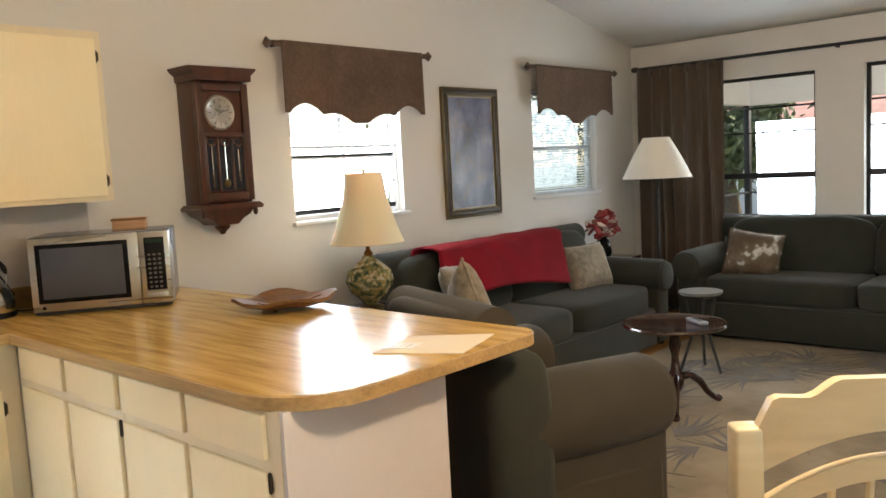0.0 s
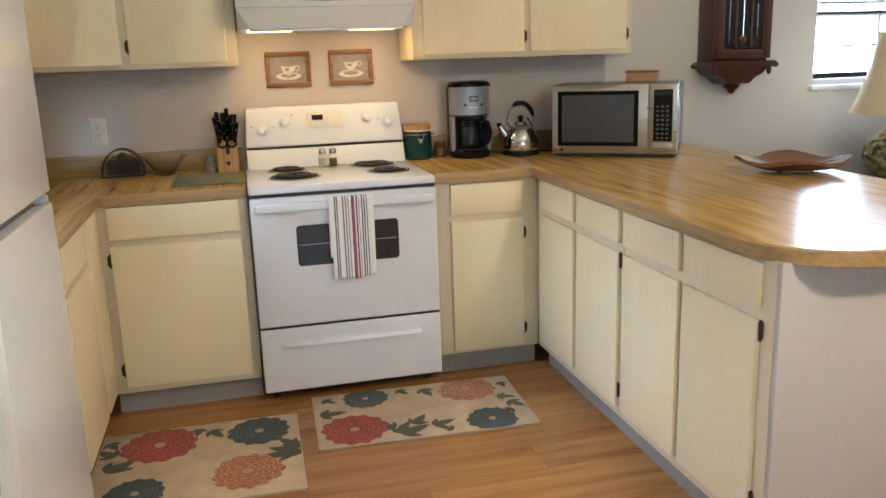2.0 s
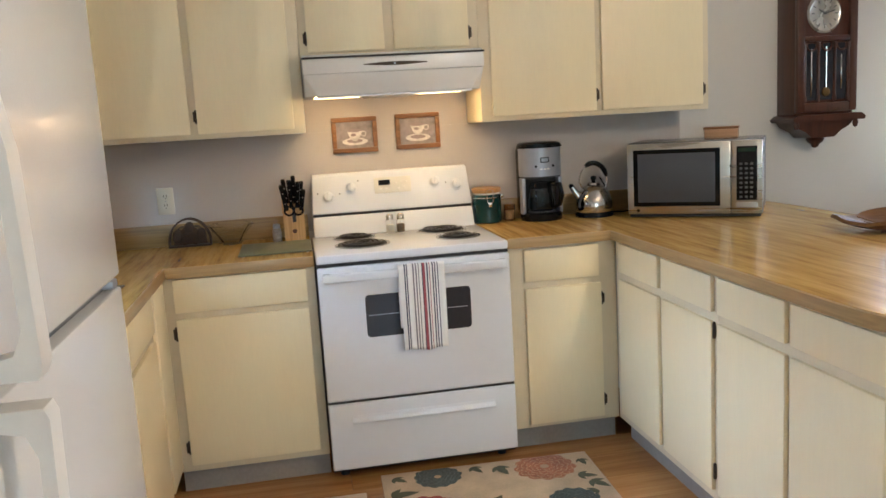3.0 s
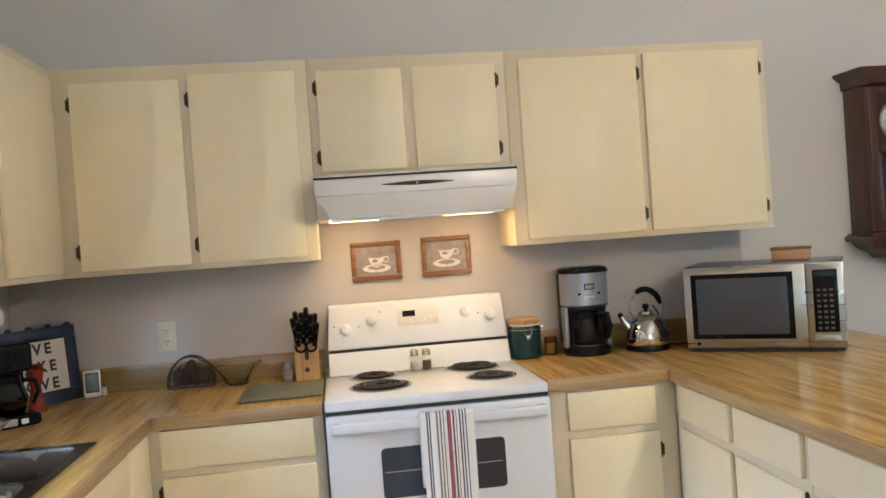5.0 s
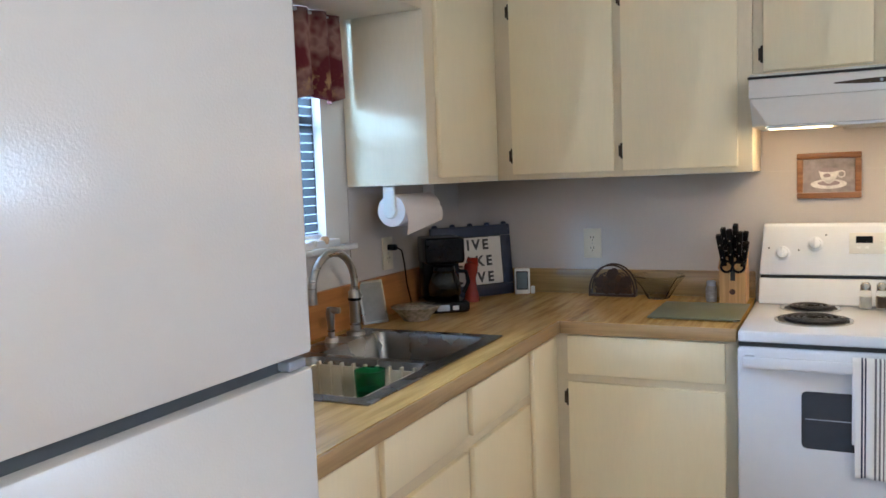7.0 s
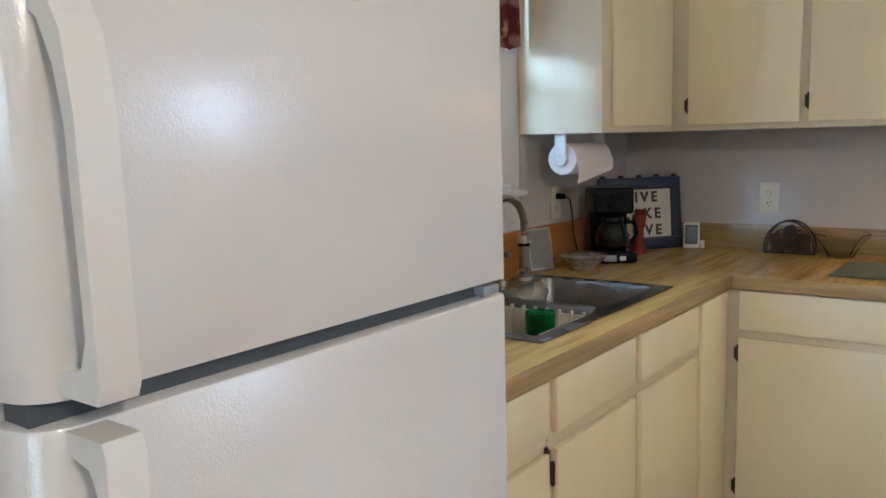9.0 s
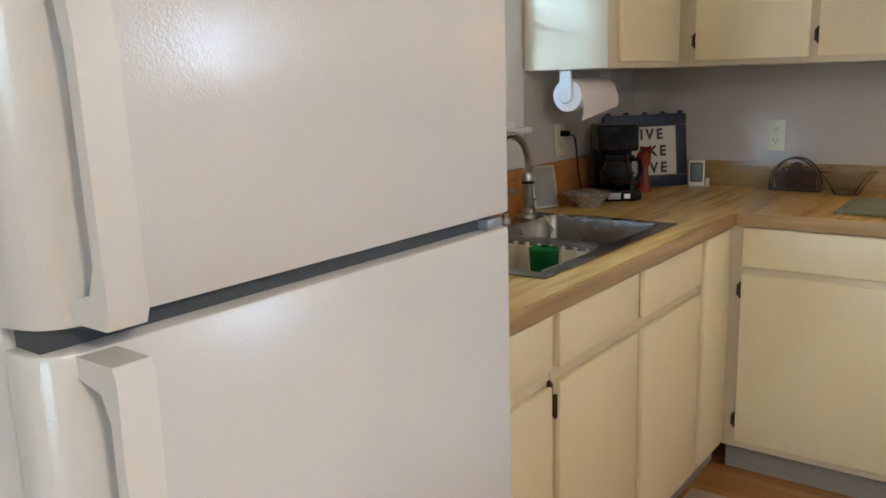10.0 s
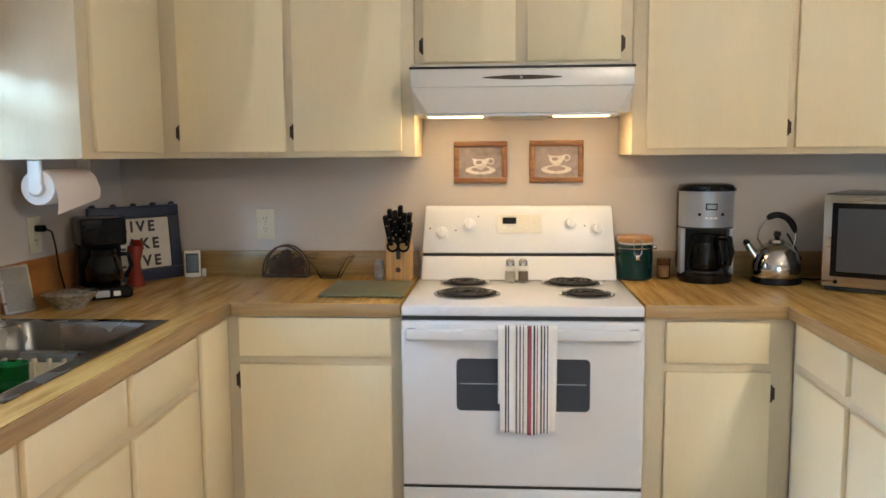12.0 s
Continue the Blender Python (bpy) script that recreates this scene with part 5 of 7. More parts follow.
part("base", lathe([(0, 0), (0.030, 0), (0.028, 0.010), (0.019, 0.014), (0, 0.014)], 24), STEEL, T)
part("body", lathe([(0.017, 0.012), (0.0175, 0.10), (0.019, 0.115), (0.019, 0.135), (0.015, 0.142), (0, 0.142)], 22), STEEL, T)
part("spout", tube([(0, 0, 0.13), (0.002, -0.001, 0.150)] + [(0.004, -0.115 + 0.115 * math.cos(q), 0.165 + 0.105 * math.sin(q)) for q in [math.pi * j / 12 for j in range(13)]] + [(0.004, -0.231, 0.130)], [0.012] * 14 + [0.0135, 0.015], 14), STEEL, T)
part("lever", tube([(0.0, 0.016, 0.085), (-0.010, 0.040, 0.105), (-0.014, 0.065, 0.115)], [0.006, 0.005, 0.007], 8), STEEL, T)
part("collar", lathe([(0.0185, 0.108), (0.0205, 0.110), (0.0205, 0.116), (0.0185, 0.118)], 22), BLACK, T, "black collar ring")
T = thing("side_sprayer", "brushed side sprayer on the sink deck", "sprayer", (-1.488, -1.165, ZT + 0.004))
part("collar", lathe([(0, 0), (0.022, 0), (0.019, 0.014), (0, 0.014)], 20), STEEL, T)
part("head", lathe([(0.010, 0.010), (0.012, 0.06), (0.014, 0.09), (0.011, 0.105), (0, 0.108)], 16), STEEL, T)
part("trigger", box(-0.006, 0.034, -0.010, 0.010, 0.088, 0.106, 0.005), STEEL, T)
TUB = plain("beige rubber tub", (0.50, 0.44, 0.31), 0.45, var=0.12, fine=30)
T = thing("dish_drainer", "beige plastic dish drainer standing in the sink bowl", "dish drainer", (-1.25, -1.50, 0.7365), local=False)
for y in (-1.660, -1.368):
    part("long_wall", box(-1.405, -1.095, y - 0.004, y + 0.004, 0.782, 0.902, 0.003), TUB, T)
    for k in range(9):
        part("slat", box(-1.400 + k * 0.037, -1.392 + k * 0.037, y - 0.007, y + 0.007, 0.782, 0.911, 0.002), TUB, T)
for x in (-1.403, -1.097):
    part("end_wall", box(x - 0.003, x + 0.003, -1.655, -1.373, 0.782, 0.902, 0.002), TUB, T)
part("basket_floor", box(-1.400, -1.100, -1.656, -1.372, 0.774, 0.7815, 0.002), TUB, T)
for x in (-1.390, -1.110):
    for y in (-1.640, -1.390):
        part("foot", box(x - 0.008, x + 0.008, y - 0.008, y + 0.008, 0.7365, 0.774, 0.002), TUB, T)
T = thing("green_glass", "green glass tumbler in the dish drainer", "tumbler", (-1.190, -1.440, 0.7820))
part("glass", lathe([(0, 0), (0.034, 0), (0.041, 0.135), (0.0385, 0.135), (0.031, 0.006), (0, 0.005)], 22), GREENGLASS, T)
part("content", lathe([(0, 0.0055), (0.0305, 0.0065), (0.0345, 0.085), (0, 0.085)], 22), plain("green sponge", (0.0, 0.16, 0.06), 0.6, var=0.2), T)
solo("window_stool", box(XL + 0.0015, -1.545, -1.86, -0.895, 1.176, 1.196, 0.006), WHITE_P, "white painted stool board under the sink window", "sill", kind="structure")
for y, h, c in ((-1.065, 0.035, (0.55, 0.35, 0.20)), (-1.13, 0.028, (0.75, 0.72, 0.65)), (-1.24, 0.045, (0.20, 0.22, 0.26))):
    T = thing("sill_ornament", "small painted ornament on the window stool", "ornament", (-1.565, y, 1.196))
    part("body", puff(0, 0, h / 2, 0.022, 0.045, h, 0.8, 14, 10), plain("ornament paint", c, 0.4, var=0.4, big=30, fine=60), T)

# gathered red curtain over the sink window
CURT, nt, b = nodes_of("red patterned curtain")
v = coords(nt)
base = ramp(nt, noise_of(nt, v, 7, 3, 0.6), [(0.46, (0.10, 0.005, 0.010)), (0.56, (0.28, 0.15, 0.115)), (0.66, (0.12, 0.008, 0.014))])
spot = ramp(nt, noise_of(nt, v, 26, 4, 0.7), [(0.5, (0, 0, 0)), (0.6, (1, 1, 1))])
sepn = nt.nodes.new("ShaderNodeSeparateXYZ")
nt.links.new(v, sepn.inputs[0])
band = ramp(nt, sepn.outputs[2], [(0.0, (0, 0, 0)), (0.05, (1, 1, 1)), (0.10, (0, 0, 0))])
c = mixed(nt, spot, base, (0.42, 0.24, 0.10))
nt.links.new(mixed(nt, band, base, c), b.inputs["Base Color"])
b.inputs["Roughness"].default_value = 0.85
T = thing("sink_curtain", "gathered dark red patterned curtain valance", "curtain", (-1.552, -1.385, 1.655))
part("rod", tube([(-0.01, -0.49, 0.26), (-0.01, 0.46, 0.26)], 0.006, 10), WHITE_P, T)
part("cloth", sheet(lambda u, w: (0.022 * math.sin(u * 66) * (0.5 + 0.5 * w) + 0.006 * math.sin(u * 23), -0.48 + 0.93 * u, 0.268 - w * (0.268 - 0.012 * math.sin(u * 33))), 130, 14, 0.002), CURT, T, smooth=180)


def blinds(name, label, axis, a0, a1, z0, z1, at, tilt, n, stack=False):
    T = thing(name, label, "blinds", group="window blinds", local=True)
    T.matrix_basis = Matrix.Translation(((a0 + a1) / 2, at, z0)) if axis == "x" else pose(at, (a0 + a1) / 2, z0, 0, 0, 90)
    w = a1 - a0
    prof = [(-0.012, 0.0), (-0.006, 0.0016), (0, 0.0021), (0.006, 0.0016), (0.012, 0.0), (0.006, 0.0009), (0, 0.0014), (-0.006, 0.0009)]
    bm = extrude_x(prof, -w / 2, w / 2)
    bm.transform(Matrix.Rotation(radians(tilt), 4, "X"))
    first = part("slat", bm, BLIND, T, smooth=60)
    first.location = (0, 0, 0.02)
    for k in range(1, n):
        o = new("slat", first.data)
        o.parent = T
        o.location = (0, 0, 0.02 + k * (z1 - z0 - 0.04) / n)
    part("head_rail", box(-w / 2, w / 2, -0.015, 0.015, z1 - z0 - 0.025, z1 - z0, 0.003), BLIND, T)
    part("bottom_rail", box(-w / 2, w / 2, -0.012, 0.012, 0.0, 0.012, 0.003), BLIND, T)
    for x in (-w * 0.35, w * 0.35):
        part("ladder_cord", tube([(x, -0.014, 0.01), (x, -0.014, z1 - z0 - 0.02)], 0.0009, 5), BLIND, T)
    return T


blinds("window_blinds", "white slatted blinds open over the sink window", "y", -1.775, -1.025, 1.222, 1.995, -1.612, -4, 26)

# ---------------------------------------------------------------- on the peninsula side
T = thing("canister", "dark green ceramic canister with a wooden clamp lid", "canister", (0.440, -0.090, ZT))
part("jar", lathe([(0, 0), (0.060, 0), (0.066, 0.006), (0.068, 0.10), (0.066, 0.125), (0.060, 0.134), (0, 0.134)], 32), GREEN_C, T)
part("seal", lathe([(0.058, 0.134), (0.061, 0.134), (0.061, 0.142), (0.058, 0.142)], 32), WHITE_P, T)
part("lid", lathe([(0, 0.142), (0.066, 0.142), (0.068, 0.146), (0.068, 0.160), (0.064, 0.164), (0, 0.164)], 32), LID, T, "wooden lid")
cl = tube([(0.0, -0.071, 0.085), (0.014, -0.072, 0.105), (0.015, -0.072, 0.150), (0.0, -0.073, 0.160), (-0.015, -0.072, 0.150), (-0.014, -0.072, 0.105), (0.0, -0.071, 0.085)], 0.0022, 6)
box(-0.008, 0.008, -0.076, -0.070, 0.080, 0.100, 0.002, bm=cl)
part("clamp", cl, CHROME, T, "wire clamp")
part("clamp", torus(0.069, 0.0018, 32, 6, m=Matrix.Translation((0, 0, 0.120))), CHROME, T, "wire band")
part("hinge", box(0.066, 0.080, -0.012, 0.012, 0.112, 0.128, 0.003), CHROME, T)
T = thing("votive_glass", "small amber glass beside the canister", "glass", (0.552, -0.072, ZT))
part("glass", lathe([(0, 0), (0.024, 0), (0.026, 0.075), (0.0235, 0.075), (0.021, 0.006), (0, 0.005)], 20), glass("amber glass", (0.85, 0.62, 0.42), 0.05), T)
part("wax", lathe([(0, 0.006), (0.0205, 0.007), (0.022, 0.045), (0, 0.045)], 18), IVORY, T)

T = thing("coffee_machine", "tall silver and black coffee maker with a glass carafe", "coffee maker", (0.690, -0.125, ZT), -2)
part("base", lathe([(0, 0), (0.094, 0), (0.097, 0.006), (0.097, 0.030), (0.090, 0.038), (0, 0.038)], 36, m=Matrix.Translation((0, -0.008, 0))), BLACK, T)
part("water_tank", box(-0.092, 0.092, 0.010, 0.092, 0.038, 0.336, 0.014, 3), BLACK, T, "black water tank")


def round_front(r, grow=0.0):
    """The machine's outline: square behind, rounded in front."""
    return [((0.096 + grow) * math.cos(a), -0.020 + (0.078 + grow) * math.sin(a)) for a in [math.pi + math.pi * k / r for k in range(r + 1)]] + [(0.096 + grow, 0.012), (-0.096 - grow, 0.012)]


part("brew_head", slab(round_front(24), 0.205, 0.334), SILVER, T, "silver rounded front", smooth=50)
part("head_underside", slab(round_front(24, -0.004), 0.198, 0.2045), BLACK_M, T)
for x in (-0.087, 0.087):
    part("side_pillar", box(x - 0.009, x + 0.009, -0.040, 0.012, 0.030, 0.1975, 0.005), SILVER, T)
part("lid_rim", slab(round_front(24, 0.006), 0.3345, 0.345), BLACK, T, "black lid rim", smooth=50)
part("lid", puff(0, 0.000, 0.345, 0.190, 0.170, 0.034, 0.55, 28, 12), BLACK, T, "black domed lid")
part("recess", box(-0.078, 0.078, 0.004, 0.0095, 0.040, 0.205), BLACK_M, T)
part("display", box(-0.020, 0.020, -0.1000, -0.0945, 0.268, 0.292, 0.001), BLACK, T, "black framed display")
part("display_screen", box(-0.016, 0.016, -0.1010, -0.1001, 0.272, 0.288), plain("pale lcd", (0.30, 0.36, 0.42), 0.2, var=0.05), T)
for x in (-0.040, 0.040):
    part("knob", lathe([(0, 0), (0.006, 0), (0.005, 0.004), (0, 0.004)], 14, m=pose(x, -0.091, 0.252, 90, 0, 0)), BLACK, T)
for x in (-0.016, 0, 0.016):
    part("button", box(x - 0.006, x + 0.006, -0.0995, -0.0945, 0.236, 0.242, 0.001), WHITE_P, T)
part("warming_plate", lathe([(0, 0.040), (0.066, 0.040), (0.066, 0.044), (0, 0.044)], 26, m=Matrix.Translation((-0.004, -0.040, 0))), BLACK_M, T)
cf = part("carafe", lathe([(0, 0.045), (0.050, 0.045), (0.062, 0.056), (0.064, 0.085), (0.056, 0.130), (0.048, 0.156), (0.050, 0.162), (0.046, 0.162), (0.044, 0.156), (0.060, 0.085), (0.058, 0.058), (0, 0.050)], 30, m=Matrix.Translation((-0.006, -0.038, 0))), SMOKE, T, "glass carafe")
part("band", lathe([(0.0505, 0.150), (0.0535, 0.150), (0.0515, 0.164), (0.0495, 0.164)], 30, m=Matrix.Translation((-0.006, -0.038, 0))), BLACK, cf)
part("lid", lathe([(0, 0.164), (0.048, 0.163), (0.046, 0.176), (0, 0.182)], 26, m=Matrix.Translation((-0.006, -0.038, 0))), BLACK, cf)
part("handle", tube([(0.030, -0.075, 0.170), (0.062, -0.108, 0.168), (0.070, -0.112, 0.12), (0.062, -0.104, 0.075), (0.045, -0.085, 0.062)], [0.011, 0.012, 0.012, 0.011, 0.008], 10), BLACK, cf)

T = thing("kettle", "polished steel kettle on a black base with a black handle", "kettle", (0.938, -0.165, ZT), -6)
part("base", lathe([(0, 0), (0.088, 0), (0.090, 0.010), (0.084, 0.022), (0, 0.022)], 32), BLACK, T)
part("body", lathe([(0, 0.024), (0.084, 0.024), (0.088, 0.034), (0.086, 0.070), (0.072, 0.112), (0.048, 0.138), (0.034, 0.144), (0, 0.146)], 36), CHROME, T)
part("lid", lathe([(0, 0.1465), (0.033, 0.1455), (0.028, 0.156), (0.010, 0.162), (0, 0.162)], 24), CHROME, T)
part("lid_knob", lathe([(0, 0.160), (0.008, 0.162), (0.014, 0.174), (0.012, 0.186), (0, 0.190)], 18), BLACK, T)
part("spout", tube([(-0.068, 0, 0.088), (-0.092, 0, 0.122), (-0.104, 0, 0.142)], [0.020, 0.014, 0.012], 14), CHROME, T)
part("spout_cap", puff(-0.106, 0, 0.146, 0.024, 0.026, 0.022, 0.8, 14, 8), BLACK, T)
part("handle_wire", tube([(-0.050 + 0.0, 0, 0.130)] + [(-0.002 - 0.066 * math.cos(q), 0, 0.160 + 0.085 * math.sin(q)) for q in [math.pi * j / 14 for j in range(0, 15)]] + [(0.056, 0, 0.128)], 0.0035, 8), CHROME, T)
part("handle", tube([(-0.002 - 0.066 * math.cos(q), 0, 0.160 + 0.087 * math.sin(q)) for q in [math.pi * (0.32 + 0.60 * j / 12) for j in range(13)]], [0.008, 0.011] + [0.012] * 9 + [0.010, 0.006], 10), BLACK, T, "black handle grip")
part("cord", tube([(0.07, 0.03, 0.012), (0.115, 0.06, 0.006), (0.15, 0.04, 0.005), (0.20, 0.09, 0.005), (0.26, 0.11, 0.02)], 0.0035, 6), BLACK, T, "black cord")
part("cord", tube([(0.055, 0.09, 0.17), (0.085, 0.110, 0.125), (0.115, 0.120, 0.070)], 0.0035, 6), BLACK, T, "black cord")

# microwave, set at an angle
T = thing("microwave", "stainless steel countertop microwave with a dark door window", "microwave", (1.030, -0.345, ZT), -34)
MW, MD, MZ = 0.562, 0.370, 0.332
GUNMETAL = plain("bluish steel side", (0.30, 0.33, 0.38), 0.25, metal=0.9, var=0.05, fine=60)
part("case", box(0.0, MW, 0.022, MD, 0.012, MZ, 0.006), GUNMETAL, T, "dark bluish metal case")
part("door", box(0.0, MW * 0.775, 0.0, 0.0215, 0.018, MZ - 0.004, 0.005), STEEL, T)
part("control_panel", box(MW * 0.778, MW, 0.0, 0.0215, 0.018, MZ - 0.004, 0.005), STEEL, T)
part("window_surround", box(0.026, MW * 0.700, -0.003, 0.001, 0.052, MZ - 0.030, 0.002), BLACK, T)
MWG = plain("grey mesh door glass", (0.055, 0.060, 0.072), 0.12, var=0.08, fine=200)
part("window", box(0.046, MW * 0.664, -0.0045, -0.0028, 0.070, MZ - 0.048, 0.001), MWG, T, "grey mesh door window")
part("keypad", box(MW * 0.778 + 0.022, MW - 0.020, -0.002, 0.001, 0.075, MZ - 0.028, 0.001), BLACK, T, "black keypad")
part("display", box(MW * 0.778 + 0.028, MW - 0.026, -0.003, -0.0018, MZ - 0.052, MZ - 0.036), plain("green lcd", (0.010, 0.030, 0.018), 0.2, var=0.1), T)
KEYM = plain("dark grey key", (0.075, 0.08, 0.085), 0.4, var=0.1)
for r in range(8):
    for q in range(3):
        x = MW * 0.778 + 0.034 + q * 0.021
        part("key", box(x, x + 0.012, -0.003, -0.0018, 0.085 + r * 0.020, 0.094 + r * 0.020, 0.0006), KEYM, T)
part("open_button", box(MW * 0.778 + 0.020, MW - 0.018, -0.004, 0.001, 0.030, 0.066, 0.003), STEEL, T, "steel door button")
part("emblem", lathe([(0, 0), (0.007, 0), (0.007, 0.0008), (0, 0.0008)], 16, m=pose(0.045, 0.0, 0.034, 90, 0, 0)), BLACK, T)
part("name_bar", box(0.300, 0.375, -0.0006, 0.001, 0.030, 0.035), SILVER, T)
for x in (0.04, MW - 0.04):
    for y in (0.05, MD - 0.05):
        part("foot", lathe([(0, 0), (0.014, 0), (0.014, 0.012), (0, 0.012)], 12, m=Matrix.Translation((x, y, 0))), BLACK_M, T)
part("plinth", box(0.006, MW - 0.006, 0.012, MD - 0.01, 0.004, 0.017, 0.002), BLACK_M, T)
T = thing("small_box", "small brown wooden box on the microwave", "box", (1.500, -0.322, ZT + MZ + 0.0005), -34)
BOXW = wood("pale brown box wood", (0.30, 0.16, 0.08), (0.48, 0.28, 0.15), 1.5, 0, 0.5)
part("box_body", box(-0.072, 0.072, -0.045, 0.045, 0, 0.038, 0.003), BOXW, T)
part("lid", box(-0.076, 0.076, -0.049, 0.049, 0.0385, 0.050, 0.003), OAKFRAME, T)

# salt and pepper on the stove
for x, lab, fill in ((-0.030, "glass salt shaker with a steel cap", (0.72, 0.70, 0.66)), (0.018, "glass pepper shaker with a steel cap", (0.20, 0.14, 0.09))):
    T = thing("shaker", lab, "shaker", (x, -0.185, 0.9145), group="shakers")
    part("glass", box(-0.018, 0.018, -0.018, 0.018, 0, 0.062, 0.004, 2), CLEAR, T)
    part("filling", box(-0.0145, 0.0145, -0.0145, 0.0145, 0.004, 0.040, 0.002), plain("shaker filling", fill, 0.9, var=0.1), T)
    part("cap", lathe([(0.012, 0.0622), (0.0165, 0.063), (0.0165, 0.078), (0.010, 0.086), (0, 0.087)], 18), CHROME, T, "steel cap")

# leaf dish and papers on the peninsula
T = thing("leaf_dish", "carved brown leaf-shaped wooden dish on small feet", "dish", (1.672, -1.225, ZT), -28)
LEAFW = wood("carved brown wood", (0.08, 0.032, 0.010), (0.21, 0.10, 0.032), 2.0, 0, 0.5)
LEAFW.node_tree.nodes["Principled BSDF"].inputs["Specular IOR Level"].default_value = 0.12
b = bmesh.new()
rings = []
for r in [0.0, 0.35, 0.7, 0.9, 1.0]:
    ring = []
    for k in range(40):
        a = 2 * math.pi * k / 40
        star = 1 + 0.17 * abs(math.cos(2 * a)) ** 1.6 + 0.03 * math.cos(12 * a + 1)
        x, y = 0.178 * r * star * math.cos(a), 0.150 * r * star * math.sin(a)
        ring.append((x, y, 0.018 + 0.036 * r ** 2.2 + 0.010 * r * math.cos(4 * a)))
    rings.append(ring)
g = [[b.verts.new(p) for p in ring] for ring in rings[1:]]
c0 = b.verts.new((0, 0, 0.018))
for k in range(40):
    b.faces.new((c0, g[0][k], g[0][(k + 1) % 40]))
for A, B in zip(g, g[1:]):
    for k in range(40):
        b.faces.new((A[k], B[k], B[(k + 1) % 40], A[(k + 1) % 40]))
b.normal_update()
bmesh.ops.solidify(b, geom=b.faces[:], thickness=0.013)
part("dish_body", b, LEAFW, T, smooth=60)
for k in range(5):
    a = k * 1.2566
    part("vein", tube([(0.015 * math.cos(a), 0.015 * math.sin(a), 0.021), (0.08 * math.cos(a), 0.07 * math.sin(a), 0.027), (0.145 * math.cos(a), 0.115 * math.sin(a), 0.044)], 0.0022, 5), LEAFW, T)
for x, y in ((0.07, 0.0), (-0.05, 0.05), (-0.05, -0.05)):
    part("foot", lathe([(0, 0), (0.008, 0), (0.006, 0.013), (0, 0.013)], 10, m=Matrix.Translation((x, y, 0))), LEAFW, T)
SHEETM = plain("cream paper", (0.72, 0.64, 0.50), 0.7, var=0.03, fine=40)
T = thing("papers", "cream papers lying on the end of the peninsula worktop", "papers", (1.490, -2.225, ZT), local=False)
part("folder", slab([(1.299, -2.137), (1.432, -2.375), (1.687, -2.290), (1.531, -2.076)], ZT + 0.0005, ZT + 0.0035), SHEETM, T)
part("note", slab([(1.345, -2.125), (1.392, -2.205), (1.475, -2.180), (1.425, -2.105)], ZT + 0.0038, ZT + 0.0045), WHITE_P, T, "white note slip")
for k in range(3):
    part("written_line", slab([(1.365 + k * 0.012, -2.140 - k * 0.018), (1.367 + k * 0.012, -2.143 - k * 0.018), (1.425 + k * 0.012, -2.128 - k * 0.018), (1.423 + k * 0.012, -2.125 - k * 0.018)], ZT + 0.0045, ZT + 0.0047), PRINT_LINE, T)

# ---------------------------------------------------------------- kitchen mats
MAT_BASE = plain("cream woven mat", (0.60, 0.465, 0.33), 0.95, var=0.20, big=9, fine=240, bump=0.8)
M_RED, M_RED2 = fabric("mat red", (0.34, 0.030, 0.020), 0.35, 60), fabric("mat light red", (0.47, 0.135, 0.085), 0.35, 90)
M_NAVY, M_NAVY2 = fabric("mat slate blue", (0.028, 0.046, 0.050), 0.45, 60), fabric("mat grey blue", (0.115, 0.15, 0.135), 0.4, 90)
M_OR, M_OR2 = fabric("mat terracotta", (0.40, 0.135, 0.055), 0.4, 60), fabric("mat salmon", (0.60, 0.34, 0.19), 0.35, 90)
M_LEAF = fabric("mat olive leaf", (0.062, 0.066, 0.028), 0.4, 90)
M_DOT = fabric("mat tan", (0.46, 0.30, 0.18), 0.2, 120)


def clip_poly(pts, w, h):
    """Keeps an outline inside the mat's edges."""
    return [(max(-w, min(w, x)), max(-h, min(h, y))) for x, y in pts]


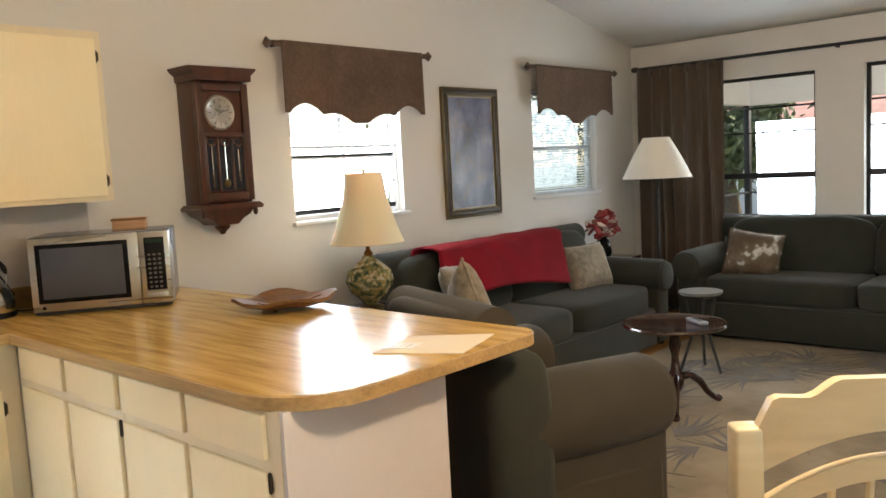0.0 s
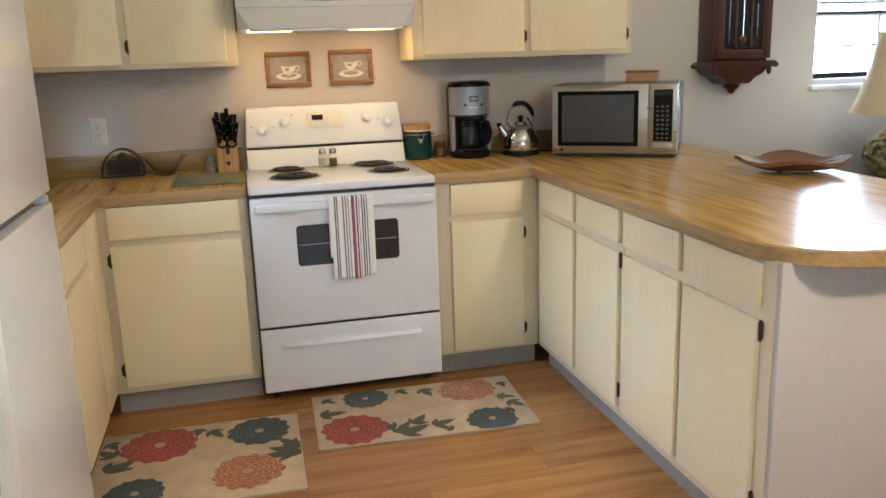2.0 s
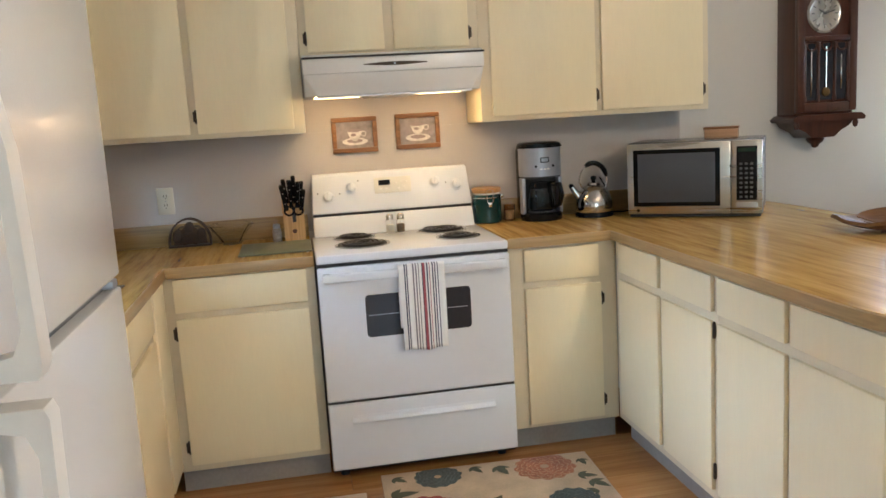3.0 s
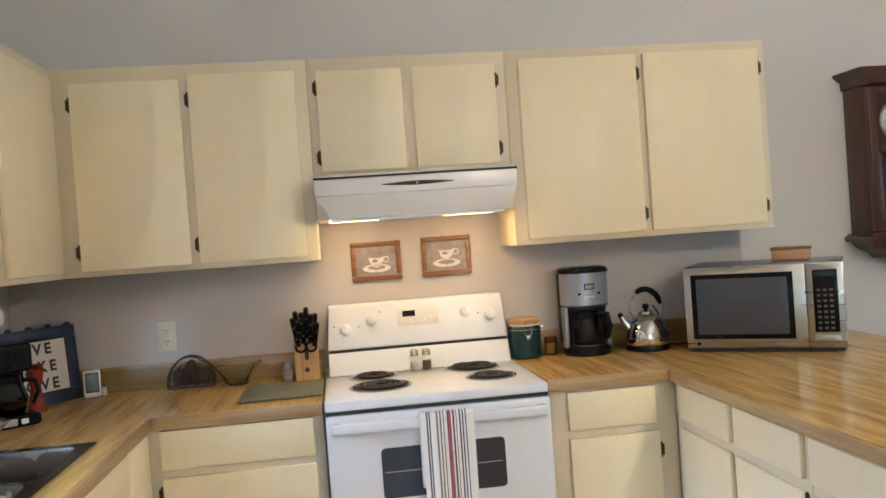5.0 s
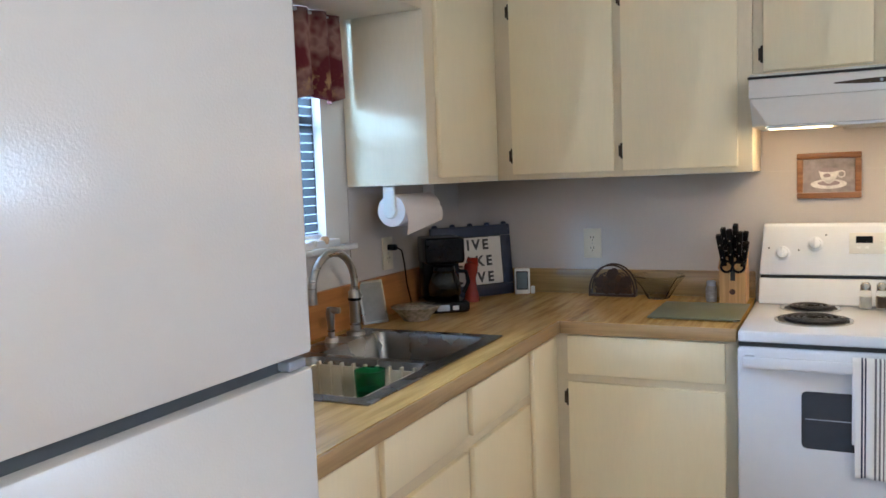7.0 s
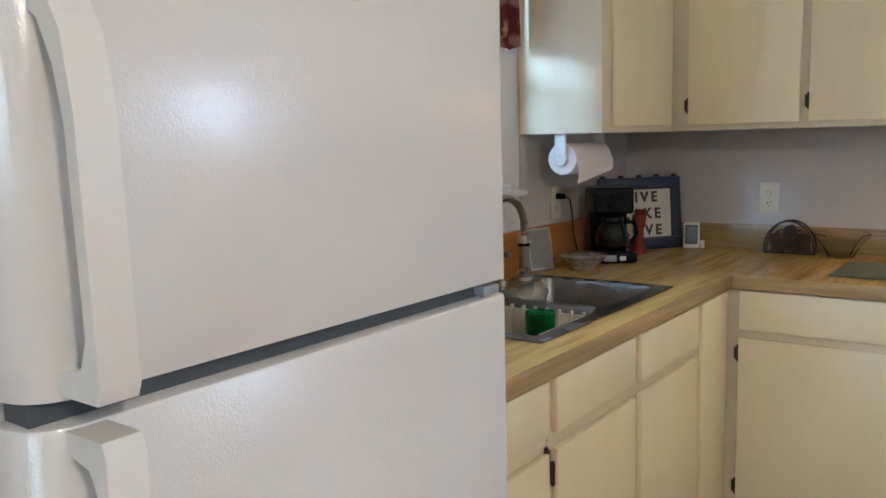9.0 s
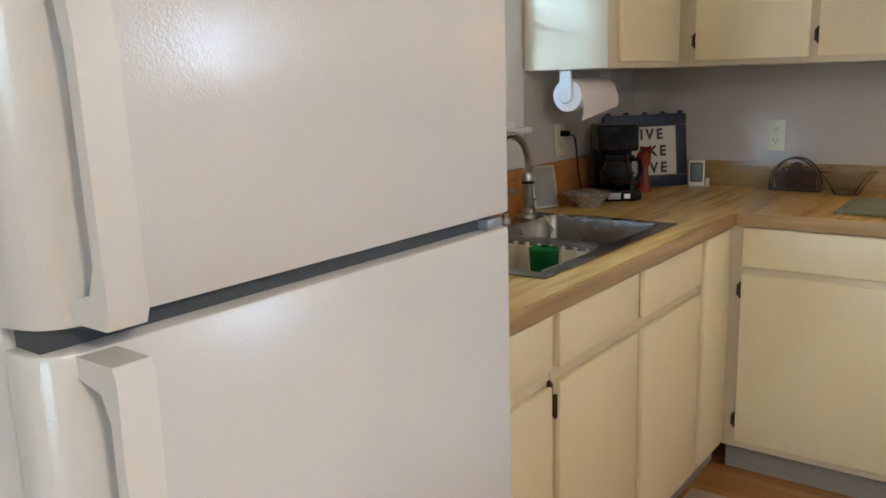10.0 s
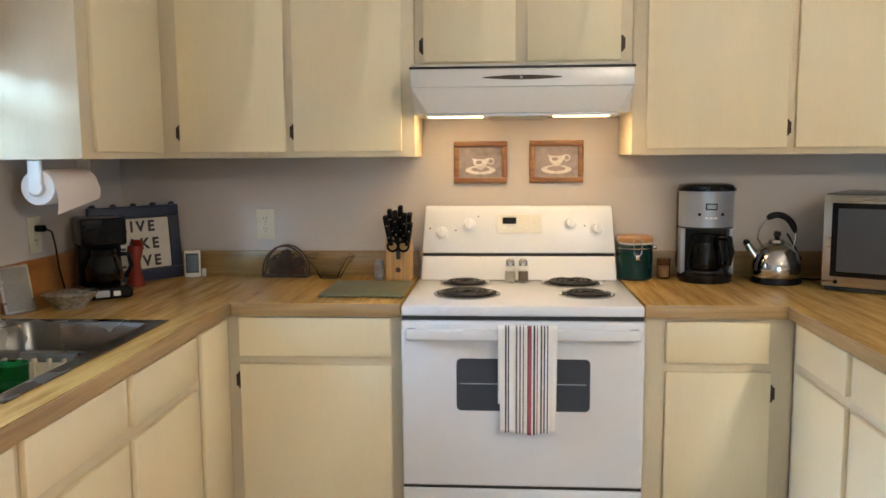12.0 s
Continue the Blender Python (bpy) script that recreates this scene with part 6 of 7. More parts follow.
def kitchen_mat(label, at, rz, w, h, flowers, leaves):
    T = thing("kitchen_mat", label, "rug", at, rz, group="kitchen mats")
    part("weave", box(-w, w, -h, h, 0, 0.007, 0.003), MAT_BASE, T)
    part("hem", offset_strip([(-w, -h), (w, -h)], 0.002, 0.001, 0.007), M_LEAF, T)
    rnd = random.Random(len(label))
    for fx, fy, r, ca, cb in flowers:
        z = 0.0072
        ph = rnd.uniform(0, 6)
        o = [(fx + r * (0.90 + 0.12 * abs(math.sin(6.5 * a + ph)) + 0.04 * math.sin(3 * a + ph)) * math.cos(a), fy + r * (0.90 + 0.12 * abs(math.sin(6.5 * a + ph))) * math.sin(a)) for a in [2 * math.pi * k / 72 for k in range(72)]]
        part("flower_motif", slab(clip_poly(o, w - 0.004, h - 0.004), z - 0.0002, z + 0.0002), ca, T, smooth=None)
        z += 0.0003
        bm = bmesh.new()
        for rr, n in ((0.86, 14), (0.70, 13), (0.54, 11), (0.39, 9), (0.25, 6)):
            off = rnd.uniform(0, 6)
            for k in range(n):
                a0 = 2 * math.pi * k / n + off
                hw = math.pi / n * rnd.uniform(0.75, 0.98)
                q = [(rr + 0.095 * math.cos(j * math.pi / 8) * rnd.uniform(0.6, 1.3), hw * j / 4) for j in range(-4, 5)]
                q2 = [(d - 0.020 - 0.012 * (1 - abs(e) / hw), e * 0.9) for d, e in q[::-1]]
                o = [(fx + r * d * math.cos(a0 + e), fy + r * d * math.sin(a0 + e)) for d, e in q + q2]
                slab(clip_poly(o, w - 0.005, h - 0.005), z - 0.0002, z + 0.0001, bm=bm)
        part("petal_outline", bm, cb, T, smooth=None)
        o = [(fx + 0.15 * r * math.cos(a), fy + 0.15 * r * math.sin(a)) for a in [k * 0.5236 for k in range(12)]]
        part("flower_centre", slab(clip_poly(o, w - 0.005, h - 0.005), z - 0.0002, z + 0.0003), M_DOT, T, smooth=None)
    sprays = []
    for lx, ly, ln, ang in leaves:
        sprays += [(lx, ly, ln, ang), (lx, ly, ln * 0.62, ang + 48), (lx, ly, ln * 0.62, ang - 48)]
    for k, (lx, ly, ln, ang) in enumerate(sprays):
        o = []
        for t in [k / 8 for k in range(9)]:
            o.append((t * ln, 0.21 * ln * math.sin(math.pi * t ** 0.8)))
        o += [(x, -y * 0.9) for x, y in o[-2:0:-1]]
        ca, sa = math.cos(radians(ang)), math.sin(radians(ang))
        o = [(lx + x * ca - y * sa, ly + x * sa + y * ca) for x, y in o]
        part("leaf_motif", slab(clip_poly(o, w - 0.004, h - 0.004), 0.0066, 0.00704 + 0.00001 * k), M_LEAF, T, smooth=None)


kitchen_mat("cream kitchen mat with red, blue and terracotta flowers before the stove", (0.222, -0.945, 0.0), -2.0, 0.425, 0.250,
            [(-0.280, -0.110, 0.128, M_RED, M_RED2), (-0.205, 0.172, 0.095, M_NAVY, M_NAVY2), (0.225, 0.150, 0.122, M_OR, M_OR2), (0.255, -0.160, 0.100, M_NAVY, M_NAVY2)],
            [(-0.12, -0.19, 0.11, 60), (-0.11, -0.20, 0.13, 25), (-0.13, -0.14, 0.09, 130), (-0.05, -0.13, 0.10, 55), (0.02, -0.16, 0.10, 20), (0.09, -0.21, 0.06, 150), (0.36, -0.02, 0.09, -50), (0.33, 0.04, 0.08, -20), (0.36, -0.10, 0.07, 200), (-0.06, 0.22, 0.07, -60), (0.04, 0.20, 0.09, -70), (-0.40, 0.05, 0.11, 5), (-0.38, 0.20, 0.07, -40), (0.38, 0.18, 0.06, -80)])
kitchen_mat("cream kitchen mat with red, blue and orange flowers before the fridge", (-0.635, -1.120, 0.0), -1.0, 0.365, 0.310,
            [(-0.150, 0.170, 0.140, M_RED, M_RED2), (0.215, 0.185, 0.118, M_NAVY, M_NAVY2), (0.170, -0.130, 0.125, M_OR, M_OR2), (-0.2, -0.18, 0.10, M_NAVY, M_NAVY2)],
            [(0.345, -0.06, 0.12, 110), (0.33, -0.02, 0.10, 150), (0.34, 0.03, 0.09, 130), (0.33, -0.04, 0.12, 175), (0.34, 0.0, 0.07, 60), (0.03, 0.24, 0.09, -55), (-0.01, 0.27, 0.07, -100), (-0.30, 0.12, 0.10, 140), (-0.33, 0.02, 0.11, 20), (-0.34, 0.24, 0.08, -60), (-0.28, 0.0, 0.10, 60)])

# ---------------------------------------------------------------- wall clock
T = thing("wall_clock", "dark mahogany pendulum wall clock with a silver dial", "clock", (2.085, -0.004, 1.158), local=False)
CX = 2.138
SILVERD = plain("silvered dial", (0.50, 0.48, 0.44), 0.25, metal=0.6, var=0.15, big=12, fine=60)
BRASS = plain("brass", (0.22, 0.15, 0.06), 0.3, metal=1.0, var=0.1)
part("back_case", box(CX - 0.158, CX + 0.158, -0.150, -0.003, 1.315, 1.955, 0.004), CLOCKWOOD, T)
part("cornice", slab([(CX - 0.203, 2.025), (CX + 0.203, 2.025), (CX + 0.200, 2.014), (CX + 0.180, 1.996), (CX + 0.168, 1.988), (CX + 0.166, 1.955), (CX - 0.166, 1.955), (CX - 0.168, 1.988), (CX - 0.180, 1.996), (CX - 0.200, 2.014)], 0.003, 0.205, m=Matrix.Rotation(radians(90), 4, "X")), CLOCKWOOD, T)
fr = bmesh.new()
for a, c, lo, hi in ((-0.160, -0.120, 1.330, 1.945), (0.120, 0.160, 1.330, 1.945), (-0.120, 0.120, 1.905, 1.945), (-0.120, 0.120, 1.330, 1.375), (-0.120, 0.120, 1.665, 1.690)):
    box(CX + a, CX + c, -0.178, -0.150, lo, hi, 0.005, bm=fr)
dr = part("door", fr, CLOCKWOOD, T)
part("door_panel", box(CX - 0.12, CX + 0.12, -0.158, -0.151, 1.690, 1.905), CLOCKWOOD, dr)
part("dial", lathe([(0, 0.004), (0.074, 0.004), (0.082, 0.008), (0.090, 0.004), (0.092, 0)], 40, m=pose(CX - 0.010, -0.159, 1.795, 90, 0, 0)), SILVERD, T, "round silvered dial")
for k in range(12):
    a = k * math.pi / 6
    part("hour_mark", box(-0.0022, 0.0022, 0.054, 0.070, 0.0042, 0.0056, m=pose(CX - 0.010, -0.159, 1.795, 90, 0, 0) @ Matrix.Rotation(a, 4, "Z")), BLACK_M, T)
for a, ln in ((60, 0.036), (-75, 0.056)):
    part("hand", box(-0.0025, 0.0025, -0.008, ln, 0.0060, 0.0072, m=pose(CX - 0.010, -0.159, 1.795, 90, 0, 0) @ Matrix.Rotation(radians(a), 4, "Z")), BLACK_M, T)
for x0, x1, nm in ((-0.114, -0.050, 0), (-0.038, 0.038, 1), (0.050, 0.114, 2)):
    part("glazing", box(CX + x0, CX + x1, -0.163, -0.160, 1.388, 1.655), OVENGLASS, T, "dark narrow glass light")
for x in (-0.116, -0.044, 0.044, 0.116):
    part("turned_bar", lathe([(0.008, 1.380), (0.010, 1.400), (0.006, 1.42), (0.007, 1.52), (0.006, 1.62), (0.010, 1.645), (0.008, 1.660)], 12, m=Matrix.Translation((CX + x, -0.168, 0))), CLOCKWOOD, T)
for x in (-0.08, 0, 0.08):
    part("arch", torus(0.026, 0.005, 20, 6, m=pose(CX + x, -0.168, 1.648, 90, 0, 0)), CLOCKWOOD, T)
part("chime_rod", lathe([(0, 1.40), (0.004, 1.405), (0.004, 1.63), (0, 1.635)], 12, m=Matrix.Translation((CX - 0.08, -0.166, 0))), CHROME, T, "bright chime rod")
part("chime_rod", lathe([(0, 1.43), (0.004, 1.435), (0.004, 1.60), (0, 1.605)], 12, m=Matrix.Translation((CX + 0.08, -0.166, 0))), CHROME, T, "bright chime rod")
part("pendulum_rod", tube([(CX, -0.166, 1.44), (CX, -0.166, 1.64)], 0.0035, 8), CHROME, T, "bright pendulum rod")
part("pendulum", lathe([(0, 0), (0.022, 0), (0.020, 0.006), (0, 0.010)], 24, m=pose(CX, -0.164, 1.425, 90, 0, 0)), BRASS, T, "brass pendulum bob")
part("shelf", slab([(CX - 0.172, 1.318), (CX + 0.172, 1.318), (CX + 0.196, 1.300), (CX + 0.188, 1.285), (CX - 0.188, 1.285), (CX - 0.196, 1.300)], 0.003, 0.200, m=Matrix.Rotation(radians(90), 4, "X")), CLOCKWOOD, T)
part("bracket", slab([(CX - 0.165, 1.2845), (CX + 0.165, 1.2845), (CX + 0.14, 1.255), (CX + 0.095, 1.235), (CX + 0.062, 1.205), (CX - 0.062, 1.205), (CX - 0.095, 1.235), (CX - 0.14, 1.255)], 0.003, 0.150, m=Matrix.Rotation(radians(90), 4, "X")), CLOCKWOOD, T)
part("finial", lathe([(0, 1.150), (0.014, 1.156), (0.022, 1.172), (0.034, 1.180), (0.044, 1.196), (0.036, 1.2045), (0, 1.2045)], 20, m=Matrix.Translation((CX, -0.085, 0))), CLOCKWOOD, T)
for x in (-0.16, 0.16):
    part("side_drop", lathe([(0, 1.245), (0.010, 1.252), (0.014, 1.270), (0.010, 1.2845), (0, 1.2845)], 12, m=Matrix.Translation((CX + x, -0.17, 0))), CLOCKWOOD, T)


# ---------------------------------------------------------------- valances, rods, painting
def valance(x0, x1, zr, tip, side, bump_z, label):
    T = thing("window_valance", label, "curtain", ((x0 + x1) / 2, -0.004, tip), local=False, group="window valances")
    w = x1 - x0
    part("rod", tube([(x0, -0.085, zr), (x1, -0.085, zr)], 0.017, 12), VALANCE, T, "brown covered rod")
    for x, s in ((x0, -1), (x1, 1)):
        part("finial", lathe([(0.012, 0), (0.016, 0.010), (0.033, 0.036), (0.034, 0.042), (0.020, 0.050), (0, 0.060)], 4, m=pose(x, -0.085, zr, 0, 90 * s, 0)), VALANCE, T)
        part("rod_bracket", box(x - s * 0.05 - 0.006, x - s * 0.05 + 0.006, -0.085, -0.002, zr - 0.012, zr + 0.012, 0.003), BLACK_M, T)
    a, c = x0 + 0.045, x1 - 0.045

    def low(u):
        # side drops, shallow scallops, a point in the middle
        d = abs(u - 0.5) * 2
        if d > 0.93:
            return side - 0.01
        if d > 0.52:
            return side + bump_z * math.sin(math.pi * (0.93 - d) / 0.41) - 0.02 * (0.93 - d) / 0.41
        if d > 0.10:
            t = (0.52 - d) / 0.42
            return side - 0.02 - (side - 0.02 - tip) * t + 0.03 * math.sin(math.pi * t)
        return tip + 0.10 * d * (side - tip)

    def cloth(u, v):
        z = zr + 0.018 - v * (zr + 0.018 - low(u))
        return (a + (c - a) * u, -0.104 + 0.004 * math.sin(u * 17) * v, z)
    part("cloth", sheet(cloth, 90, 14, 0.003), VALANCE, T, smooth=180)


valance(2.55, 3.80, 2.195, 1.745, 1.815, 0.055, "brown scalloped fabric valance on a finial rod")
valance(5.02, 6.26, 2.195, 1.750, 1.835, 0.045, "brown scalloped fabric valance above the lowered blinds")
blinds("window_blinds", "white slatted blinds lowered over the corner window", "x", 5.16, 6.05, 1.175, 2.005, 0.035, 24, 36)
T = thing("window_blinds", "white slatted blinds half raised over the bright window", "blinds", (3.16, 0.035, 1.60), group="window blinds")
first = None
for k in range(9):
    s = part("slat", extrude_x([(-0.012, 0), (-0.006, 0.0016), (0.006, 0.0016), (0.012, 0), (0.006, 0.0006), (-0.006, 0.0006)], -0.43, 0.43), BLIND, T, smooth=60) if first is None else new("slat", first.data)
    if first is None:
        first = s
    s.parent = T
    s.location = (0, 0, 0.03 + k * 0.042)
part("bottom_rail", box(-0.43, 0.43, -0.014, 0.014, 0.0, 0.018, 0.003), BLIND, T)
part("wand", tube([(0.40, -0.02, 0.38), (0.41, -0.022, -0.40)], 0.004, 8), WHITE_P, T)
part("wand_knob", puff(0.41, -0.022, -0.42, 0.02, 0.02, 0.04, 0.8, 10, 8), WHITE_P, T)

PAINT, nt, b = nodes_of("blue grey painting")
v = coords(nt)
pa = noise_of(nt, coords(nt, (1, 1, 0.7)), 3.4, 5, 0.55, 0.2)
c = ramp(nt, pa, [(0.32, (0.022, 0.030, 0.055)), (0.45, (0.065, 0.085, 0.17)), (0.56, (0.15, 0.175, 0.30)), (0.70, (0.32, 0.33, 0.42))])
c = mixed(nt, ramp(nt, noise_of(nt, v, 9, 3), [(0.55, (0, 0, 0)), (0.70, (0.5, 0.5, 0.5))]), c, (0.18, 0.14, 0.12))
nt.links.new(c, b.inputs["Base Color"])
b.inputs["Roughness"].default_value = 0.25
GILT = plain("antique gilt", (0.16, 0.115, 0.055), 0.4, metal=0.5, var=0.3, fine=60)
DKF = plain("dark olive frame", (0.035, 0.028, 0.018), 0.35, var=0.3, fine=60)
T = thing("painting", "tall blue-grey painting in a dark gilt frame", "painting", (4.335, -0.004, 1.07), local=False)
x0, x1, z0, z1 = 4.022, 4.650, 1.070, 2.010
for nm, ins, wd, d0, mt in (("gilt_edge", 0.0, 0.014, 0.034, GILT), ("frame", 0.014, 0.034, 0.030, DKF), ("gilt_moulding", 0.048, 0.012, 0.034, GILT)):
    fr = bmesh.new()
    A0, A1, B0, B1 = x0 + ins, x1 - ins, z0 + ins, z1 - ins
    for a, c2, lo, hi in ((A0, A1, B0, B0 + wd), (A0, A1, B1 - wd, B1), (A0, A0 + wd, B0 + wd, B1 - wd), (A1 - wd, A1, B0 + wd, B1 - wd)):
        box(a, c2, -d0, -0.003, lo, hi, 0.005, bm=fr)
    part(nm, fr, mt, T)
part("picture_mount", box(x0 + 0.060, x1 - 0.060, -0.018, -0.004, z0 + 0.060, z1 - 0.060), plain("pale liner", (0.40, 0.37, 0.30), 0.6, var=0.1), T)
part("picture", box(x0 + 0.072, x1 - 0.072, -0.020, -0.0175, z0 + 0.072, z1 - 0.072), PAINT, T, "blue grey painted picture")

# drapes and the long rod on the porch wall
T = thing("curtain_rod", "long dark bronze curtain rod on the porch wall", "curtain rod", (XR - 0.09, -2.8, 2.23), local=False)
part("rod", tube([(XR - 0.09, -0.10, 2.245), (XR - 0.09, -5.6, 2.245)], 0.014, 10), BLACK_M, T)
for y in (-0.09, -5.62):
    part("finial", puff(XR - 0.09, y, 2.245, 0.05, 0.07, 0.05, 0.8, 14, 10), BLACK_M, T)
for y in (-0.16, -1.85, -3.2, -5.5):
    part("rod_bracket", box(XR - 0.095, XR - 0.002, y - 0.007, y + 0.007, 2.225, 2.240, 0.002), BLACK_M, T)


def drape(label, y0, y1):
    T = thing("drape", label, "curtain", (XR - 0.09, (y0 + y1) / 2, 0.03), group="drapes")
    w = y1 - y0
    n = 7
    part("cloth", sheet(lambda u, v: (0.035 * math.sin(u * n * 2 * math.pi) * (0.45 + 0.55 * v) + 0.012 * math.sin(u * 31 + v * 3), -w / 2 + w * u + 0.015 * math.sin(u * 13 + 2 * v), 2.200 - v * 2.19), 110, 16, 0.003), DRAPE, T, smooth=180)
    part("heading_band", sheet(lambda u, v: (0.020 * math.sin(u * n * 2 * math.pi) - 0.004, -w / 2 + w * u, 2.212 - v * 0.07), 110, 3, 0.003), DRAPE, T, smooth=180)


drape("brown floor-length drape gathered in the corner", -0.935, -0.115)

# ---------------------------------------------------------------- living room rug
RUG, nt, b = nodes_of("cream area rug")
v = coords(nt)
c = ramp(nt, noise_of(nt, v, 1.6, 4, 0.6), [(0.4, (0.19, 0.145, 0.09)), (0.6, (0.30, 0.235, 0.155))])
nt.links.new(c, b.inputs["Base Color"])
b.inputs["Roughness"].default_value = 0.95
bumped(nt, b, noise_of(nt, v, 240, 2), 0.6, 0.003)
RUG_LEAF = fabric("rug brown leaf", (0.060, 0.038, 0.020), 0.25, 200)
T = thing("area_rug", "cream area rug with scattered dark palm leaves", "rug", (4.20, -2.80, 0.0), local=False)
part("carpet_base", box(2.62, 5.95, -4.40, -1.07, 0.0, 0.010, 0.004), RUG, T)
rnd = random.Random(7)
for k in range(84):
    fx, fy, an = rnd.uniform(2.75, 5.8), rnd.uniform(-4.2, -1.25), rnd.uniform(0, 6.28)
    bm = bmesh.new()
    for j in range(9):
        a = an + (j - 4) * 0.17 + rnd.uniform(-0.06, 0.06)
        ln = rnd.uniform(0.22, 0.50) * (1 - 0.07 * abs(j - 4))
        ca, sa = math.cos(a), math.sin(a)
        o = []
        for t, w in ((0, 0), (0.25, 0.05), (0.55, 0.045), (1, 0), (0.55, -0.025), (0.25, -0.035)):
            x, y = t * ln, 0.8 * w * ln + 0.26 * ln * t * t
            o.append((min(5.94, max(2.63, fx + x * ca - y * sa)), min(-1.08, max(-4.39, fy + x * sa + y * ca))))
        slab(o, 0.0095 + 0.0002 * j, 0.0108 + 0.0002 * j, bm=bm)
    part("palm_motif", bm, RUG_LEAF, T, "brown palm leaf motif", smooth=None)


# ---------------------------------------------------------------- sofas
def sofa(label, at, rz, length, depth=0.95, seats=2, cat="sofa", mats=(None, None), back_h=0.92, armh=0.62, skirt=True, arm_w=0.24, name="sofa", group="sofas"):
    """A rolled-arm sofa: it faces -y, its back towards +y, its origin on the floor at its middle."""
    body, top = mats
    T = thing(name, label, cat, at, rz, group=group)
    L, D = length / 2, depth / 2
    part("base_frame", box(-L + 0.04, L - 0.04, -D + 0.06, D - 0.03, 0.03, 0.30, 0.02, 3), body, T)
    part("front_skirt", box(-L + arm_w, L - arm_w, -D + 0.035, -D + 0.062, 0.03, 0.285, 0.010, 3), body, T)
    for s in (-1, 1):
        ar = bmesh.new()
        box(s * (L - 0.05), s * (L - arm_w + 0.03), -D + 0.03, D - 0.10, 0.03, armh - 0.10, 0.02, 3, bm=ar)
        part("arm_panel", ar, body, T)
        rr = arm_w / 2 + 0.01
        pr = [(0, 0), (rr * 0.70, 0.002), (rr * 0.90, 0.018), (rr * 0.99, 0.055), (rr * 1.02, depth * 0.5), (rr * 0.99, depth - 0.20), (rr * 0.86, depth - 0.15), (rr * 0.5, depth - 0.125), (0, depth - 0.12)]
        part("arm_roll", lathe(pr, 28, m=pose(s * (L - arm_w / 2), -D + 0.005, armh - rr + 0.005, -90, 0, 0)), top, T)
        part("arm_front", puff(s * (L - arm_w / 2), -D + 0.006, armh - rr + 0.005, 2 * rr * 0.80, 0.03, 2 * rr * 0.80, 0.9, 20, 12), body, T)
    w = (length - 2 * arm_w) / seats
    for k in range(seats):
        cx = -L + arm_w + w * (k + 0.5)
        part("seat_cushion", puff(cx, -0.07, 0.385, w * 1.015, depth - 0.22, 0.21, 0.30, 36, 18, lump=0.015, seed=k), top, T)
        part("back_cushion", puff(cx, D - 0.26, 0.66, w * 1.02, 0.26, 0.50, 0.45, 36, 18, lump=0.03, seed=k + 5, m=Matrix.Rotation(radians(-10), 4, "X")), top, T)
    part("back", puff(0, D - 0.13, 0.50, length - 2 * arm_w * 0.6, 0.22, back_h * 1.02 - 0.10, 0.28, 40, 18), body, T)
    part("back_roll", tube([(-L + arm_w * 0.55, D - 0.15, back_h - 0.09), (L - arm_w * 0.55, D - 0.15, back_h - 0.09)], 0.095, 20), body, T)
    if arm_w > 0.3:
        for s in (-1, 1):
            # Darker sofa cloth instead of the body's, for the dim side of the chair.
            part("back_wing", puff(s * (L - 0.155), D - 0.155, 0.42, 0.33, 0.27, 0.78, 0.42, 32, 18, lump=0.03, seed=3), SOFA, T)
    for x in (-L + 0.08, L - 0.08):
        for y in (-D + 0.09, D - 0.08):
            part("foot", lathe([(0, 0), (0.022, 0), (0.028, 0.03), (0, 0.03)], 12, m=Matrix.Translation((x, y, 0))), TABLEWOOD, T)
    return T


sofa("grey-green upholstered two-seat sofa under the painting", (4.20, -0.56, 0.0), 0, 2.55, mats=(SOFA, SOFA), back_h=0.93, armh=0.66)
sofa("grey-green upholstered sofa in front of the porch windows", (6.18, -2.23, 0.0), -90, 2.70, mats=(SOFA, SOFA), back_h=0.90, armh=0.68)
sofa("olive-taupe rolled-arm armchair with its back to the peninsula", (2.285, -1.872, 0.0), 70, 1.09, depth=0.86, seats=1, cat="armchair", mats=(SOFA_B, SOFA_B), back_h=0.95, armh=0.69, arm_w=0.32, name="armchair", group="armchairs")


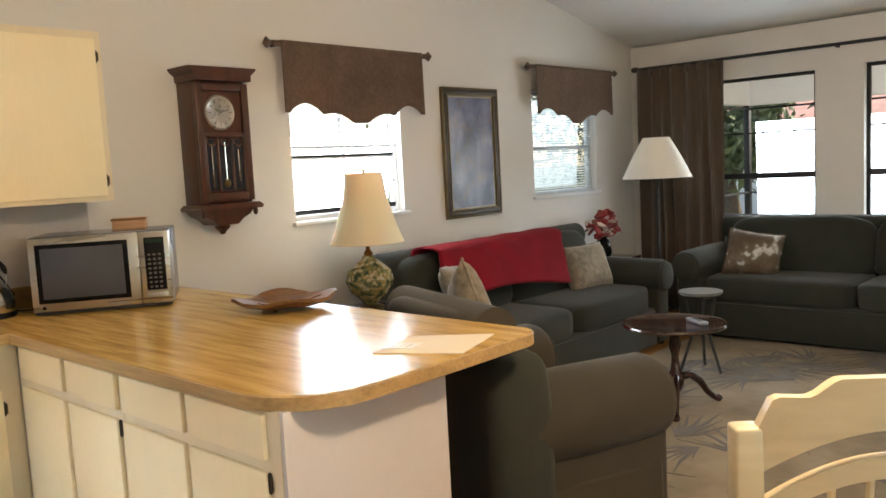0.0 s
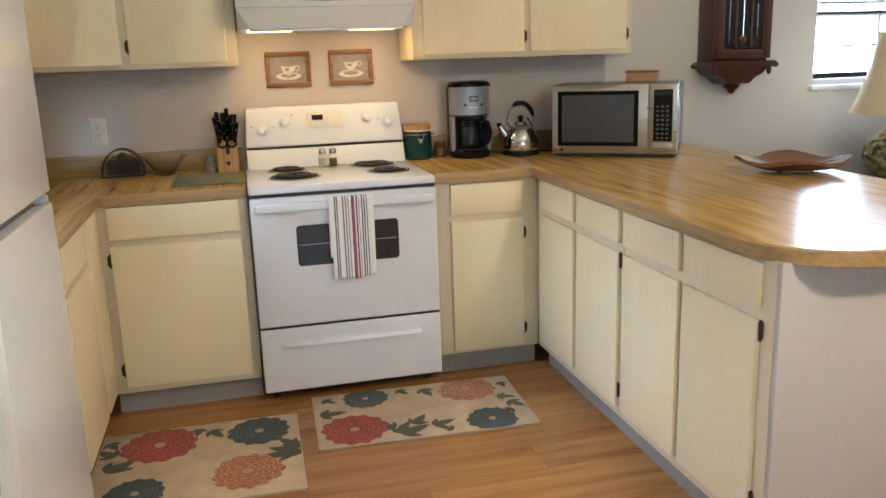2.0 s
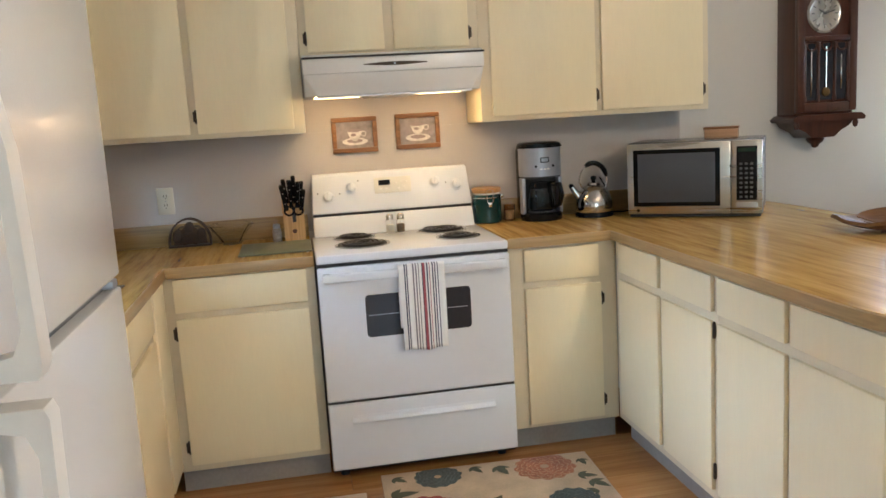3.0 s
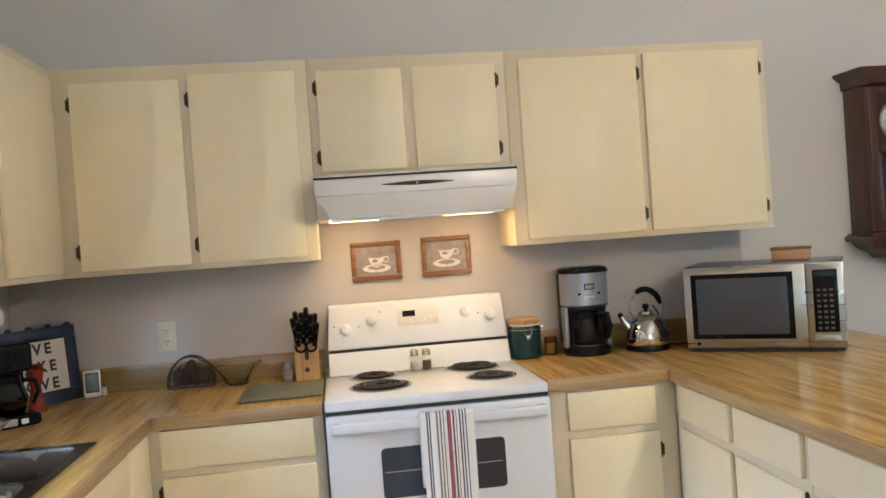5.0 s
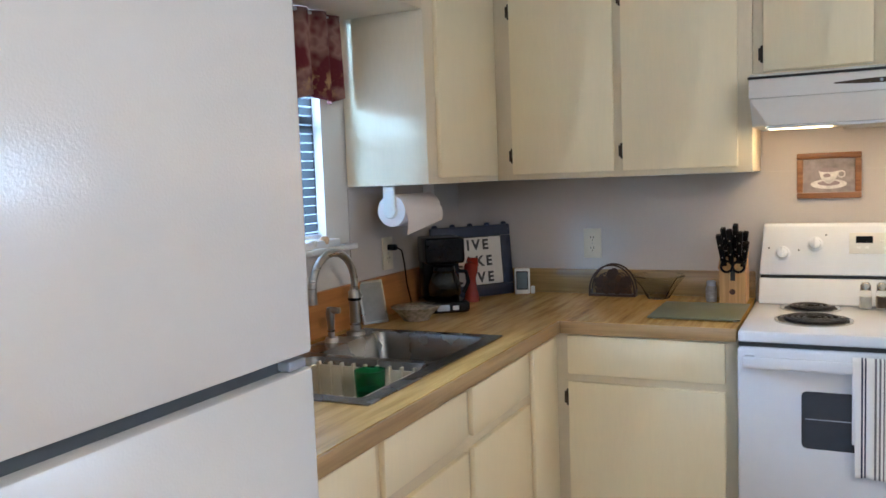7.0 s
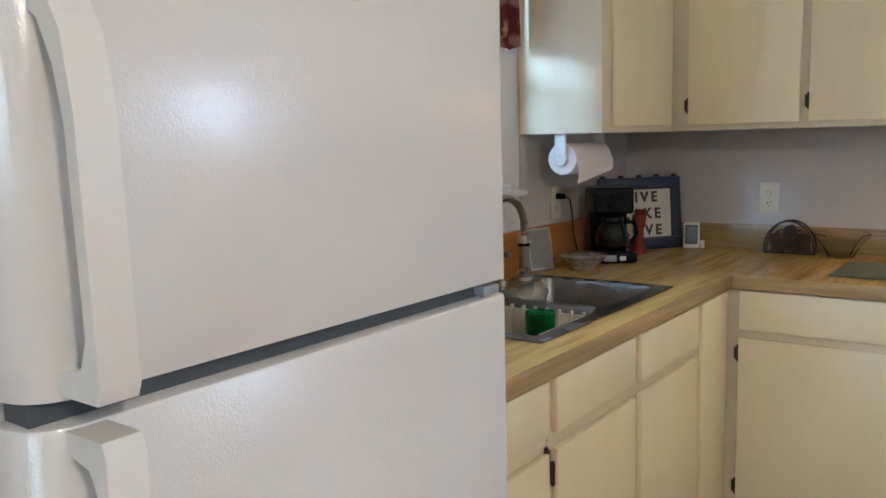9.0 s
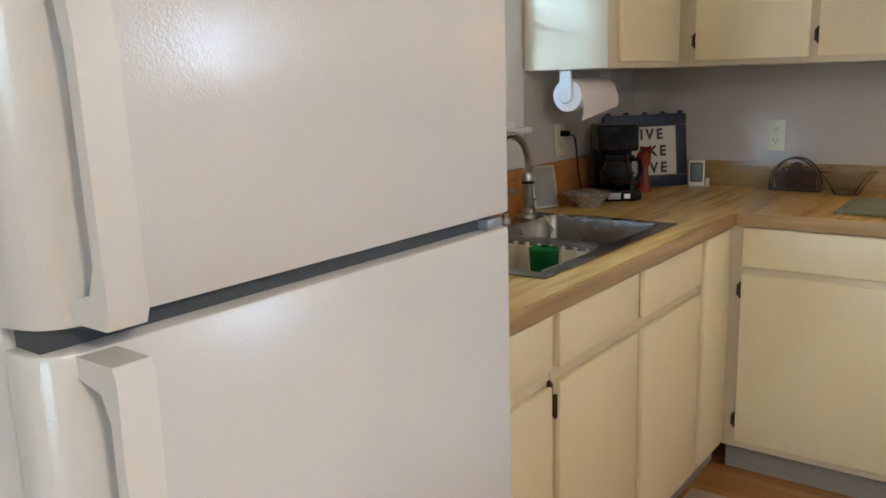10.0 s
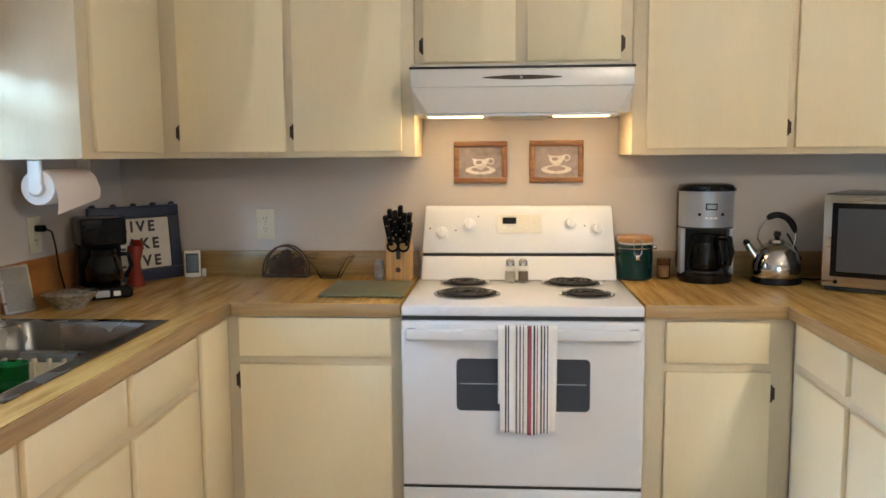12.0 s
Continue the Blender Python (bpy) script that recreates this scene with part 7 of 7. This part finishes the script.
def cushion(label, at, rot, s, mat, name="cushion"):
    T = thing(name, label, "cushion", at, rot[2], group="throw pillows", tilt=(rot[0], rot[1]))
    bm = bmesh.new()
    bmesh.ops.create_grid(bm, x_segments=16, y_segments=16, size=1)
    top = [v.co.copy() for v in bm.verts]
    bm2 = bmesh.new()
    for sg in (1, -1):
        b = bmesh.new()
        bmesh.ops.create_grid(b, x_segments=16, y_segments=16, size=1)
        for v in b.verts:
            x, y = v.co.x, v.co.y
            h = (1 - x ** 4) * (1 - y ** 4)
            pin = 1 - 0.10 * (1 - abs(x)) * abs(y) ** 3 - 0.10 * (1 - abs(y)) * abs(x) ** 3
            v.co = (x * s[0] / 2 * (1 - 0.07 * (1 - abs(y) ** 2) * abs(x)), sg * s[2] / 2 * h ** 0.55, (y * (1 - 0.07 * (1 - abs(x) ** 2))) * s[1] / 2)
        merged(bm2, b)
    bm.free()
    bmesh.ops.remove_doubles(bm2, verts=bm2.verts[:], dist=0.001)
    bmesh.ops.recalc_face_normals(bm2, faces=bm2.faces[:])
    part("cover", bm2, mat, T, smooth=180)
    bm3 = tube([(x * s[0] / 2 * 0.99, 0, z * s[1] / 2 * 0.99) for x, z in [(-1, -1), (0, -0.93), (1, -1), (0.93, 0), (1, 1), (0, 0.93), (-1, 1), (-0.93, 0), (-1, -1)]], 0.006, 6)
    part("piping", bm3, mat, T)
    return T


cushion("patterned tan cushion on the sofa", (3.45, -0.62, 0.66), (-24, 0, 30), (0.42, 0.42, 0.15), CUSHION)
cushion("pale tan fringed cushion on the sofa", (4.98, -0.56, 0.63), (-20, 0, -6), (0.50, 0.36, 0.16), CUSHION)
BROWNC, nt, b = nodes_of("brown and white cushion cloth")
blot = ramp(nt, noise_of(nt, coords(nt), 6, 3, 0.6), [(0.42, (0.10, 0.065, 0.040)), (0.56, (0.15, 0.11, 0.075)), (0.63, (0.60, 0.60, 0.58))])
nt.links.new(blot, b.inputs["Base Color"])
b.inputs["Roughness"].default_value = 0.75
cushion("patterned brown and white cushion on the porch sofa", (6.05, -1.42, 0.63), (-18, 10, -70), (0.42, 0.38, 0.15), BROWNC)
cushion("striped tan cushion at the armchair back", (2.44, -1.56, 0.80), (-15, 24, 50), (0.40, 0.40, 0.14), CUSHION)

T = thing("throw_blanket", "crimson knitted throw over the sofa back", "blanket", (3.97, -0.35, 0.55))


def throw(u, v):
    x = -0.66 + 1.32 * u
    n = 0.012 * noise.noise(Vector((u * 5, v * 5, 0)))
    if v < 0.40:
        s = v / 0.40
        return (x + 0.03 * s, -0.305 + 0.10 * s + n, 0.06 + 0.30 * s + 0.05 * math.sin(u * 4))
    if v < 0.62:
        a = (v - 0.40) / 0.22 * math.pi
        return (x + 0.03, -0.085 - 0.125 * math.cos(a), 0.375 + 0.035 * math.sin(a) + n)
    s = (v - 0.62) / 0.38
    return (x + 0.03, 0.045, 0.375 - 0.20 * s)


part("cloth", sheet(throw, 44, 34, 0.012), THROW, T, smooth=180)

# ---------------------------------------------------------------- lamps
T = thing("table_lamp", "cream bell-shade table lamp with a painted china base", "lamp", (2.83, -0.47, 0.66), local=True)
BASEG, nt, b = nodes_of("green and gold painted china")
c = ramp(nt, noise_of(nt, coords(nt), 26, 3, 0.6), [(0.36, (0.035, 0.06, 0.035)), (0.45, (0.13, 0.16, 0.08)), (0.52, (0.30, 0.20, 0.05)), (0.60, (0.40, 0.40, 0.30))])
nt.links.new(c, b.inputs["Base Color"])
b.inputs["Roughness"].default_value = 0.08
part("foot", lathe([(0, 0), (0.075, 0), (0.078, 0.015), (0.05, 0.030), (0, 0.030)], 26), BRASS, T, "brass foot")
part("base", lathe([(0.034, 0.030), (0.060, 0.060), (0.115, 0.105), (0.140, 0.165), (0.125, 0.225), (0.070, 0.270), (0.040, 0.290), (0.034, 0.310), (0, 0.310)], 34), BASEG, T, "round painted base")
part("neck", lathe([(0.022, 0.310), (0.028, 0.325), (0.012, 0.345), (0.009, 0.770), (0, 0.770)], 16), BRASS, T)
b = lathe([(0.208, 0.385), (0.176, 0.47), (0.130, 0.62), (0.104, 0.778)], 36)
bmesh.ops.solidify(b, geom=b.faces[:], thickness=0.003)
part("shade", b, SHADE_M, T, "cream bell shade")
for r, z in ((0.208, 0.385), (0.105, 0.778)):
    part("shade_trim", torus(r, 0.004, 36, 6, m=Matrix.Translation((0, 0, z))), SHADE_M, T)
sp = bmesh.new()
for k in range(3):
    a = k * 2.0944
    tube([(0, 0, 0.768), (0.104 * math.cos(a), 0.104 * math.sin(a), 0.776)], 0.002, 6, sp)
part("spider", sp, BRASS, T)
part("finial", lathe([(0, 0.772), (0.006, 0.775), (0.010, 0.792), (0.004, 0.812), (0, 0.817)], 12), BRASS, T)
T = thing("end_table", "small dark wooden end table under the table lamp", "table", (2.83, -0.47, 0.0))
part("tabletop", lathe([(0, 0.635), (0.235, 0.635), (0.245, 0.645), (0.240, 0.6595), (0, 0.6595)], 30), TABLEWOOD, T)
for k in range(4):
    a = radians(45 + 90 * k)
    part("leg", tube([(0.18 * math.cos(a), 0.18 * math.sin(a), 0.635), (0.19 * math.cos(a), 0.19 * math.sin(a), 0.30), (0.21 * math.cos(a), 0.21 * math.sin(a), 0)], [0.018, 0.014, 0.011], 10), TABLEWOOD, T)

T = thing("floor_lamp", "floor lamp with a white cone shade on a dark pole", "lamp", (5.72, -0.78, 0.0))
part("base", lathe([(0, 0), (0.14, 0), (0.14, 0.015), (0.04, 0.03), (0.018, 0.05), (0, 0.05)], 28), BLACK_M, T)
part("pole", lathe([(0.018, 0.05), (0.015, 0.4), (0.020, 0.42), (0.014, 0.45), (0.014, 1.10), (0.022, 1.13), (0.010, 1.15), (0, 1.56)], 16), BLACK_M, T)
b = lathe([(0.275, 1.265), (0.20, 1.42), (0.105, 1.590)], 36)
bmesh.ops.solidify(b, geom=b.faces[:], thickness=0.003)
part("shade", b, SHADE_W, T, "white cone shade")
sp = bmesh.new()
for k in range(3):
    a = k * 2.0944
    tube([(0, 0, 1.30), (0.26 * math.cos(a), 0.26 * math.sin(a), 1.27)], 0.003, 6, sp)
part("shade_holder", sp, BLACK_M, T)
part("shade_ring", torus(0.274, 0.004, 36, 6, m=Matrix.Translation((0, 0, 1.266))), BLACK_M, T)

# flowers, side tables, coffee table
T = thing("flower_vase", "dark vase of red and white artificial flowers", "flowers", (5.66, -0.30, 0.60))
part("vase", lathe([(0, 0), (0.05, 0), (0.075, 0.06), (0.060, 0.14), (0.035, 0.18), (0.045, 0.20), (0.040, 0.20), (0.030, 0.18), (0, 0.17)], 24), BLACK, T)
rnd = random.Random(3)
FLR, FLW = fabric("red petals", (0.30, 0.022, 0.025), 0.4, 60), fabric("white petals", (0.55, 0.42, 0.38), 0.3, 60)
for k in range(56):
    a, e, r = rnd.uniform(0, 6.28), rnd.uniform(-0.5, 1.4), rnd.uniform(0.05, 0.15)
    p = Vector((r * 1.45 * math.cos(a) * math.cos(e), 0.09 * math.sin(a) * math.cos(e), 0.255 + r * 0.95 * math.sin(e)))
    b = bmesh.new()
    for j in range(6):
        q = j * 1.047
        puff(0.022 * math.cos(q), 0.022 * math.sin(q), 0.004, 0.046, 0.046, 0.018, 0.9, 8, 6, bm=b)
    b.transform(Matrix.Translation(p) @ Euler((rnd.uniform(-1, 1), rnd.uniform(-1, 1), a)).to_matrix().to_4x4())
    part("blossom", b, FLW if k % 6 == 0 else FLR, T)
st = bmesh.new()
for k in range(9):
    a = k * 0.7
    tube([(0, 0, 0.15), (0.05 * math.cos(a), 0.02 * math.sin(a), 0.24), (0.13 * math.cos(a), 0.05 * math.sin(a), 0.33)], 0.003, 5, st)
part("stems", st, LEAF, T)
T = thing("end_table", "small dark end table in the corner under the flowers", "table", (5.72, -0.26, 0.0))
part("tabletop", box(-0.40, 0.30, -0.20, 0.20, 0.575, 0.5995, 0.006), TABLEWOOD, T)
for x in (-0.37, 0.27):
    for y in (-0.17, 0.17):
        part("leg", box(x - 0.02, x + 0.02, y - 0.02, y + 0.02, 0, 0.5745, 0.004), TABLEWOOD, T)
T = thing("side_table", "small round side table with a pale top between the sofas", "table", (4.76, -1.57, 0.0105))
part("tabletop", lathe([(0, 0.515), (0.130, 0.515), (0.140, 0.525), (0.140, 0.537), (0, 0.537)], 30), plain("grey stone top", (0.22, 0.22, 0.21), 0.3, var=0.15), T)
for k in range(3):
    a = k * 2.0944 + 0.3
    part("leg", tube([(0.11 * math.cos(a), 0.11 * math.sin(a), 0.515), (0.06 * math.cos(a), 0.06 * math.sin(a), 0.25), (0.15 * math.cos(a), 0.15 * math.sin(a), 0.0)], 0.010, 8), BLACK_M, T)

T = thing("coffee_table", "round dark mahogany pedestal table with carved tripod feet", "table", (3.935, -1.79, 0.010))
part("tabletop", lathe([(0, 0.468), (0.255, 0.466), (0.285, 0.474), (0.292, 0.484), (0.286, 0.494), (0.272, 0.490), (0, 0.490)], 44), TABLEWOOD, T)
part("pedestal", lathe([(0.030, 0.10), (0.045, 0.13), (0.050, 0.18), (0.026, 0.22), (0.020, 0.30), (0.034, 0.36), (0.030, 0.41), (0.055, 0.44), (0.10, 0.466), (0, 0.466)], 22), TABLEWOOD, T)
for k in range(3):
    a = k * 2.0944 + 3.595
    c0, s0 = math.cos(a), math.sin(a)
    part("leg", tube([(r * c0, r * s0, z) for r, z in ((0.02, 0.17), (0.09, 0.185), (0.155, 0.135), (0.20, 0.070), (0.245, 0.030), (0.275, 0.022))], [0.026, 0.024, 0.021, 0.018, 0.016, 0.020], 10), TABLEWOOD, T)
    part("claw_foot", puff(0.275 * c0, 0.275 * s0, 0.018, 0.05, 0.04, 0.034, 0.8, 14, 8), TABLEWOOD, T)
T = thing("remote_control", "grey remote control lying on the coffee table", "remote control", (3.99, -1.90, 0.5005), -35)
part("case", box(-0.024, 0.024, -0.085, 0.085, 0, 0.020, 0.006, 3), SILVER, T)
for k in range(5):
    for x in (-0.012, 0.0, 0.012):
        part("key", box(x - 0.004, x + 0.004, -0.06 + k * 0.025, -0.052 + k * 0.025, 0.020, 0.0225, 0.001), BLACK, T)
T = thing("magazine_rack", "red-stained divided wooden box beside the armchair", "magazine rack", (1.665, -2.335, 0.0), -8)
bm = bmesh.new()
part("floor_board", box(-0.150, 0.150, -0.105, 0.105, 0.0, 0.014, 0.002), REDWOOD, T)
for x in (-0.157, 0.157):
    part("end_board", slab([(-0.115, 0.0), (0.115, 0.0), (0.135, 0.290), (0.05, 0.300), (0.0, 0.330), (-0.05, 0.300), (-0.135, 0.290)], x - 0.007, x + 0.007, m=Matrix.Rotation(radians(90), 4, "Z") @ Matrix.Rotation(radians(90), 4, "X")), REDWOOD, T)
for y, tl in ((-0.112, 4), (0.112, -4)):
    part("side_board", box(-0.1495, 0.1495, y - 0.006, y + 0.006, 0.0145, 0.272, 0.002, m=Matrix.Rotation(radians(tl), 4, "X")), REDWOOD, T)
part("divider", box(-0.1495, 0.1495, -0.006, 0.006, 0.0145, 0.290, 0.002), REDWOOD, T)

# ---------------------------------------------------------------- dining chair
T = thing("dining_chair", "cream painted wooden chair with a scalloped crest rail and spindle back", "chair", (1.405, -3.364, 0.0), 132)


def back_y(z):
    """Depth of the back, which leans, at a height."""
    return 0.185 + max(0.0, z - 0.45) * 0.10


def smooth_step(t):
    t = min(1.0, max(0.0, t))
    return t * t * (3 - 2 * t)


def crest(bottom, top, n=40, t=0.024):
    b = bmesh.new()
    A, B = [], []
    pts = [(-0.235 + 0.47 * k / n, top(-1 + 2 * k / n)) for k in range(n + 1)] + [(0.235 - 0.47 * k / n, bottom(1 - 2 * k / n)) for k in range(n + 1)]
    for x, z in pts:
        y = back_y(z) + 0.045 * (1 - (x / 0.235) ** 2)
        A.append(b.verts.new((x, y - t / 2, z)))
        B.append(b.verts.new((x, y + t / 2, z)))
    m = len(pts)
    for k in range(n):
        j = 2 * n + 1 - k
        b.faces.new((A[k], A[k + 1], A[j - 1], A[j]))
        b.faces.new((B[k], B[j], B[j - 1], B[k + 1]))
    for k in range(m):
        b.faces.new((A[k], B[k], B[(k + 1) % m], A[(k + 1) % m]))
    bmesh.ops.recalc_face_normals(b, faces=b.faces[:])
    return b


part("crest_rail", crest(lambda u: 0.875 + 0.100 * (1 - u * u), lambda u: 0.955 + 0.080 * smooth_step((0.99 - abs(u)) / 0.17) + 0.034 * smooth_step((0.62 - abs(u)) / 0.24)), CHAIRWOOD, T, "arched scalloped crest rail")
part("lower_arch", crest(lambda u: 0.775 + 0.110 * (1 - u * u), lambda u: 0.812 + 0.116 * (1 - u * u), t=0.020), CHAIRWOOD, T)
for x in (-0.235, 0.235):
    bm = bmesh.new()
    b2 = [(x, back_y(0) + 0.03, 0.0), (x, back_y(0.44), 0.44), (x, back_y(0.94) + 0.004, 0.94)]
    tube(b2, [0.018, 0.023, 0.019], 12, bm)
    box(x - 0.026, x + 0.026, back_y(0.88) - 0.018, back_y(0.88) + 0.030, 0.760, 0.978, 0.008, 3, bm=bm)
    part("back_post", bm, CHAIRWOOD, T)
for k in range(6):
    x = -0.16 + 0.064 * k
    zt = 0.782 + 0.110 * (1 - (x / 0.235) ** 2)
    yt = back_y(zt) + 0.045 * (1 - (x / 0.235) ** 2)
    part("spindle", tube([(x, 0.175, 0.455), (x, 0.19 + (yt - 0.19) * 0.35, 0.55), (x, 0.19 + (yt - 0.19) * 0.6, 0.63), (x, yt, zt)], [0.008, 0.013, 0.008, 0.007], 10), CHAIRWOOD, T)
part("seat", puff(0, -0.01, 0.445, 0.46, 0.44, 0.040, 0.35, 36, 10), CHAIRWOOD, T)
for x in (-0.18, 0.18):
    part("front_leg", tube([(x * 1.1, -0.20, 0), (x * 1.05, -0.185, 0.22), (x, -0.17, 0.43)], [0.014, 0.024, 0.018], 12), CHAIRWOOD, T)
    part("side_stretcher", tube([(x * 1.08, -0.19, 0.16), (x * 1.2, 0.20, 0.16)], 0.010, 8), CHAIRWOOD, T)
part("cross_stretcher", tube([(-0.20, 0.0, 0.16), (0.20, 0.0, 0.16)], 0.010, 8), CHAIRWOOD, T)

# an unseen lit lamp, added to hang over the dining end for warm light
T = thing("added_dining_lamp", "unseen lit hanging lamp with a frosted bowl, added for warm light", "lamp", (1.45, -3.70, 2.20))
FROST = glowing("lit frosted glass", (1.0, 0.74, 0.45), 3.0)
part("bowl", lathe([(0, 0.0), (0.08, 0.012), (0.13, 0.05), (0.15, 0.095)], 28), FROST, T, "glowing frosted glass bowl").visible_shadow = False
part("stem", tube([(0, 0, 0.16), (0, 0, 0.86)], 0.008, 10), BRASS, T)
part("canopy", lathe([(0, 0.81), (0.055, 0.835), (0.06, 0.903), (0, 0.903)], 20), BRASS, T)

# ---------------------------------------------------------------- floor planks, last
def lay_planks():
    w, ln, gap = 0.192, 1.285, 0.0012
    cache = {}
    row, y = 0, 0.0
    while y > YS:
        y1 = max(y - w, YS)
        x = XL - (row * 0.43) % ln
        while x < XR:
            a, c = max(x, XL), min(x + ln, XR)
            if c - a > 0.03:
                key = (round(c - a, 3), round(y - y1, 3))
                if key not in cache:
                    cache[key] = mesh_of("plank", box(0, c - a - gap, -(y - y1 - gap), 0, -0.0115, 0.0, 0.0008, 1), FLOOR, 30)
                ob = new("plank", cache[key])
                ob.location = (a, y, 0)
                ob.parent = floor
            x += ln
        y, row = y1, row + 1


lay_planks()
